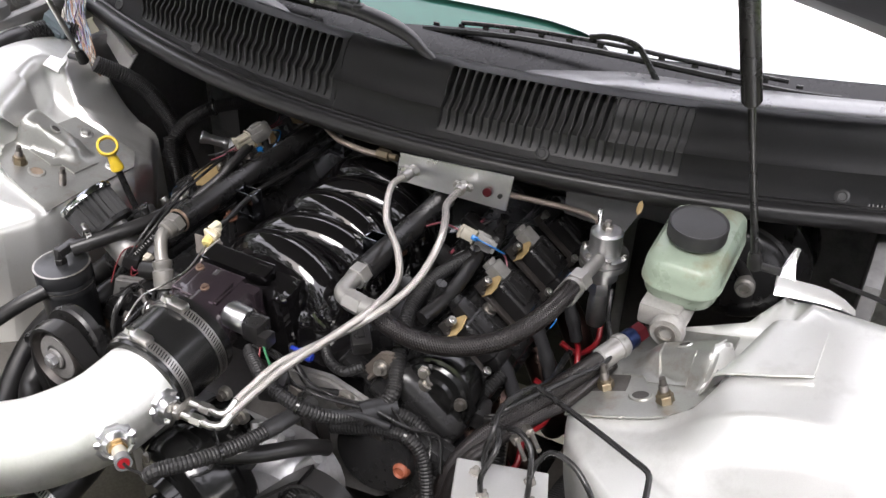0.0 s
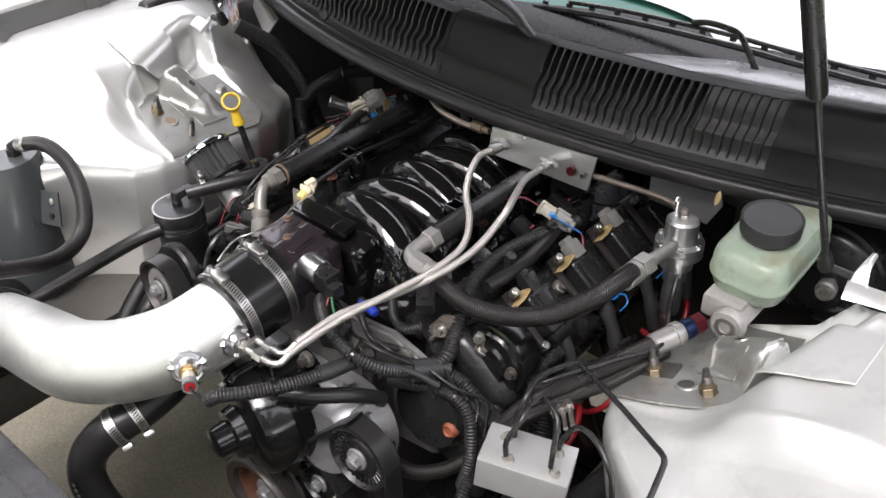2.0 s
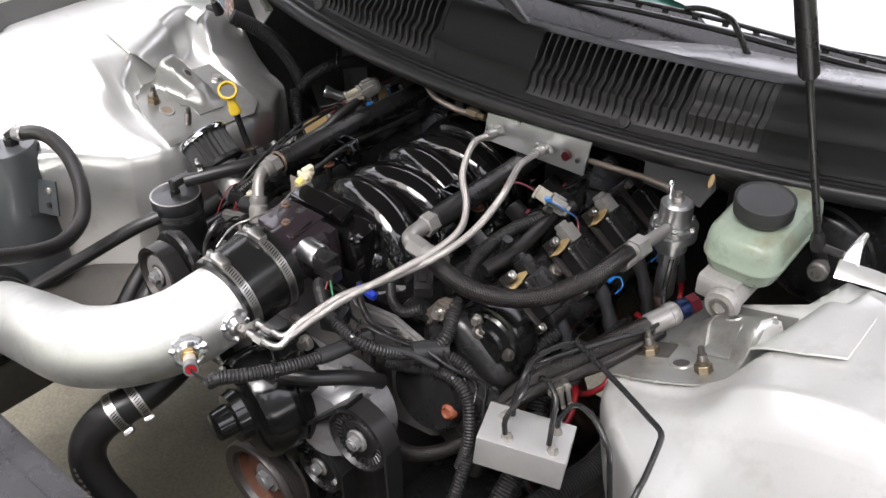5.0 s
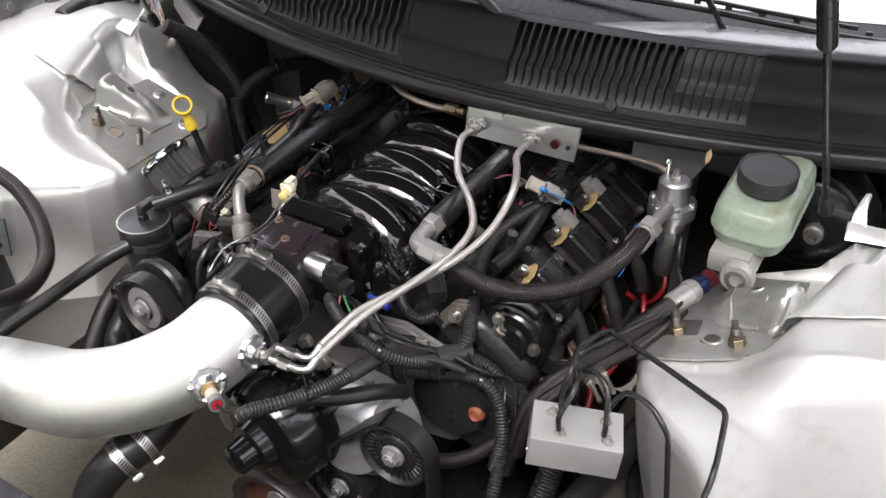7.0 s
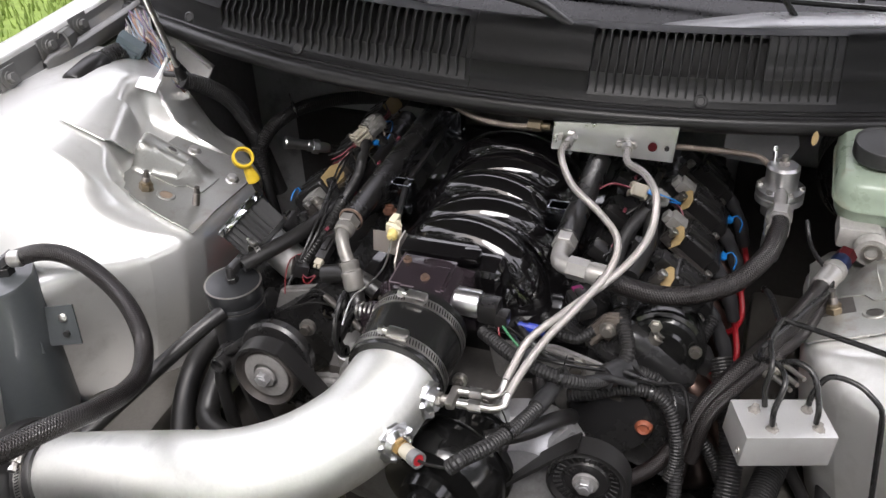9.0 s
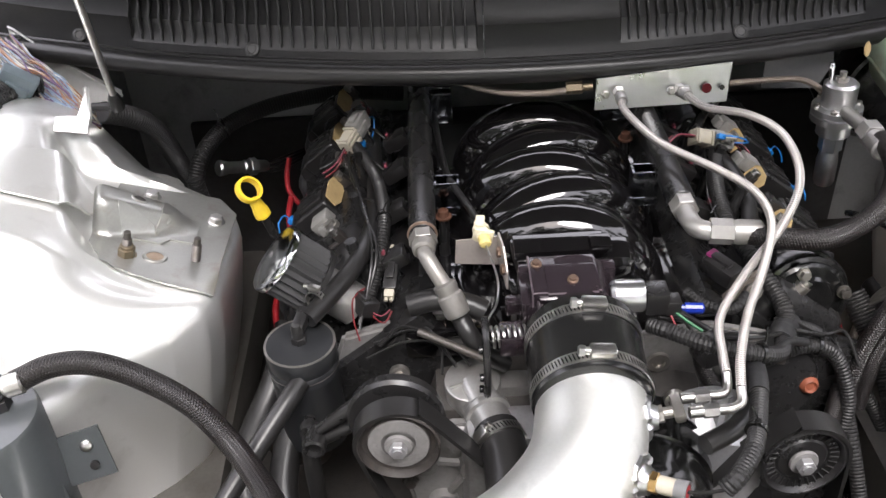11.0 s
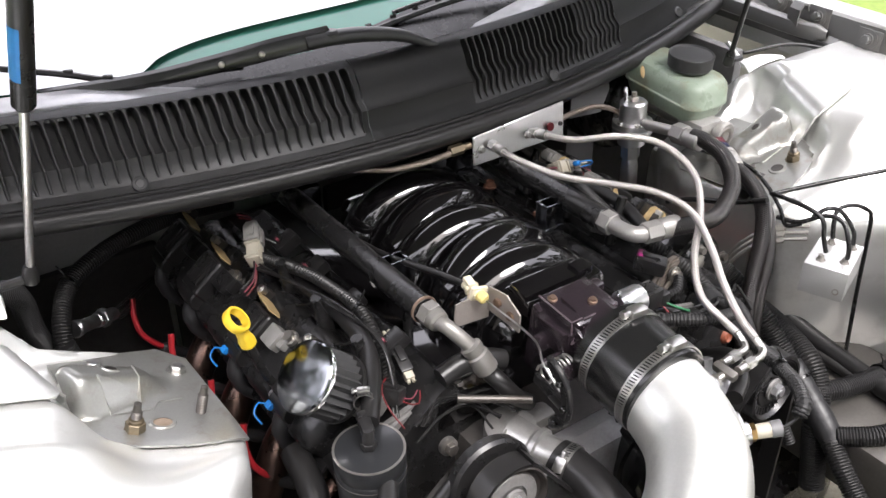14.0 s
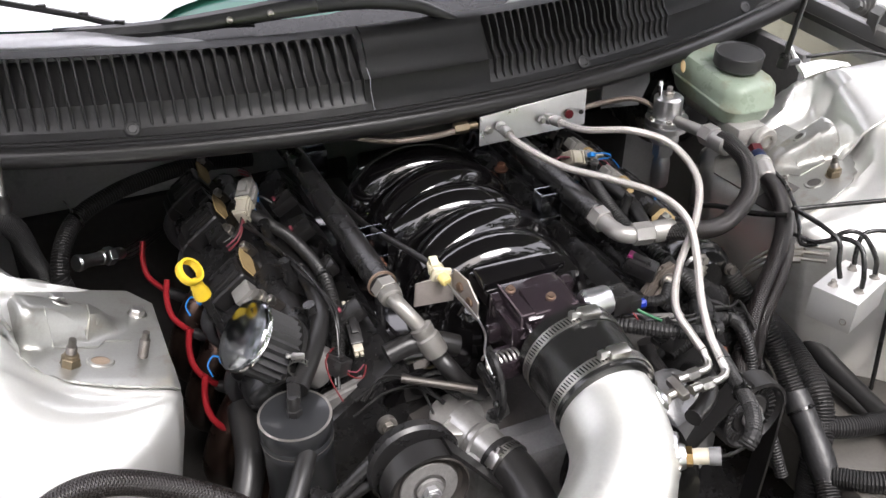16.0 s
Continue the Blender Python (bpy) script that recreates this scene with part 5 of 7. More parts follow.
    sweep(bm, spline([end, end + d * .02, end + V((s * .012, -.03, -.045)), end + V((s * -.004, -.062, -.05)), end + V((s * -.03, -.07, -.035))] if s > 0 else [end, end + d * .015, end + V((.012, -.02, -.030)), end + V((.035, -.035, -.040))], .005), .0042, 10)
    part("plug_wire", bm, M_RED, t, "red plug wire")


for y in (.037, .132, .225, .318):
    coil_pack((.240, y, .832), 1, y < .25, y in (.132, .225))
for y in (.030, .153, .297, .400):
    coil_pack((-.288, y, .812), -1, y > .1, y in (.030, .153))


def head_end():
    """Front end of the driver's head: a ringed cover, a dusty cast bracket and a heat-stained tube."""
    t = thing("cover_end", (.25, -.07, .74), "rounded black cover on the end of the cylinder head", "engine cover")
    bm = bmesh.new()
    lathe(bm, (.246, -.050, .800), (.06, -1, .18), [(-.03, .050), (.004, .052), (.008, .050), (.009, .045), (.012, .0445), (.015, .041), (.016, .030), (.020, .027), (.021, 0)], 36)
    part("dome", bm, M_GLOSSMOTOR, t)
    for a in (15, 105, 195, 300):
        bm = bmesh.new()
        p = V((.247 + .040 * math.cos(radians(a)), -.064, .802 + .040 * math.sin(radians(a))))
        lathe(bm, p, (.06, -1, .18), [(0, .008), (.003, .008), (.0032, .0058), (.009, .0055), (.009, 0)], 6 if a == 105 else 14)
        part("bolt", bm, M_FIT if a == 105 else M_STUD, t)
    t = thing("cast_bracket", (.15, -.07, .72), "dusty grey-brown cast bracket at the end of the valley", "bracket")
    bm = bmesh.new()
    plate(bm, [(.098, -.055, .715), (.128, -.055, .722), (.168, -.055, .758), (.204, -.055, .815), (.196, -.055, .846), (.176, -.055, .842), (.150, -.055, .806), (.124, -.055, .778)], (0, -1, .15), .014)
    bmesh.ops.bevel(bm, geom=bm.edges[:], offset=.0035, segments=2, affect="EDGES")
    part("casting", bm, M_DUSTY, t)
    for p, q in (((.112, -.072, .728), (.185, -.072, .832)), ((.150, -.072, .752), (.196, -.072, .812))):
        bm = bmesh.new()
        rod(bm, p, q, .004, .003, 8)
        part("rib", bm, M_DUSTY, t)
    for p, r in (((.138, -.072, .768), .009), ((.182, -.072, .828), .0075)):
        bm = bmesh.new()
        lathe(bm, p, (0, -1, .15), [(0, r * 1.4), (.004, r * 1.3), (.004, r * .8), (.011, r * .78), (.011, 0)], 14)
        part("boss", bm, M_FIT, t)
    t = thing("header_stub", (.28, -.02, .69), "brown heat-stained tube with a brass-coloured band", "exhaust tube")
    bm = bmesh.new()
    sweep(bm, spline([(.235, .0, .742), (.262, -.012, .728), (.292, -.026, .712), (.318, -.03, .68), (.325, -.02, .62)], .006), .0245, 24)
    part("tube", bm, M_HEAT, t)
    bm = bmesh.new()
    lathe(bm, (.256, -.010, .7315), (.85, -.35, -.40), [(0, .0255), (0, .0275), (.010, .0275), (.010, .0255)], 30)
    part("band", bm, M_OLDBRASS, t, "brass-coloured band")


head_end()


def headers(s):
    t = thing("exhaust_header", (EX + s * .33, .15, .50), "heat-browned steel exhaust header tubes", "exhaust header", "exhaust headers")
    for y in (-.02, .095, .21, .325):
        bm = bmesh.new()
        a = V((EX + s * .245, y, .700))
        sweep(bm, spline([a, a + V((s * .045, -.01, -.005)), a + V((s * .085, -.03, -.05)), a + V((s * .095, -.01, -.12)), a + V((s * .07, .05, -.20))], .008), .022, 18)
        part("tube", bm, M_HEAT, t)
        bm = bmesh.new()
        box(bm, a + V((s * .004, 0, 0)), (.012, .075, .055), .006, (0, s * -30, 0))
        part("port_flange", bm, M_HEAT, t)


headers(-1)
headers(1)


# ---------------------------------------------------------------- front of the engine
def pump_motor():
    t = thing("pump_motor", (.02, -.25, .63), "glossy black electric pump motor below the intake pipe", "motor")
    bm = bmesh.new()
    lathe(bm, (.045, -.170, .712), (-.18, -1, -.02), [(0, .060), (.004, .074), (.022, .075), (.024, .070), (.030, .070), (.032, .075), (.056, .075), (.058, .071), (.066, .071), (.068, .074), (.096, .072), (.106, .066), (.112, .052), (.114, .036), (.128, .033), (.130, .022), (.150, .020), (.153, .016), (.154, 0)], 44)
    part("casing", bm, M_GLOSSMOTOR, t)
    for a in (20, 140, 260):
        bm = bmesh.new()
        q = radians(a)
        hexnut(bm, (.028 + .058 * math.cos(q), -.262, .712 + .058 * math.sin(q)), (.027 + .058 * math.cos(q), -.274, .712 + .058 * math.sin(q)), .0065)
        part("bolt", bm, M_FIT, t)


pump_motor()




def pulley(c, r, w, kind, label, axis=(0, -1, 0.0), name="pulley"):
    """A ribbed or smooth belt pulley with a hub and its bolt."""
    t = thing(name, V(c) - V((0, 0, r)), label, "pulley", "belt pulleys")
    a = V(axis).normalized()
    base = V(c) - a * w / 2
    bm = bmesh.new()
    if kind == "crank":
        prof = [(0, r * .9), (.002, r)]
        for k in range(6):
            prof += [(.006 + k * w / 8, r * .99), (.006 + (k + .5) * w / 8, r * .93)]
        prof += [(w * .8, r), (w, r * 1.0), (w + .003, r * .97), (w, r * .80), (w * .75, r * .76)]
        lathe(bm, base, a, prof, 56)
        bmesh.ops.delete(bm, geom=[f for f in bm.faces if len(f.verts) > 4], context="FACES")
        wheel = part("wheel", bm, M_GRIMEIRON, t)
        bm = bmesh.new()
        lathe(bm, base + a * w * .2, a, [(0, r * .74), (w * .56, r * .765), (w * .56, r * .74), (w * .16, r * .70), (w * .16, r * .25), (w * .32, r * .22), (w * .32, 0)], 48)
        part("dish", bm, M_RUST, wheel, "rusty inner dish")
    elif kind == "plain":
        lathe(bm, base, a, [(0, r * .6), (0, r * .95), (.001, r), (w, r), (w + .001, r * .96), (w * .9, r * .92), (w * .75, r * .88), (w * .70, r * .76), (w * .82, r * .72), (w * .85, r * .42), (w * .7, r * .38), (w * .7, 0)], 44)
        wheel = part("wheel", bm, M_GRIMEIRON, t)
        bm = bmesh.new()
        lathe(bm, base + a * w * .80, a, [(0, r * .74), (.0015, r * .72), (.0015, r * .42), (0, r * .40)], 40)
        part("face_ring", bm, M_BLOCK, wheel, "lighter grey bearing face")
    else:
        lathe(bm, base, a, [(0, r * .6), (0, r * .92), (.001, r), (w, r), (w + .001, r * .93), (w * .8, r * .86), (w * .72, r * .60), (w * .80, r * .55), (w * .80, r * .30), (w * .9, r * .28), (w * .9, 0)], 44)
        wheel = part("wheel", bm, M_PLASTIC, t)
        bm = bmesh.new()
        n = 30
        u, v2, ax = frame_of(a)
        for k in range(n):
            q = 2 * math.pi * k / n
            d = u * math.cos(q) + v2 * math.sin(q)
            rod(bm, base + a * w * .80 + d * r * .64, base + a * w * .86 + d * r * .83, .0012, .0012, 5)
        part("ribs", bm, M_PLASTIC, wheel, "", 35, "", "", "stuff")
    bm = bmesh.new()
    f = base + a * w * (.9 if kind != "crank" else .5)
    lathe(bm, f, a, [(0, r * .34), (.003, r * .32)], 24)
    part("washer", bm, M_BLOCK, t)
    bm = bmesh.new()
    hexnut(bm, f + a * .003, f + a * .011, r * .22)
    rod(bm, f + a * .011, f + a * .013, r * .12, None, 14)
    part("bolt", bm, M_CAST, t)


pulley((.194, -.228, .743), .044, .028, "idler", "black ribbed tensioner pulley with a steel bolt", (.05, -1, .05))
pulley((.098, -.213, .613), .040, .028, "idler", "black grooved idler pulley")
pulley((.006, -.245, .540), .070, .035, "crank", "rusty iron crank pulley with belt grooves")
pulley((-.204, -.215, .784), .0415, .028, "plain", "grey smooth idler pulley on a dark bracket", (-.05, -1, .08))


def belt(pts, w, label):
    """A ribbed belt strip along a line, lying across the engine's length."""
    bm = bmesh.new()
    line = spline(pts, .006)
    n = len(line)
    rows = []
    for i in range(n):
        tg = (line[min(i + 1, n - 1)] - line[max(i - 1, 0)]).normalized()
        nr = tg.cross(V((0, 1, 0))).normalized()
        rows.append([line[i] + V((0, -w / 2, 0)) + nr * .002, line[i] + V((0, w / 2, 0)) + nr * .002,
                     line[i] + V((0, w / 2, 0)) - nr * .002, line[i] + V((0, -w / 2, 0)) - nr * .002, line[i] + V((0, -w / 2, 0)) + nr * .002])
    sheet(bm, rows)
    bmesh.ops.remove_doubles(bm, verts=bm.verts[:], dist=1e-6)
    part("drive_belt", bm, M_RUBBER, None, label, 40, "belt", "drive belts")


def wrap(c, r, a0, a1, n=14):
    return [V((c[0] + r * math.cos(radians(a0 + (a1 - a0) * k / n)), c[1], c[2] + r * math.sin(radians(a0 + (a1 - a0) * k / n)))) for k in range(n + 1)]


belt([(.04, -.228, .640)] + wrap((.194, -.228, .743), .0465, 118, -3, 12) + [(.242, -.228, .66), (.240, -.228, .52)], .026, "black ribbed drive belt over the tensioner pulley")
belt([(.142, -.213, .50)] + wrap((.098, -.213, .613), .0425, 0, 180, 12) + [(.056, -.213, .50)], .024, "black ribbed drive belt over the lower idler")
belt([(-.07, -.215, .68)] + wrap((-.204, -.215, .784), .0435, 45, 200, 12) + [(-.228, -.215, .71), (-.19, -.215, .60)], .024, "worn black drive belt round the grey idler")


def front_stuff():
    # idler bracket, black plates and the plug
    bm = bmesh.new()
    lathe(bm, (-.206, -.176, .786), (-.05, -1, .08), [(0, .040), (.004, .048), (.016, .050), (.020, .047)], 36)
    lathe(bm, (-.292, -.172, .752), (-.05, -1, .08), [(0, .010), (.002, .0125), (.026, .0120), (.028, .009), (.022, .007), (.022, 0)], 18)
    for z0, z1 in ((.806, .764), (.780, .748)):
        rod(bm, (-.236, -.180, z0), (-.288, -.180, z1), .0085, .0065, 12)
    box(bm, (-.205, -.170, .745), (.06, .03, .10), .012, (0, -10, 0))
    part("idler_bracket", bm, M_BLACK, None, "black cast idler bracket on the engine front", 35, "bracket")
    t = thing("side_cover", (.24, -.12, .64), "dark oily cover plate with an orange plug", "cover plate")
    bm = bmesh.new()
    box(bm, (.235, -.100, .72), (.13, .03, .13), .012, (0, 20, 0))
    lathe(bm, (.20, -.115, .735), (0, -1, .15), [(0, .055), (.01, .05), (.012, .02)], 24)
    part("plate", bm, M_BLACK, t)
    bm = bmesh.new()
    lathe(bm, (.241, -.120, .732), (.05, -1, .25), [(0, .011), (.006, .011), (.010, .009), (.012, .007), (.009, .005), (.009, 0)], 16)
    part("plug", bm, mat("orange_plug", (.22, .062, .03), .6, 0, .25, 200), t, "orange plastic plug")
    bm = bmesh.new()
    box(bm, (.20, .02, .42), (.50, .5, .10), .03)
    part("oil_pan", bm, M_BLACK, None, "black oil pan and crossmember deep below", 35, "oil pan")
    bm = bmesh.new()
    box(bm, (0, -.62, .725), (1.3, .26, .05), .012)
    box(bm, (0, -.625, .752), (1.26, .20, .012), .005)
    part("radiator_shroud", bm, M_BLACK, None, "black radiator top panel with dusty sheen", 35, "radiator shroud", "", "structure")


front_stuff()


def front_casting():
    """Ribbed casting on the engine front below the thermostat and idler."""
    t = thing("front_cover", (-.12, -.16, .56), "dirty grey ribbed front casting of the engine", "engine cover")
    bm = bmesh.new()
    plate(bm, [(-.215, -.150, .700), (-.185, -.150, .735), (-.150, -.150, .745), (-.070, -.150, .735), (-.030, -.150, .700), (-.030, -.150, .58), (-.10, -.150, .54), (-.19, -.150, .58)], (0, -1, .1), .022)
    bmesh.ops.bevel(bm, geom=bm.edges[:], offset=.007, segments=3, affect="EDGES")
    part("casting", bm, M_BLOCK, t)
    for x, z, r in ((-.182, .700, .013), (-.128, .690, .017), (-.078, .712, .012), (-.165, .635, .014), (-.060, .640, .014)):
        bm = bmesh.new()
        lathe(bm, (x, -.170, z), (0, -1, .1), [(0, r * 1.25), (.006, r * 1.1), (.014, r), (.014, r * .55), (.004, r * .5), (.004, 0)], 20)
        part("boss", bm, M_BLOCK, t)
    for a, b in (((-.182, .700), (-.128, .690)), ((-.128, .690), (-.078, .712)), ((-.128, .690), (-.165, .635)), ((-.128, .690), (-.060, .640)), ((-.078, .712), (-.060, .640))):
        bm = bmesh.new()
        rod(bm, (a[0], -.173, a[1]), (b[0], -.173, b[1]), .006, .005, 8)
        part("rib", bm, M_BLOCK, t)
    for x, z in ((-.200, .668), (-.100, .738), (-.040, .672)):
        bm = bmesh.new()
        lathe(bm, (x, -.170, z), (0, -1, .1), [(0, .010), (.003, .010), (.0032, .0072), (.010, .0068), (.010, 0)], 6)
        part("bolt", bm, M_STUD, t)


front_casting()


def thermostat():
    t = thing("thermostat_housing", (-.12, -.13, .73), "bare cast aluminium thermostat housing with a hose neck", "thermostat housing")
    bm = bmesh.new()
    lathe(bm, (-.124, -.118, .711), (-.05, -.1, 1), [(0, .028), (.03, .030), (.054, .0308), (.0575, .0300), (.0585, .028), (.0588, 0)], 36)
    box(bm, (-.127, -.124, .7705), (.054, .0025, .003), .0008, (-6, -3, 25))
    lathe(bm, (-.124, -.122, .752), (.30, -1, -.02), [(0, .024), (.03, .022), (.034, .025), (.040, .025), (.042, .0215), (.085, .0215)], 26)
    box(bm, (-.085, -.116, .738), (.05, .03, .045), .01)
    part("casting", bm, M_THERM, t)
    hose_clamp((-.1015, -.197, .7505), (.30, -1, -.02), .0245, (-.7, -.1, .6), .011, "small_clamp", "steel hose clamp on the thermostat hose")
    bm = bmesh.new()
    sweep(bm, spline([(-.106, -.182, .7510), (-.099, -.215, .7485), (-.097, -.255, .740), (-.096, -.305, .722), (-.100, -.350, .710), (-.115, -.388, .695), (-.131, -.412, .665), (-.133, -.424, .630), (-.118, -.424, .590), (-.090, -.410, .530), (-.05, -.40, .42)], .008), .0245, 24)
    rh = part("radiator_hose", bm, M_RUBBER, None, "thick black rubber radiator hose, bent downwards", 50, "hose")
    # worn white print, as bars, along the hose's front
    line = spline([(-.106, -.182, .7510), (-.099, -.215, .7485), (-.097, -.255, .740), (-.096, -.305, .722), (-.100, -.350, .710), (-.115, -.388, .695), (-.131, -.412, .665), (-.133, -.424, .630), (-.118, -.424, .590), (-.090, -.410, .530), (-.05, -.40, .42)], .008)
    rng = random.Random(5)
    for k in range(34, len(line) - 12, 1):
        if rng.random() < .45:
            continue
        d = (line[k + 1] - line[k - 1]).normalized()
        o = (V((.15, -.75, .75)) - d * d.dot(V((.15, -.75, .75)))).normalized()
        bm = bmesh.new()
        rot = Matrix((d, o.cross(d), o)).transposed().to_4x4()
        box(bm, line[k] + o * .0244, (.0045, .005, .0006), 0, rot)
        part("print_mark", bm, M_PUTTY, rh, "worn pale print mark")
    hose_clamp((-.1005, -.353, .709), (-.2, -1, -.25), .0255, (.6, 0, -.5), .012)
    hose_clamp((-.110, -.378, .700), (-.4, -1, -.4), .0258, (.6, 0, -.5), .012)


thermostat()


# ---------------------------------------------------------------- passenger side
def dipstick():
    t = thing("dipstick", (-.33, .06, .78), "engine oil dipstick with a yellow ring handle", "dipstick")
    bm = bmesh.new()
    c = V((-.366, .050, .914))
    n = V((.55, -.42, .68)).normalized()
    lathe(bm, c - n * .005, n, [(0, .0120), (0, .0148), (.001, .0155), (.009, .0155), (.010, .0148), (.010, .0120), (0, .0120)], 36)
    bmesh.ops.delete(bm, geom=[f for f in bm.faces if len(f.verts) > 4], context="FACES")
    bmesh.ops.remove_doubles(bm, verts=bm.verts[:], dist=1e-6)
    part("ring", bm, M_YELLOW, t)
    bm = bmesh.new()
    d = V((.30, .05, -1)).normalized()
    p = V((-.3625, .051, .900))
    lathe(bm, p, d, [(0, .006), (.006, .0075), (.012, .008), (.017, .0095), (.024, .0095), (.026, .007)], 16)
    part("collar", bm, M_YELLOW, t)
    bm = bmesh.new()
    sweep(bm, spline([p + d * .024, p + d * .08, p + d * .14 + V((.01, 0, 0)), p + d * .22], .01), .0052, 12)
    part("tube", bm, M_BLACK, t)


dipstick()


def breather():
    t = thing("breather_filter", (-.30, -.04, .82), "small pleated breather filter with a mirror chrome cap", "breather filter")
    a = V((-.74, .00, .67)).normalized()
    c = V((-.334, -.034, .880))
    R = .0385
    bm = bmesh.new()
    lathe(bm, c - a * .008, a, [(0, R + .001), (.006, R + .0015), (.008, R), (.009, R * .9), (.0105, R * .5), (.011, 0)], 40)
    part("cap", bm, M_SMOKE, t, "smoked mirror chrome cap")
    bm = bmesh.new()
    lathe(bm, c - a * .009, a, [(0, R + .0006), (.001, R + .0016), (.0055, R + .0016), (.0075, R + .0004)], 40)
    part("rim", bm, M_CHROME, t, "bright chrome rim")
    u, w, ax = frame_of(a)
    bm = bmesh.new()
    n = 48
    rr = [(R - .001 if k % 2 else R - .0065) for k in range(n)]
    v0 = [bm.verts.new(c - a * .008 + (u * math.cos(2 * math.pi * k / n) + w * math.sin(2 * math.pi * k / n)) * rr[k]) for k in range(n)]
    v1 = [bm.verts.new(c - a * .050 + (u * math.cos(2 * math.pi * k / n) + w * math.sin(2 * math.pi * k / n)) * rr[k]) for k in range(n)]
    for k in range(n):
        bm.faces.new((v1[k], v1[(k + 1) % n], v0[(k + 1) % n], v0[k]))
    part("pleats", bm, M_FILTER, t, "", 5)
    bm = bmesh.new()
    lathe(bm, c - a * .058, a, [(0, .026), (.002, R), (.008, R + .0005)], 40)
    part("base", bm, M_RUBBER, t)
    bm = bmesh.new()
    lathe(bm, c - a * .110, a, [(0, .024), (.06, .024)], 28)
    part("neck", bm, M_THERM, t)


breather()


def catch_can():
    t = thing("catch_can", (-.303, -.115, .69), "satin black oil catch can with a screw lid", "catch can")
    c = V((-.303, -.114, .690))
    up = V((-.02, 0, 1)).normalized()
    bm = bmesh.new()
    lathe(bm, c, up, [(0, .032), (.003, .0360), (.095, .0360), (.097, .0368), (.104, .0368), (.106, .0355)], 44)
    part("body", bm, M_CAN, t)
    bm = bmesh.new()
    lathe(bm, c + up * .106, up, [(0, .0368), (.001, .0378), (.006, .0378), (.008, .0368), (.011, .0378), (.028, .0378), (.0300, .0370), (.0305, .0350), (.031, 0)], 44)
    lid = part("lid", bm, M_CAN, t)
    for d in (.1075, .1355):
        bm = bmesh.new()
        lathe(bm, c + up * d, up, [(0, .0374), (0, .0380), (.0009, .0380), (.0009, .0374)], 44)
        part("bright_edge", bm, M_FIT, lid, "bright metal edge")
    top = c + up * .137
    bm = bmesh.new()
    hexnut(bm, top, top + up * .008, .0085)
    lathe(bm, top + up * .008, up, [(0, .0065), (.012, .0065), (.016, .005), (.016, 0)], 14)
    box(bm, top + V((.004, .012, .020)), (.014, .030, .013), .004, (12, 0, -15))
    part("elbow", bm, M_PLASTIC, t)
    bm = bmesh.new()
    rod(bm, c + V((.0, -.030, .058)), c + V((.004, -.052, .062)), .0065, None, 12)
    lathe(bm, c + V((.002, -.048, .060)), (.1, -1, .1), [(0, .0105), (.012, .0105)], 14)
    part("side_barb", bm, M_PLASTIC, t)
    hose("can_hose", [(-.299, -.166, .752), (-.300, -.182, .735), (-.300, -.187, .70), (-.30, -.18, .60)], .0095, M_RUBBER, "black hose hanging from the catch can")
    hose("vent_hose", [(-0.296, -0.100, 0.845), (-.272, -.066, .851), (-.250, -.028, .855), (-.238, .010, .856), (-.232, .05, .853), (-.23, .12, .845), (-.24, .30, .83)], .0105, M_RUBBER, "black vent hose along the valve cover")
    hose_clamp((-.288, -.077, .853), (.5, 1, 0), .0102, (0, 0, 1), .007, "small_clamp", "small spring clamp on the vent hose")
    hose("drain_hose", [(-.305, -.148, .802), (-.325, -.180, .790), (-.375, -.245, .748), (-.43, -.32, .70), (-.47, -.40, .655), (-.50, -.48, .62)], .0105, M_RUBBER, "black hose running down to the inner fender")


catch_can()


def overflow_tank():
    t = thing("overflow_tank", (-.590, -.232, .62), "dark grey cylindrical tank with a bolted bracket", "tank")
    c = V((-.590, -.232, .62))
    bm = bmesh.new()
    lathe(bm, c, (0, 0, 1), [(0, .050), (.004, .0565), (.236, .0565), (.240, .054), (.241, 0)], 48)
    part("body", bm, M_GREYTANK, t)
    bm = bmesh.new()
    plate(bm, [(-.537, -.224, .750), (-.488, -.214, .758), (-.499, -.200, .811), (-.547, -.211, .803)], (.2, -.9, .3), .003)
    box(bm, (-.541, -.222, .777), (.006, .030, .060), .001, (-12, -10, 10))
    br = part("bracket", bm, M_GREYTANK, t)
    bm = bmesh.new()
    lathe(bm, (-.512, -.210, .793), (.2, -.9, .3), [(0, .006), (.003, .006), (.005, .003), (.005, 0)], 14)
    part("bolt", bm, M_STEEL, br)
    bm = bmesh.new()
    lathe(bm, (-.507, -.2165, .772), (.2, -.9, .3), [(0, .0045), (.0035, .0045), (.0036, 0)], 14, (0, 0, 1), 1.0)
    part("slot", bm, M_RUBBER, br)
    bm = bmesh.new()
    hexnut(bm, (-.572, -.219, .858), (-.572, -.219, .872), .012)
    hexnut(bm, (-.575, -.221, .872), (-.560, -.208, .884), .0095)
    part("fitting", bm, M_PLASTIC, t)
    bm = bmesh.new()
    lathe(bm, (-.566, -.213, .879), (.8, .2, .12), [(0, .0085), (.004, .0115), (.018, .0115), (.020, .0095)], 18)
    part("hose_end", bm, M_STEEL, t)


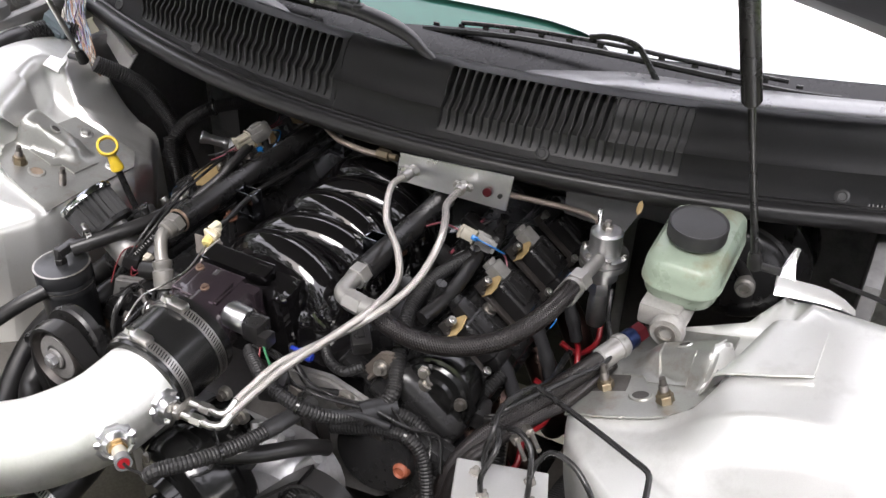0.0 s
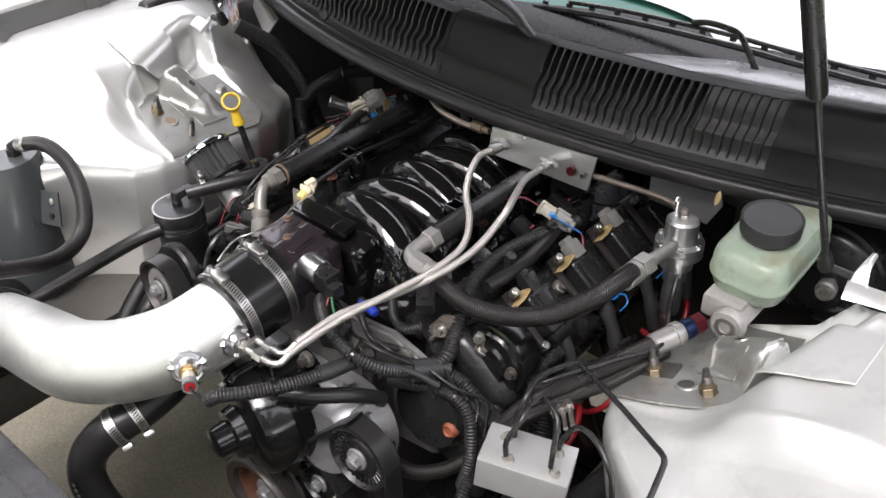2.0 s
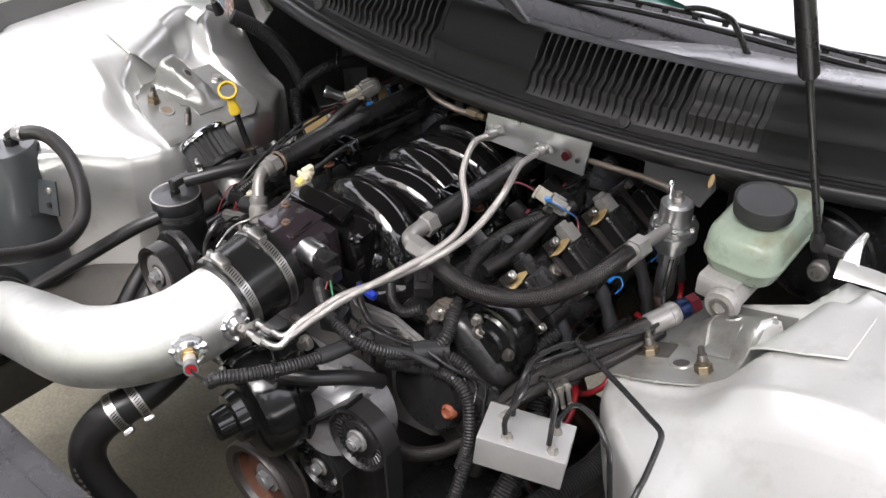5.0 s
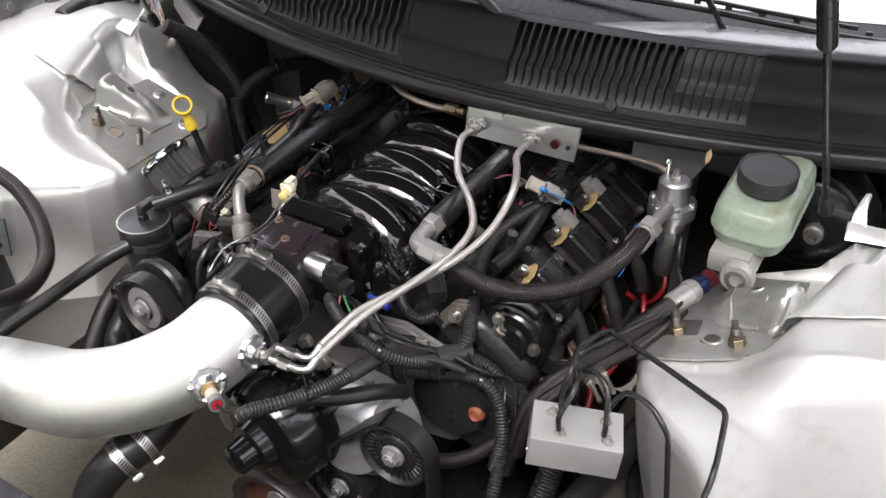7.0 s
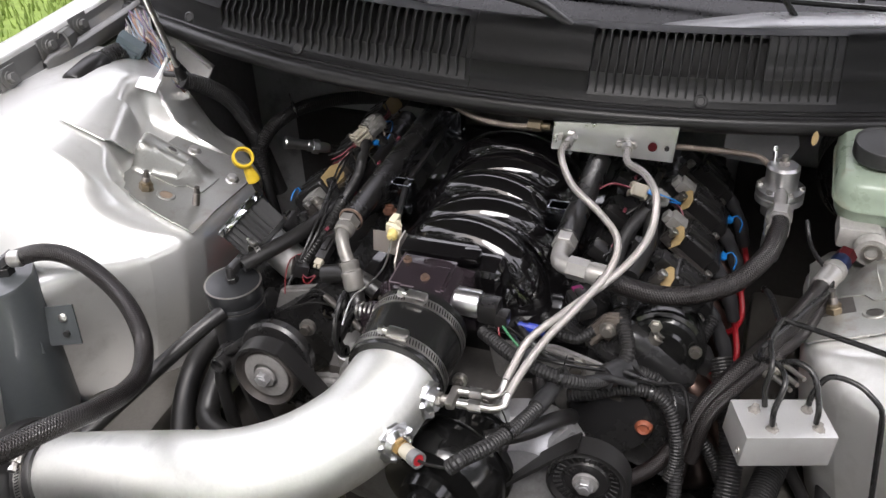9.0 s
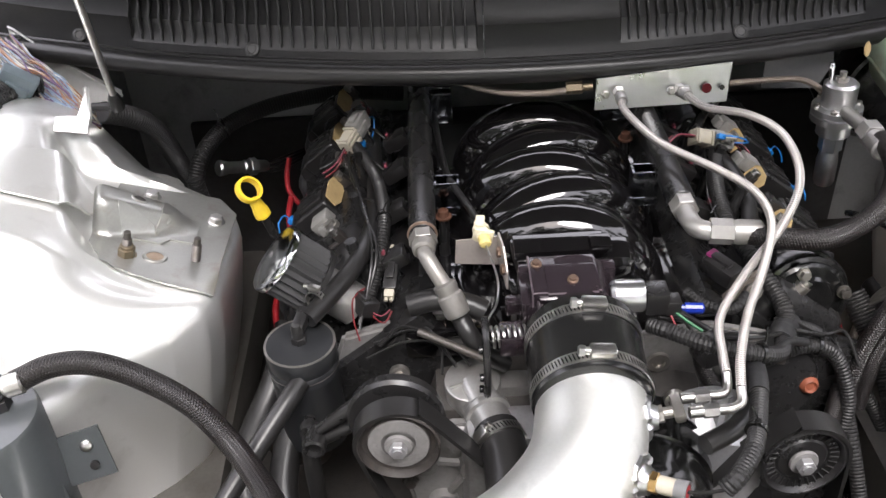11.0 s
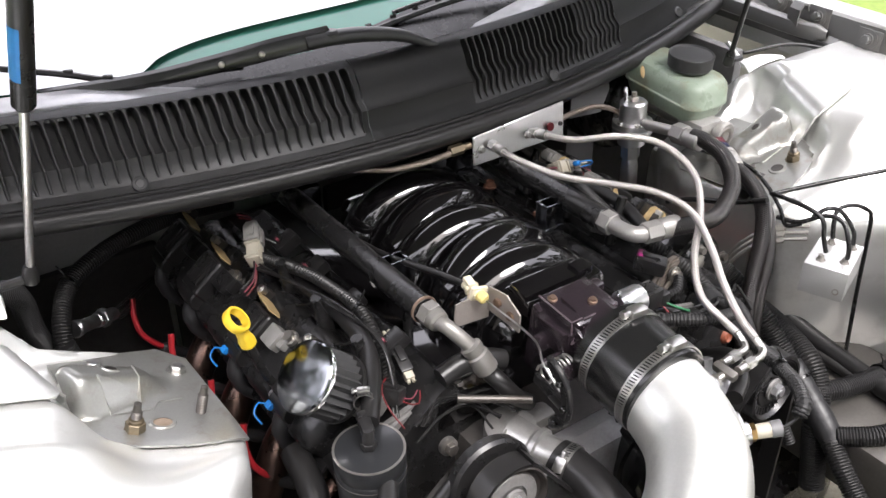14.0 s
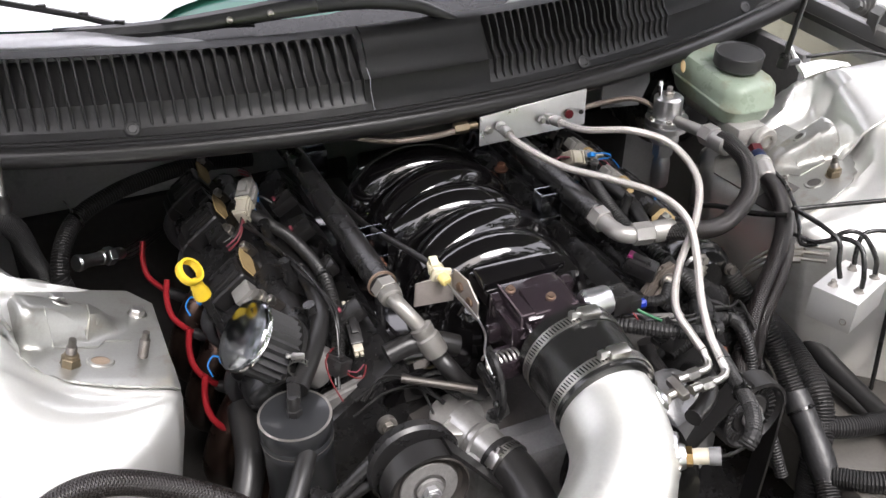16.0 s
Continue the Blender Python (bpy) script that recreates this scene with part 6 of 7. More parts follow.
overflow_tank()
hose("tank_hose", [(-.556, -.208, .880), (-.525, -.196, .887), (-.49, -.190, .883), (-.45, -.191, .864), (-.40, -.210, .842), (-.362, -.240, .820), (-.328, -.290, .822), (-.302, -.345, .846), (-.288, -.410, .880), (-.300, -.470, .903), (-.335, -.530, .906), (-.40, -.58, .900)], .0115, M_BLACKHOSE, "thick black braided hose arching over the intake pipe", None, "hose", 16, group="thick braided hoses")


def rail_line():
    t = thing("rail_feed_line", (-.15, -.07, .84), "alloy elbow hose end on the fuel rail with black braided hose", "hose")
    bm = bmesh.new()
    lathe(bm, (-.172, -.016, .8875), (0, -1, 0), [(0, .0165), (.002, .0170), (.0035, .0165)], 24)
    part("seal_ring", bm, M_COPPER, t)
    bm = bmesh.new()
    hexnut(bm, (-.172, -.022, .888), (-.171, -.036, .887), .0155)
    lathe(bm, (-.171, -.036, .887), (0, -1, -.08), [(0, .0130), (.004, .0135), (.010, .0125), (.012, .0098)], 18)
    part("swivel_nut", bm, M_FERRULE, t)
    bm = bmesh.new()
    sweep(bm, spline([(-.171, -.044, .886), (-.168, -.056, .885), (-.159, -.070, .874), (-.149, -.080, .860)], .003), .0086, 16)
    part("elbow", bm, M_FERRULE, t)
    bm = bmesh.new()
    d = V((.28, -.30, -.62)).normalized()
    lathe(bm, V((-.152, -.077, .866)), d, [(0, .0086), (.002, .0128), (.008, .0128), (.010, .0118), (.013, .0118), (.015, .0138), (.034, .0142), (.038, .0134), (.039, .0110)], 22)
    part("ferrule", bm, M_FERRULE, t)
    hose("sheath", [V((-.152, -.077, .866)) + d * .037, V((-.152, -.077, .866)) + d * .045, (-.130, -.105, .822), (-.115, -.115, .80), (-.09, -.11, .775)], .0102, M_RUBBER, "", t)


rail_line()


def throttle_bracket():
    t = thing("throttle_bracket", (-.10, -.05, .86), "thin aluminium throttle cable bracket with rusty bolts", "bracket")
    bm = bmesh.new()
    plate(bm, [(-.138, -.027, .853), (-.090, -.029, .850), (-.088, -.029, .888), (-.136, -.027, .884)], (0, -1, .1), .002)
    plate(bm, [(-.090, -.030, .862), (-.084, -.082, .856), (-.084, -.083, .880), (-.086, -.060, .896), (-.089, -.031, .894)], (-1, 0, .1), .002)
    part("plate", bm, M_BRKT, t)
    for p in ((-.0895, -.048, .880), (-.0870, -.068, .872)):
        bm = bmesh.new()
        lathe(bm, p, (-1, -.1, .1), [(0, .0062), (.0035, .0058), (.0042, .0045), (.0042, 0)], 6)
        part("bolt", bm, M_BRONZE, t, "rusty hex bolt")
    t2 = thing("throttle_cable", (-.105, -.037, .87), "black throttle cable with a cream and yellow plastic end", "cable")
    hose("sheath", [(-.110, -.012, .893), (-.117, .020, .890), (-.128, .060, .886), (-.139, .105, .880), (-.144, .160, .872), (-.150, .25, .862), (-.155, .36, .858)], .0040, M_RUBBER, "", t2)
    bm = bmesh.new()
    lathe(bm, (-.110, -.010, .894), (.15, -1, -.18), [(0, .0055), (.006, .007), (.010, .007), (.010, .0095), (.014, .0095), (.014, .0075), (.024, .0072)], 16)
    box(bm, (-.1065, -.030, .8895), (.022, .005, .020), .002, (10, 12, -8))
    box(bm, (-.109, -.018, .900), (.010, .016, .006), .0015, (10, 0, -8))
    part("clip", bm, M_BONE, t2)
    bm = bmesh.new()
    lathe(bm, (-.1060, -.033, .8895), (.15, -1, -.18), [(0, .0068), (.009, .0068), (.011, .005), (.011, 0)], 16)
    part("tip", bm, mat("pale_yellow_plastic", (.70, .58, .22), .42, 0, .1, 200), t2, "pale yellow tip")
    hose("inner_wire", [(-.104, -.044, .886), (-.096, -.09, .878), (-.100, -.13, .878), (-.112, -.155, .872), (-.113, -.185, .855)], .0013, M_STEEL, "", t2, segs=6)


throttle_bracket()


def connector(p, q, roll, label, wires):
    """A weathered multi-pin plug and socket from end p to end q, with ribs, latch, lock tag and wires."""
    p, q = V(p), V(q)
    L = (q - p).length
    u, w, a = frame_of(q - p, roll)
    rot = Matrix((u, w, a)).transposed().to_4x4()
    t = thing("wiring_connector", p, label, "connector", "wiring connectors")
    bm = bmesh.new()
    box(bm, p + a * L * .28, (.020, .015, L * .42), .002, rot)
    part("plug", bm, M_CREAM, t)
    for k in (-1, 0, 1):
        bm = bmesh.new()
        box(bm, p + a * L * .28 + u * k * .0065 + w * .0085, (.0035, .004, L * .40), .001, rot)
        part("rib", bm, M_CREAM, t)
    for k in (.12, .44):
        bm = bmesh.new()
        box(bm, p + a * L * k, (.025, .0185, L * .05), .001, rot)
        part("collar", bm, M_CREAM, t)
    bm = bmesh.new()
    box(bm, p + a * L * .70, (.024, .020, L * .40), .002, rot)
    box(bm, p + a * L * .62 + w * .0115, (.009, .004, L * .34), .001, rot)
    box(bm, p + a * L * .92, (.020, .016, L * .12), .002, rot)
    for k in (-1, 1):
        box(bm, p + a * L * .70 + u * k * .0135, (.004, .010, L * .24), .001, rot)
    part("socket", bm, M_GREYPLUG, t, "grey plastic socket")
    bm = bmesh.new()
    line = [p + a * L * .55 - u * .012, p + a * L * .60 - u * .024, p + a * L * .80 - u * .026, p + a * L * .86 - u * .013]
    sweep(bm, spline(line, .003), .0022, 6)
    part("latch_loop", bm, M_CREAM, t)
    for k, m in enumerate(wires):
        o = u * (k - len(wires) / 2) * .0040
        hose("wire", [p + o + a * .01, p + o - a * .010, p + o * 1.6 - a * .024 - w * .004, p + o * 2 - a * .036 - w * .016], .0012, m, "", t, segs=6)
        hose("wire", [q + o - a * .006, q + o + a * .010, q + o * 1.6 + a * .02 - w * .008, q + o * 1.8 + a * .028 - w * .022], .0012, m, "", t, segs=6)
    bm = bmesh.new()
    line = [q - u * .008, q + a * .012 - u * .018, q - a * .004 - u * .032, q - a * .026 - u * .034, q - a * .034 - u * .022]
    sweep(bm, spline(line, .004), .0011, 6)
    box(bm, q - a * .032 - u * .024, (.008, .007, .010), .002, rot)
    part("lock_tag", bm, M_BLUE, t, "blue plastic lock tag")


M_WRED, M_WGRN, M_WPNK = mat("dull_red_wire", (.17, .018, .022), .4, 0, .15, 200), mat("green_wire", (.02, .12, .05), .4, 0, .1, 200), M_PINK
connector((-.274, .213, .862), (-.246, .272, .883), (1, -.4, .3), "grey and cream multi-pin wiring connector", (M_WRED, M_WPNK, M_RUBBER))
connector((.160, .150, .893), (.216, .160, .873), (-.3, .5, .8), "weathered cream wiring connector behind the rail", (M_WPNK, M_RUBBER, M_WRED))


def injector(p, s):
    t = thing("fuel_injector", p, "fuel injector with a black plug and pink lock clip", "injector", "fuel injectors")
    p = V(p)
    bm = bmesh.new()
    lathe(bm, p + V((-s * -.030, 0, -.04)), (s * .25, 0, 1), [(0, .007), (.03, .010), (.045, .010), (.05, .007), (.07, .007)], 14)
    part("body", bm, M_BLACK, t)
    bm = bmesh.new()
    box(bm, p, (.034, .024, .018), .004, (0, s * 30, 0))
    part("plug", bm, M_PLASTIC, t)
    bm = bmesh.new()
    box(bm, p + V((s * .012, .003, .008)), (.004, .008, .004), .0012, (0, s * 30, 0))
    part("lock_clip", bm, M_PINK, t, "pink lock clip")
    hose("wire", [p + V((s * .015, 0, .004)), p + V((s * .03, .012, .012)), p + V((s * .045, .03, .0)), p + V((s * .05, .05, -.01))], .0016, M_RUBBER, "", t, segs=6)


for y in (-.004, .090, .182, .262):
    injector((-.206, y, .846), -1)
for y in (.045, .135, .225):
    injector((.150, y, .856), 1)


# ---------------------------------------------------------------- looms
def loom(pts, r, label="black corrugated wiring loom"):
    return hose("wiring_loom", pts, r, M_LOOM, label, None, "wiring loom", 12, .11, .0040, "wiring looms")


loom([(.205, .185, .868), (.195, .145, .869), (.176, .076, .869), (.173, .011, .859), (.192, -.047, .841), (.210, -.092, .818), (.206, -.118, .806)], .0098, "thick corrugated loom running down from the connector")
loom([(.050, -.150, .856), (.066, -.165, .860), (.103, -.187, .858), (.150, -.192, .848), (.180, -.170, .828), (.200, -.125, .806)], .0085, "corrugated loom from the throttle plug across the valley")
loom([(.150, -.135, .768), (.180, -.130, .776), (.212, -.122, .784), (.244, -.118, .784), (.266, -.120, .768), (.278, -.130, .742), (.283, -.140, .715), (.280, -.150, .68)], .0085, "corrugated loom bending down beside the orange plug")
loom([(.205, -.112, .802), (.228, -.100, .795), (.250, -.096, .782), (.273, -.095, .756), (.296, -.100, .724), (.322, -.106, .690), (.345, -.12, .65)], .0085, "corrugated loom running down behind the valve block")
loom([(.074, -.346, .842), (.086, -.340, .852), (.108, -.310, .850), (.128, -.262, .842), (.143, -.212, .838), (.147, -.165, .828)], .0085, "corrugated loom running from the pipe sensor")
loom([(.105, -.080, .838), (.125, -.098, .832), (.150, -.105, .832), (.168, -.092, .838)], .0065, "short corrugated loom behind the throttle body")
loom([(-.505, .29, .74), (-.495, .33, .79), (-.465, .385, .812), (-.41, .418, .823), (-.35, .44, .826), (-.28, .46, .822), (-.20, .47, .81)], .0125, "thick corrugated loom along the firewall")
loom([(-.575, .232, .928), (-.548, .265, .900), (-.535, .30, .860), (-.528, .33, .80), (-.515, .34, .74), (-.50, .35, .66)], .0145, "thick corrugated loom hanging beside the tower")
loom([(-.500, .30, .78), (-.49, .29, .73), (-.49, .30, .66), (-.49, .32, .58)], .0120, "black corrugated loom hanging on the firewall")
loom([(.315, -.03, .78), (.333, -.07, .745), (.345, -.115, .705), (.345, -.185, .648), (.338, -.243, .605), (.32, -.30, .568), (.30, -.38, .52)], .0150, "thick taped loom hanging down the engine side")
loom([(.348, -.205, .635), (.40, -.222, .630), (.48, -.230, .622), (.60, -.235, .620)], .0150, "corrugated loom branching to the fender")
loom([(.338, -.262, .603), (.38, -.30, .612), (.45, -.322, .618), (.56, -.335, .62)], .0140, "corrugated loom branching to the headlamp")
loom([(.30, .02, .80), (.285, -.02, .78), (.275, -.07, .76), (.282, -.12, .72), (.29, -.17, .66), (.30, -.22, .58)], .0088)
loom([(.455, .03, .85), (.448, .015, .80), (.45, .01, .74), (.46, .02, .66), (.44, .0, .58)], .0105, "corrugated loom against the strut tower")
loom([(.43, .12, .66), (.412, .02, .672), (.404, -.045, .674), (.392, -.105, .674), (.376, -.170, .664), (.364, -.205, .636), (.342, -.228, .59), (.335, -.25, .50)], .0180, "ribbed duct hose under the valve block")

for pts, r, label in (
        ([(.136, -.236, .840), (.145, -.200, .837), (.148, -.165, .829)], .0092, "black cloth tape over a loom joint"),
        ([(.192, -.140, .812), (.205, -.115, .806), (.216, -.100, .802)], .0135, "crumpled tape wrap on the loom"),
        ([(.346, -.165, .663), (.343, -.215, .627), (.336, -.262, .592)], .0172, "black tape wrap over the loom branch"),
        ([(.165, -.188, .842), (.195, -.150, .822), (.225, -.128, .800)], .0045, "thin wire bundle in black tape")):
    bm = bmesh.new()
    rng = random.Random(len(pts) + int(r * 1e4))
    sweep(bm, spline(pts, .004), r, 12, True, lambda i, s: r * (1 + .05 * math.sin(i * .37) + .07 * rng.random()))
    part("tape_wrap", bm, M_TAPE, None, label, 40, "tape", "tape wraps")

# plain hoses
hose("coolant_hose", [(-.30, .0, .74), (-.305, -.07, .735), (-.335, -.13, .69), (-.335, -.19, .645), (-.27, -.225, .65), (-.20, -.22, .665)], .0165, M_RUBBER, "black coolant hose under the idler", group="coolant hoses")
hose("coolant_hose", [(-.34, .0, .75), (-.35, -.07, .73), (-.385, -.14, .67), (-.36, -.22, .62), (-.29, -.25, .62), (-.20, -.24, .63)], .0165, M_RUBBER, "black coolant hose under the idler", group="coolant hoses")
hose("heater_hose", [(-.19, -.075, .835), (-.16, -.075, .842), (-.13, -.08, .838), (-.11, -.085, .83)], .0125, M_RUBBER, "short black rubber hose at the throttle body")
hose("heater_hose", [(.085, -.26, .80), (.12, -.24, .80), (.15, -.20, .79), (.16, -.16, .76)], .010, M_RUBBER, "black rubber hose behind the pump motor")
hose("oil_line", [(.112, -.132, .800), (.120, -.142, .775), (.144, -.158, .741), (.173, -.168, .708), (.185, -.18, .66)], .0095, M_BLACKHOSE, "black braided line on the engine front")
hose("oil_line", [(.200, -.190, .700), (.228, -.180, .694), (.255, -.160, .700), (.272, -.135, .708), (.285, -.11, .72)], .0095, M_BLACKHOSE, "black braided line below the orange plug")
hose("crank_vent_hose", [(.195, .0, .858), (.205, .05, .865), (.20, .12, .868), (.185, .20, .865)], .0095, M_RUBBER, "black hose beside the fuel rail")


# ---------------------------------------------------------------- driver side lines
def return_line():
    t = thing("return_line", (.40, .02, .85), "black braided hose with alloy end on a red fitting", "hose", "thick braided hoses")
    a = V((.437, .082, .876))
    d = V((-.032, -.075, -.012)).normalized()
    bm = bmesh.new()
    hexnut(bm, a - d * .012, a + d * .002, .0125)
    part("red_nut", bm, M_REDANO, t, "red anodised nut")
    bm = bmesh.new()
    lathe(bm, a - d * .0, d, [(0, .0105), (.004, .0125), (.015, .0125), (.017, .0105)], 18)
    part("blue_nut", bm, mat("blue_anodised", (.009, .018, .062), .36, .7, .1, 200), t, "blue anodised collar")
    bm = bmesh.new()
    lathe(bm, a + d * .017, d, [(0, .0125), (.003, .0145), (.012, .0150), (.013, .0135), (.040, .0135), (.042, .0115)], 20)
    part("hose_end", bm, M_ALLOY, t)
    hose("sheath", [a + d * .055, (.400, -.010, .866), (.378, -.050, .855), (.348, -.080, .828), (.315, -.100, .785), (.295, -.115, .735), (.285, -.13, .66)], .0115, M_BLACKHOSE, "", t)
    hose("twin_line", [(.425, .045, .855), (.402, -.030, .848), (.378, -.066, .838), (.342, -.100, .808), (.312, -.118, .765), (.30, -.13, .70)], .0085, M_BLACKHOSE, "second braided line beside the first", group="thick braided hoses")


return_line()


def brake_lines():
    def line(pts, r=.0032, label="black coated steel brake line"):
        return hose("brake_line", pts, r, M_BLACK, label, None, "brake line", 8, group="brake lines")
    line([(.366, -.166, .842), (.363, -.160, .862), (.366, -.150, .885), (.362, -.120, .893), (.372, -.070, .884), (.384, -.065, .880), (.45, -.10, .893), (.505, -.132, .904), (.521, -.142, .908), (.527, -.147, .907), (.530, -.156, .903), (.536, -.190, .890), (.537, -.200, .888), (.538, -.212, .881), (.5375, -.2345, .872)])
    line([(.375, -.192, .842), (.374, -.190, .862), (.380, -.172, .885), (.372, -.150, .888), (.355, -.125, .872), (.358, -.090, .862)])
    line([(.418, -.172, .838), (.417, -.168, .858), (.408, -.150, .882), (.390, -.140, .888), (.375, -.13, .875)])
    line([(.410, -.146, .838), (.412, -.142, .852), (.425, -.135, .872), (.452, -.142, .874), (.474, -.153, .862), (.479, -.154, .852), (.482, -.155, .835), (.497, -.155, .709), (.506, -.155, .65), (.514, -.155, .596)])
    line([(.358, -.128, .870), (.350, -.110, .862), (.366, -.085, .872), (.40, -.03, .878), (.425, .03, .875), (.40, .09, .88), (.39, .12, .90)], .0030)
    # pressure valve with its bracket on the wheelhouse
    ax = V((-.07, .06, 1)).normalized()
    top = V((.5405, -.235, .818))
    t = thing("pressure_valve", top - ax * .06, "yellow zinc brake pressure valve bolted to the wheelhouse", "valve")
    bm = bmesh.new()
    lathe(bm, top - ax * .066, ax, [(0, .013), (.002, .016), (.054, .0165), (.055, .0185), (.058, .0215), (.0625, .0222), (.0650, .0208), (.0660, .0190), (.0664, .0125), (.0664, 0)], 32)
    body = part("body", bm, M_ZINC, t)
    bm = bmesh.new()
    box(bm, top + V((.002, -.0155, -.020)), (.015, .004, .020), .001)
    part("slot", bm, M_DEEP, body, "black inset painting the shade of a slot in the valve body")
    bm = bmesh.new()
    box(bm, top + V((.004, -.0175, -.024)), (.010, .003, .014), .001)
    part("spring_cap", bm, M_PINK, body, "pink plastic cap in the slot")
    bm = bmesh.new()
    hexnut(bm, top - ax * .001, top + ax * .023, .0128, .0012)
    lathe(bm, top + ax * .023, ax, [(0, .0112), (.003, .0108), (.0045, .0085)], 18)
    part("hex_nut", bm, M_ZINC, t, "large zinc hex nut")
    bm = bmesh.new()
    lathe(bm, top + ax * .026, ax, [(0, .0088), (.003, .0092), (.010, .0086), (.012, .0066), (.021, .0060)], 18)
    part("union", bm, M_OLDBRASS, t, "brass union")
    bm = bmesh.new()
    lathe(bm, top + ax * .045, ax, [(0, .0058), (.001, .0064), (.005, .0064), (.006, .0052), (.008, .0052), (.009, .0064), (.012, .0062), (.013, .0036)], 16)
    part("line_nut", bm, M_FIT, t, "dark steel line nut")
    bm = bmesh.new()
    sheet(bm, [[top + V((x, y, z)) for x, y, z in row] for row in
               (((-.034, -.004, .014), (-.033, .014, .022)), ((-.020, -.006, .004), (-.018, .014, .009)), ((-.006, -.004, -.003), (-.004, .014, -.002)),
                ((.010, -.006, -.003), (.012, .010, .000)), ((.022, -.016, .012), (.026, .002, .012)), ((.037, -.014, .0175), (.038, -.004, .018)))], .0022)
    tab = part("bracket", bm, M_ZINC, t, "flat zinc bracket")
    bm = bmesh.new()
    lathe(bm, top + V((-.0268, .004, .0125)), (-.45, -.3, 1), [(0, .0042), (.0022, .0042)], 14)
    part("hole", bm, M_DEEP, tab, "black disc painting the shade of an open bolt hole")
    bm = bmesh.new()
    q, d = top + V((.0275, -.011, .0145)), V((-.25, -.35, 1)).normalized()
    lathe(bm, q, d, [(0, .0085), (.0015, .0085), (.0022, .0070)], 18)
    hexnut(bm, q + d * .0015, q + d * .0075, .0062)
    part("bracket_bolt", bm, M_STEEL, tab, "hex bolt")
    # hoses low beside the frame rail, below the valve block
    hose("coolant_hose", [(.43, .10, .66), (.445, .0, .652), (.462, -.045, .648), (.466, -.10, .632), (.468, -.17, .620), (.46, -.28, .618), (.45, -.40, .618)], .015, M_RUBBER, "smooth black hose lying on the frame rail", None, "hose", 16, group="low hoses")
    hose("coolant_hose", [(.42, .06, .63), (.421, -.03, .625), (.438, -.075, .622), (.450, -.12, .618), (.455, -.22, .612)], .008, M_RUBBER, "thin black hose lying on the frame rail", None, "hose", 12, group="low hoses")
    # bundle of steel tubes with joint nuts
    for k in range(3):
        o = V((.006 * k, .004 * k, .006 * k))
        t = thing("hard_line", V((.34, -.10, .79)) + o, "grey steel hard line with union nuts", "brake line", "hard lines")
        hose("tube", [V((.392, -.120, .830)) + o, V((.365, -.088, .822)) + o, V((.34, -.062, .80)) + o, V((.325, -.045, .76)) + o, V((.32, -.04, .68)) + o], .0028, M_FIT, "", t, segs=8)
        bm = bmesh.new()
        hexnut(bm, V((.372, -.097, .825)) + o, V((.360, -.084, .820)) + o, .0056)
        part("union_nut", bm, M_FIT, t)


brake_lines()

# sensor in the pipe
def pipe_sensor():
    t = thing("air_temperature_sensor", (.02, -.33, .83), "brass and white air temperature sensor in the pipe bung", "sensor")
    a, d = V((.0055, -.3235, .836)), V((.80, -.50, .16)).normalized()
    bm = bmesh.new()
    hexnut(bm, a + d * .008, a + d * .019, .0100)
    part("brass_body", bm, M_BRASS, t)
    bm = bmesh.new()
    lathe(bm, a + d * .019, d, [(0, .0076), (.004, .0080), (.015, .0080)], 18)
    part("white_plug", bm, M_CREAM, t)
    bm = bmesh.new()
    lathe(bm, a + d * .034, d, [(0, .0088), (.011, .0090), (.011, .007), (.009, .0068), (.009, 0)], 18)
    part("grey_shell", bm, mat("grey_shell", (.14, .14, .142), .45, 0, .1, 200), t)
    bm = bmesh.new()
    lathe(bm, a + d * .0425, d, [(0, .0065), (.002, .0060), (.002, 0)], 14)
    part("red_seal", bm, M_RED, t)
    hose("wires", [a + d * .044, a + d * .056 + V((0, .004, -.002)), (.074, -.346, .842)], .0018, M_RUBBER, "", t, segs=6)


pipe_sensor()

# copper and braided lines along the plate
def plate_lines():
    t = thing("plate_feed_line", (-.04, .21, .93), "thin braided line with a brass nut leading under the cowl", "line")
    hose("line", [(.020, .188, .946), (-.021, .200, .937), (-.071, .212, .936), (-.117, .240, .939), (-.15, .270, .942)], .0044, M_BRONZEHOSE, "", t, segs=8)
    bm = bmesh.new()
    hexnut(bm, (.012, .192, .946), (.032, .1895, .9475), .0078)
    lathe(bm, (.032, .1895, .9475), (1, -.05, .05), [(0, .0048), (.012, .0048)], 12)
    part("brass_nut", bm, M_OLDBRASS, t)
    t = thing("gauge_line", (.27, .22, .91), "thin copper-coloured line running to the regulator", "line")
    hose("line", [(.210, .204, .934), (.250, .222, .926), (.285, .238, .918), (.320, .235, .918), (.338, .215, .915), (.345, .19, .905)], .0042, M_BRONZEHOSE, "", t, segs=8)


plate_lines()


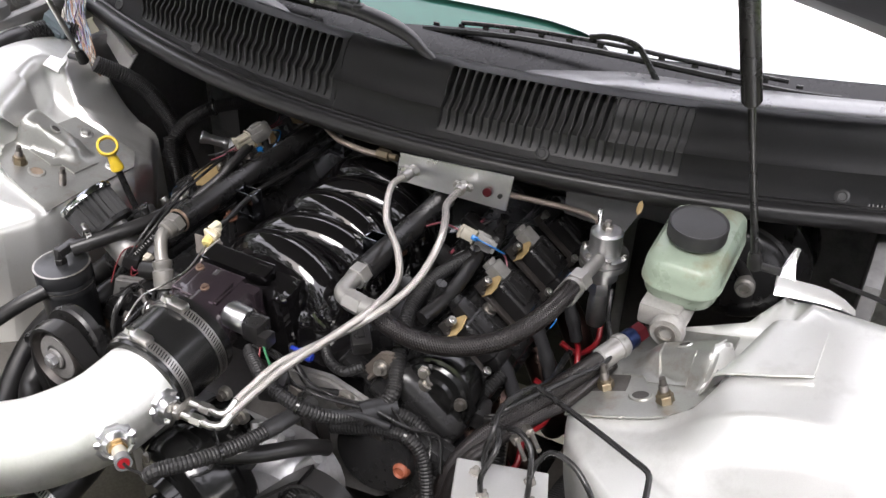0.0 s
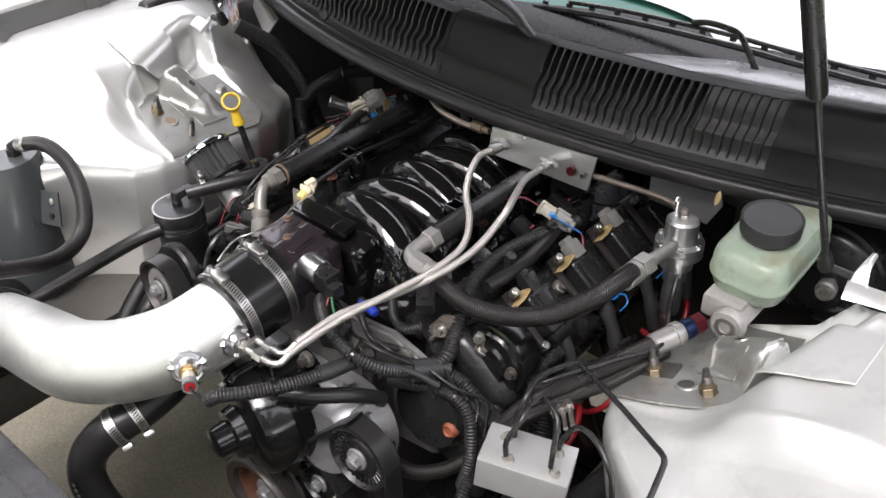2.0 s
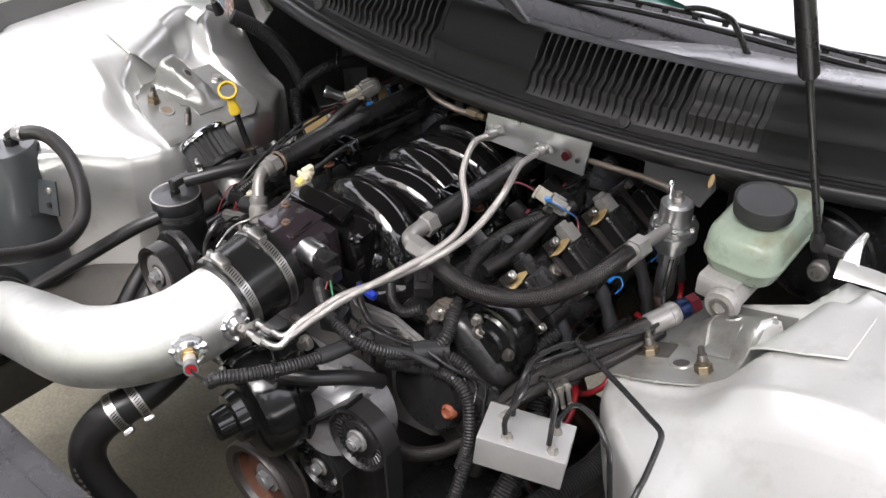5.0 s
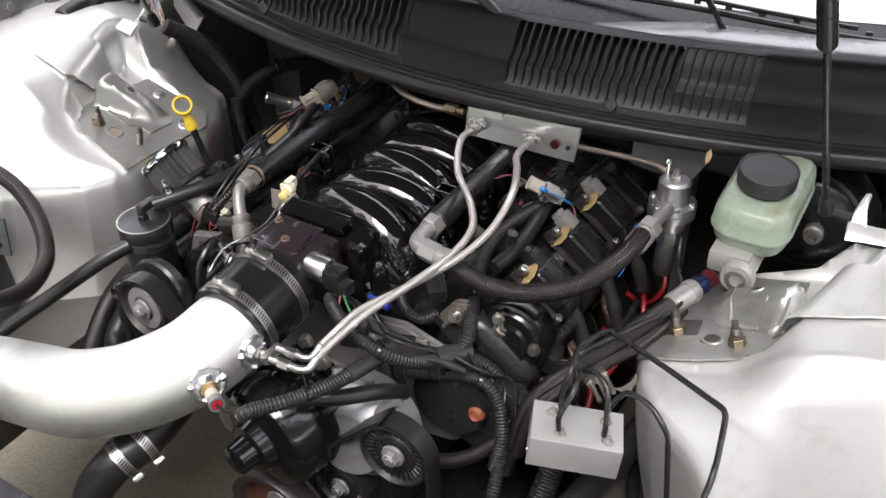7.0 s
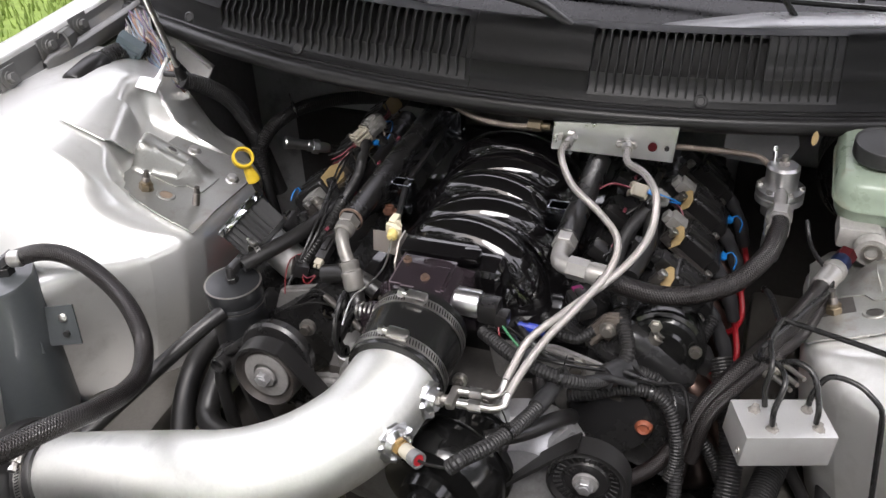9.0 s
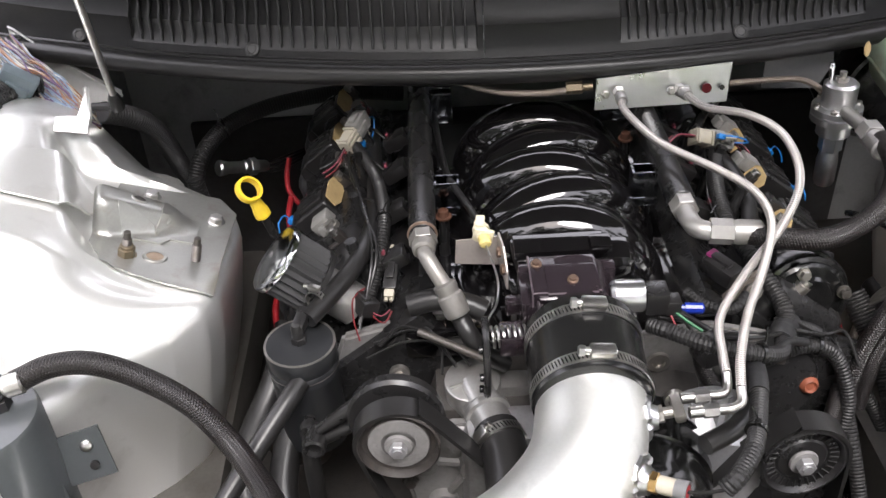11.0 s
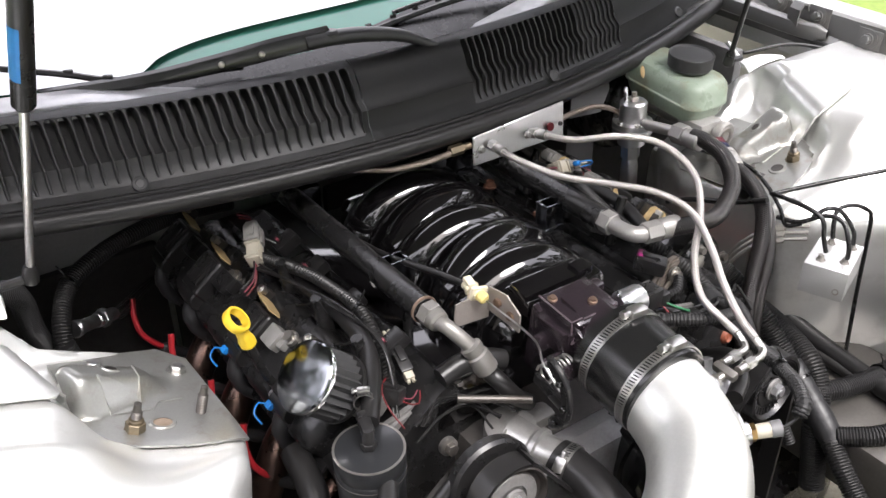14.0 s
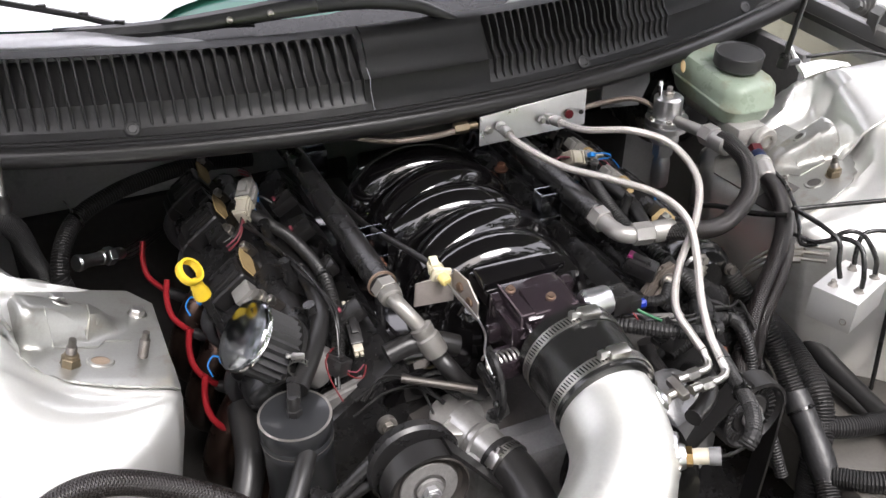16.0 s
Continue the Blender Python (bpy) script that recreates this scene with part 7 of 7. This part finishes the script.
def chrome_probe():
    t = thing("oxygen_sensor", (-.44, .37, .74), "bright steel oxygen sensor hanging on its leads", "sensor")
    a, b = V((-.478, .353, .763)), V((-.412, .400, .735))
    d = (b - a).normalized()
    bm = bmesh.new()
    lathe(bm, a, d, [(0, .0105), (.003, .0122), (.012, .0105), (.016, .0092), (.042, .0090), (.044, .0105), (.050, .0105)], 20)
    part("shell", bm, M_MACH, t)
    bm = bmesh.new()
    hexnut(bm, a + d * .052, a + d * .064, .0135)
    lathe(bm, a + d * .064, d, [(0, .010), (.016, .009), (.020, .007)], 16)
    part("hex", bm, M_MACH, t)
    for k in range(4):
        o = V((0, .002 * (k - 1.5), .003 * (k - 1.5)))
        hose("lead", [a + d * .072 + o * .6, a + d * .10 + o * 1.5, (-.345, .455, .722 + .004 * k), (-.30, .46, .735)], .0020, M_RUBBER, "", t, segs=6)


chrome_probe()


def wire_bundle():
    """Open multicoloured harness behind the tower."""
    t = thing("wiring_harness", (-.66, .27, .92), "opened wiring harness with many coloured wires", "wiring harness")
    cols = [(.30, .16, .09), (.42, .34, .27), (.20, .28, .38), (.05, .22, .09), (.50, .48, .42), (.06, .12, .30), (.34, .28, .10), (.22, .21, .2), (.46, .26, .25), (.12, .07, .15), (.02, .02, .02), (.36, .22, .2)]
    mats = [mat("wire_colour", c, .38, 0, .15, 200) for c in cols]
    rng = random.Random(7)
    axis = [V((-.722, .335, .974)), V((-.690, .303, .960)), V((-.664, .284, .956)), V((-.640, .268, .942)), V((-.618, .252, .927)), V((-.608, .248, .914)), V((-.60, .262, .900))]
    for k in range(84):
        q, r = rng.uniform(0, 6.28), .021 * math.sqrt(rng.random())
        pts = []
        for i, c in enumerate(axis):
            g = r * (1.15 - .10 * i)
            d = V((math.cos(q), math.sin(q) * .7, math.sin(q) * .7)) * g
            q += rng.uniform(-.55, .55)
            pts.append(c + d + V((rng.uniform(-.004, .004), rng.uniform(-.004, .004), rng.uniform(-.004, .004))))
        hose("wire", pts, .00115, mats[(k * 7 + k // 5) % len(mats)], "", t, segs=5)
    # open trough of the harness with a ridged edge
    bm = bmesh.new()
    rows = [[(-.73, .375, .925), (-.650, .330, .912), (-.585, .300, .880)], [(-.73, .385, .985), (-.650, .342, .948), (-.580, .328, .908)], [(-.725, .372, .992), (-.645, .328, .955), (-.576, .314, .914)], [(-.715, .366, .989), (-.638, .322, .951), (-.572, .308, .910)]]
    sheet(bm, rows, .003)
    part("trough", bm, M_PAINT, t, "pale metal wiring trough")
    bm = bmesh.new()
    rot = (22, 38, 12)
    box(bm, (-.690, .258, .954), (.046, .016, .070), .004, rot)
    box(bm, (-.687, .249, .952), (.030, .006, .034), .002, rot)
    for k in (-1, 0, 1):
        box(bm, (-.690 + .012 * k, .248, .932 - .004 * k), (.007, .006, .010), .001, rot)
    part("wire_plug", bm, mat("bluegrey_plastic", (.13, .165, .185), .45, 0, .1, 200), t, "blue-grey plug housing")
    bm = bmesh.new()
    lathe(bm, (-.703, .128, .948), (-.02, 1, .08), [(0, .012), (.0, .019), (.004, .0225), (.05, .0235), (.075, .0215), (.08, .018)], 22)
    part("fender_grommet", bm, M_RUBBER, None, "thick black rubber grommet tube at the fender", 40, "grommet")
    hose("fender_loom", [(-.704, .20, .956), (-.700, .235, .958), (-.688, .262, .955), (-.665, .28, .945)], .0165, M_PLASTIC, "corrugated loom leaving the fender grommet", None, "hose", 14, .14, .005)


wire_bundle()


# ---------------------------------------------------------------- wipers, leaf, small things
def wipers():
    t = thing("windscreen_wiper", (-.09, .31, 1.06), "black passenger wiper arm folded along the cowl", "wiper")
    bm = bmesh.new()
    pts = spline([(.050, .276, 1.062), (.030, .282, 1.070), (.0, .291, 1.082), (-.045, .301, 1.090), (-.090, .310, 1.092), (-.125, .318, 1.090)], .006)
    n = len(pts) - 1
    sweep(bm, pts, .01, 14, True, lambda i, q: .004 + .0095 * math.sin(math.pi * .5 * min(1, .15 + i / n * 1.3)))
    for v in bm.verts:
        i = min(range(len(pts)), key=lambda k: (pts[k] - v.co).length)
        v.co.z = pts[i].z + (v.co.z - pts[i].z) * .75
    part("arm_head", bm, M_COWL, t)
    bm = bmesh.new()
    rows = []
    for k, p in enumerate(spline([(-.095, .310, 1.096), (-.16, .324, 1.090), (-.24, .342, 1.080), (-.33, .368, 1.070), (-.44, .405, 1.066)], .015)):
        w = .012 * min(1, 1.15 - k * .03)
        rows.append([p + V((0, -.006, -w)), p + V((0, -.007, -w * .3)), p + V((0, -.002, w * .75)), p + V((0, .004, w)), p + V((0, .008, w * .6))])
    sheet(bm, rows, .002)
    arm = part("arm", bm, M_SILICONE, t)
    for p in ((-.185, .3225, 1.086), (-.235, .334, 1.080)):
        bm = bmesh.new()
        lathe(bm, p, (0, -1, .3), [(0, .0045), (.002, .004), (.003, .0025), (.003, 0)], 12)
        part("rivet", bm, M_FIT, arm)
    bm = bmesh.new()
    lathe(bm, (-.092, .309, 1.09), (0, 0, 1), [(0, .012), (.010, .011), (.013, .007), (.013, 0)], 16)
    part("pivot_cap", bm, M_COWL, t)
    # driver's wiper
    t = thing("windscreen_wiper", (.45, .36, 1.06), "black driver's wiper arm with a jointed blade", "wiper")
    bm = bmesh.new()
    arm = spline([(.66, .475, 1.052), (.604, .45, 1.060), (.50, .422, 1.056), (.42, .395, 1.056), (.352, .375, 1.060)], .015)
    rows = []
    for p in arm:
        rows.append([p + V((0, -.010, -.006)), p + V((0, -.008, .003)), p + V((0, 0, .0055)), p + V((0, .008, .003)), p + V((0, .010, -.006))])
    sheet(bm, rows, .002)
    part("arm", bm, M_SILICONE, t)
    bm = bmesh.new()
    sweep(bm, spline([(.354, .375, 1.060), (.340, .366, 1.066), (.318, .370, 1.092), (.300, .374, 1.106), (.262, .376, 1.108), (.236, .376, 1.102)], .006), .0042, 8)
    part("hook", bm, M_BLACK, t)
    bl = spline([(-.02, .372, 1.072), (.08, .374, 1.084), (.156, .377, 1.090), (.28, .383, 1.093), (.367, .400, 1.086), (.494, .425, 1.078), (.56, .445, 1.076)], .01)
    bm = bmesh.new()
    sweep(bm, [p + V((0, -.002, -.010)) for p in bl], .0042, 6)
    blade = part("blade", bm, M_RUBBER, t)
    bm = bmesh.new()
    sweep(bm, [p + V((0, 0, .003)) for p in bl[6:-6]], .0032, 6)
    part("spine", bm, M_BLACK, blade)
    for k in range(2, len(bl) - 3, 4):
        bm = bmesh.new()
        d = (bl[k + 1] - bl[k - 1])
        box(bm, bl[k] + V((0, 0, -.002)), (.009, .004, .005), .001, (0, 0, math.degrees(math.atan2(d.y, d.x))))
        part("blade_claw", bm, M_BLACK, blade)
    # passenger blade
    t = thing("windscreen_wiper", (-.45, .42, 1.06), "black jointed wiper blade on the glass", "wiper")
    bl = spline([(-.20, .352, 1.064), (-.34, .376, 1.071), (-.411, .415, 1.083), (-.536, .435, 1.118), (-.62, .455, 1.14)], .01)
    bm = bmesh.new()
    sweep(bm, bl, .0042, 6)
    part("rubber", bm, M_RUBBER, t)
    for k in range(6, len(bl) - 3, 5):
        bm = bmesh.new()
        d = (bl[k + 1] - bl[k - 1])
        box(bm, bl[k] + V((0, 0, .004)), (.012, .005, .005), .001, (0, 0, math.degrees(math.atan2(d.y, d.x))))
        part("blade_claw", bm, M_BLACK, t)
    # grey trim at the foot of the glass, sunk below the cowl near the middle
    bm = bmesh.new()
    rows = []
    lift = lambda x: .045 * (1 - min(1, max(0, abs(x + .05) - .13) / .22) ** .7)
    for o, z in ((-.046, 1.052), (-.043, 1.064), (-.036, 1.0685), (-.015, 1.0695), (.006, 1.0700), (.014, 1.064)):
        rows.append([V((x, .334 + .31 * x * x + o, z - lift(x))) for x in np.linspace(-.78, .78, 80)])
    sheet(bm, rows, .003)
    part("glass_trim", bm, mat("satin_grey_moulding", (.34, .34, .345), .30, .3, .15, 200, .05, 500, 0, (.22, .22, .22), .5, 12), None, "satin grey moulding along the foot of the windscreen", 50, "trim", "", "structure")


wipers()


M_FLAP = mat("grey_panel_paint", (.13, .13, .132), .5, 0, .15, 200, .05, 400)


def leaf():
    bm = bmesh.new()
    c, n = V((.385, .207, .969)), V((-.2, -.9, .3)).normalized()
    u, w, a = frame_of(n)
    rows = []
    for k in range(7):
        q = -1 + 2 * k / 6
        hw = .0040 * math.sqrt(max(0.02, 1 - q * q))
        rows.append([c + w * q * .0095 + u * hw * j + a * (.001 - .0015 * abs(j)) for j in (-1, 0, 1)])
    sheet(bm, rows, .0005)
    part("leaf", bm, M_TAN, None, "small dry tan leaf caught at the hood seal", 60, "leaf")
    bm = bmesh.new()
    plate(bm, [(.275, .246, .905), (.355, .262, .890), (.372, .264, .925), (.365, .262, .955), (.275, .246, .955)], (0, -.9, .3), .003)
    part("seal_flap", bm, M_FLAP, None, "grey sheet metal flap below the cowl", 35, "panel")


leaf()

# cables low on the driver's side and small leads
for x, y in ((-.388, .408), (-.374, .296), (-.368, .175), (-.369, .077)):
    hose("plug_wire", [(x + .006, y + .012, .735), (x, y, .712), (x + .002, y - .014, .690), (x + .016, y - .023, .672), (x + .030, y - .028, .660)], .0042, M_RED, "red spark plug wire low beside the header", group="plug wires")
    bm = bmesh.new()
    lathe(bm, (x + .024, y - .026, .664), (.9, -.15, -.65), [(0, .006), (.003, .0078), (.022, .0085), (.036, .0075), (.038, 0)], 16)
    part("plug_boot", bm, M_GREYBOOT, None, "grey rubber spark plug boot", 40, "plug boot", "plug boots")
hose("battery_cable", [(.47, -.278, .610), (.452, -.258, .618), (.475, -.244, .622), (.56, -.25, .612)], .0050, M_RED, "red battery cable on the ledge", group="cables")
hose("sensor_lead", [(.070, -.150, .876), (.085, -.162, .868), (.098, -.170, .862)], .0016, M_WGRN, "thin green lead at the throttle plug", group="leads")
hose("hood_release_cable", [(.62, .205, .948), (.70, .165, .958), (.765, .08, .945), (.782, -.05, .938), (.782, -.3, .925)], .0030, M_RUBBER, "thin black cable along the fender", group="cables")
hose("clutch_line", [(.355, .10, .80), (.362, .06, .82), (.37, .0, .84), (.372, -.06, .87)], .0040, M_BLACK, "black hard line beside the regulator", group="cables")


def small_plugs():
    for p, rot, size, label in (((-.240, -.050, .820), (0, 20, 30), (.022, .03, .02), "black sensor plug on the head"),
                                ((.146, -.062, .852), (10, 0, 40), (.024, .04, .020), "black sensor plug with a magenta clip"),
                                ((.105, -.178, .845), (0, 0, 20), (.03, .03, .022), "square black plastic harness plug"),
                                ((.205, .06, .850), (0, 30, 10), (.03, .02, .02), "black injector harness plug"),
                                ((.29, -.03, .775), (0, 30, 20), (.03, .035, .025), "black harness plug by the cover")):
        bm = bmesh.new()
        box(bm, p, size, .004, rot)
        box(bm, V(p) + V((0, 0, size[2] * .55)), (size[0] * .4, size[1] * .6, .005), .0015, rot)
        t = part("wiring_plug", bm, M_PLASTIC, None, label, 35, "connector", "wiring plugs")
        if "magenta" in label:
            bm = bmesh.new()
            box(bm, V(p) + V((-.008, .012, .008)), (.014, .008, .014), .002, rot)
            part("lock_clip", bm, mat("magenta_plastic", (.32, .03, .16), .4, 0, .1, 200), t, "magenta lock clip")
    bm = bmesh.new()
    lathe(bm, (.083, -.115, .846), (1, -.1, 0), [(0, .004), (.012, .004), (.012, .006), (.03, .006), (.032, .004)], 10)
    part("blue_cap", bm, mat("deep_blue_plastic", (.01, .03, .30), .3, 0, .1, 200), None, "small deep blue vacuum cap", 35, "cap")


small_plugs()

# ---------------------------------------------------------------- loose wires, ties and small pieces
def loose_wires():
    rng = random.Random(21)
    runs = [([(.062, -.150, .860), (.085, -.150, .850), (.110, -.150, .838), (.150, -.150, .828), (.190, -.125, .812)], .006, 3),
            ([(-.235, -.07, .80), (-.232, -.02, .855), (-.24, .05, .868), (-.255, .13, .862), (-.265, .21, .855)], .010, 2),
            ([(.208, -.118, .812), (.235, -.112, .800), (.265, -.112, .780), (.285, -.125, .75)], .006, 3),
            ([(-.14, -.12, .79), (-.16, -.09, .80), (-.19, -.08, .80), (-.225, -.085, .79)], .012, 5),
            ([(.150, .02, .858), (.165, .06, .862), (.175, .13, .864), (.18, .22, .862)], .006, 2)]
    cols = [M_RUBBER, M_PLASTIC, M_RUBBER]
    k = 0
    for pts, sp, n in runs:
        for _ in range(n):
            off = V((rng.uniform(-sp, sp), rng.uniform(-sp, sp), rng.uniform(-.3 * sp, sp)))
            line = [V(p) + off + V((rng.uniform(-.010, .010), rng.uniform(-.010, .010), rng.uniform(-.004, .008))) for p in pts]
            m = cols[k % len(cols)]
            hose("engine_wire", line, rng.uniform(.0012, .0023), m, "thin black wire loose over the engine", None, "wire", 6, group="engine wires")
            k += 1


loose_wires()
for pts, m, label in (([(.068, -.150, .874), (.075, -.165, .862), (.085, -.178, .858)], M_WRED, "thin red wire at the throttle plug"),):
    hose("engine_wire", pts, .0011, m, label, None, "wire", 6, group="engine wires")


hose("corrugated_loom", [(-.262, .24, .858), (-.238, .17, .866), (-.224, .119, .866), (-.217, .045, .864), (-.2255, -.015, .842), (-.236, -.046, .824)], .0078, M_RUBBER, "black corrugated loom along the valve cover", None, "wire loom", 14, .14, .0042)
for pts, m, label in (([(-.230, -.036, .830), (-.240, -.040, .834), (-.252, -.052, .830), (-.252, -.070, .815), (-.246, -.088, .800)], M_WRED, "thin red wire looped out of the loom"),
                      ([(-.236, -.046, .824), (-.234, -.058, .818), (-.222, -.066, .815), (-.212, -.062, .820)], M_WPNK, "thin pink wire from the loom to a plug"),
                      ([(-.236, -.048, .822), (-.230, -.064, .812), (-.218, -.074, .812), (-.210, -.064, .820)], M_WRED, "thin red wire from the loom to a plug")):
    hose("engine_wire", pts, .0009, m, label, None, "wire", 6, group="engine wires")


def inline_plug(p, q):
    """A slim black plug with pale ends."""
    p, q = V(p), V(q)
    d = (q - p).normalized()
    t = thing("inline_plug", p, "slim black inline plug with pale ends", "connector")
    u, w, a = frame_of(d)
    rot = Matrix((u, w, a)).transposed().to_4x4()
    bm = bmesh.new()
    box(bm, (p + q) / 2, (.015, .013, (q - p).length * .72), .002, rot)
    box(bm, (p + q) / 2 + w * .008, (.008, .004, (q - p).length * .35), .001, rot)
    part("shell", bm, M_PLASTIC, t)
    for c, s in ((p, 1), (q, -1)):
        bm = bmesh.new()
        box(bm, c + d * s * .005, (.011, .009, .010), .0015, rot)
        for o in (-.003, .003):
            rod(bm, c + u * o - d * s * .004, c + u * o + d * s * .004, .0022, None, 10)
        part("end_seal", bm, M_CREAM, t, "pale end seal")


inline_plug((-.205, .010, .850), (-.213, -.050, .827))


def zip_tie(p, axis, r):
    """A cable tie round a loom with its cut tail."""
    a = V(axis).normalized()
    u, w, a = frame_of(a)
    t = thing("cable_tie", p, "black nylon cable tie round a loom", "cable tie", "cable ties")
    bm = bmesh.new()
    lathe(bm, V(p) - a * .0018, a, [(0, r), (0, r + .0012), (.0036, r + .0012), (.0036, r)], 18)
    part("strap", bm, M_SILICONE, t)
    bm = bmesh.new()
    box(bm, V(p) + w * (r + .002), (.005, .005, .004), .0008)
    part("head", bm, M_SILICONE, t)
    hose("tail", [V(p) + w * (r + .002), V(p) + w * (r + .010) + u * .003, V(p) + w * (r + .018) + u * .008], .0009, M_SILICONE, "", t, segs=5)


for p, ax, r in (((.150, -.192, .848), (1, .2, -.3), .0092), ((.192, -.047, .841), (-.3, 1, .4), .0105), ((.118, -.286, .846), (.5, 1, 0), .0092),
                 ((.244, -.118, .784), (1, 0, -.2), .0092), ((-.465, .385, .812), (.8, .5, .2), .0135), ((-.2175, .05, .864), (-.1, -1, 0), .0085),
                 ((.345, -.185, .648), (0, -1, -.7), .0180), ((.48, -.230, .622), (1, 0, 0), .0160)):
    zip_tie(p, ax, r)


def head_details():
    """Small cast bosses, bolts and clips on the front of the heads and the valley."""
    for x, y, z, r in ((-.205, -.112, .770, .0075), (.155, -.112, .795, .008), (.205, -.112, .765, .0075), (-.16, -.112, .72, .008), (.07, -.20, .80, .007), (.03, -.18, .80, .006)):
        t = thing("engine_bolt", (x, y, z), "grimy flanged bolt on the engine front", "bolt", "engine bolts")
        bm = bmesh.new()
        lathe(bm, (x, y, z), (0, -1, .1), [(-.004, r * 1.5), (.002, r * 1.5), (.003, r * 1.2)], 16)
        part("flange", bm, M_FIT, t)
        bm = bmesh.new()
        hexnut(bm, (x, y - .002, z), (x, y - .010, z + .001), r)
        part("hex_head", bm, M_STUD, t)
    # short hose and metal clip beside the rail fitting
    hose("metal_pipe", [(-0.181, -0.095, 0.815), (-0.111, -0.140, 0.811)], .0046, M_STUD, "dull steel coolant pipe under the throttle body", None, "pipe")
    hose("vacuum_hose", [(.08, -.11, .846), (.10, -.13, .84), (.13, -.14, .825), (.15, -.12, .81)], .0045, M_RUBBER, "thin black vacuum hose at the throttle body", None, "hose")


head_details()
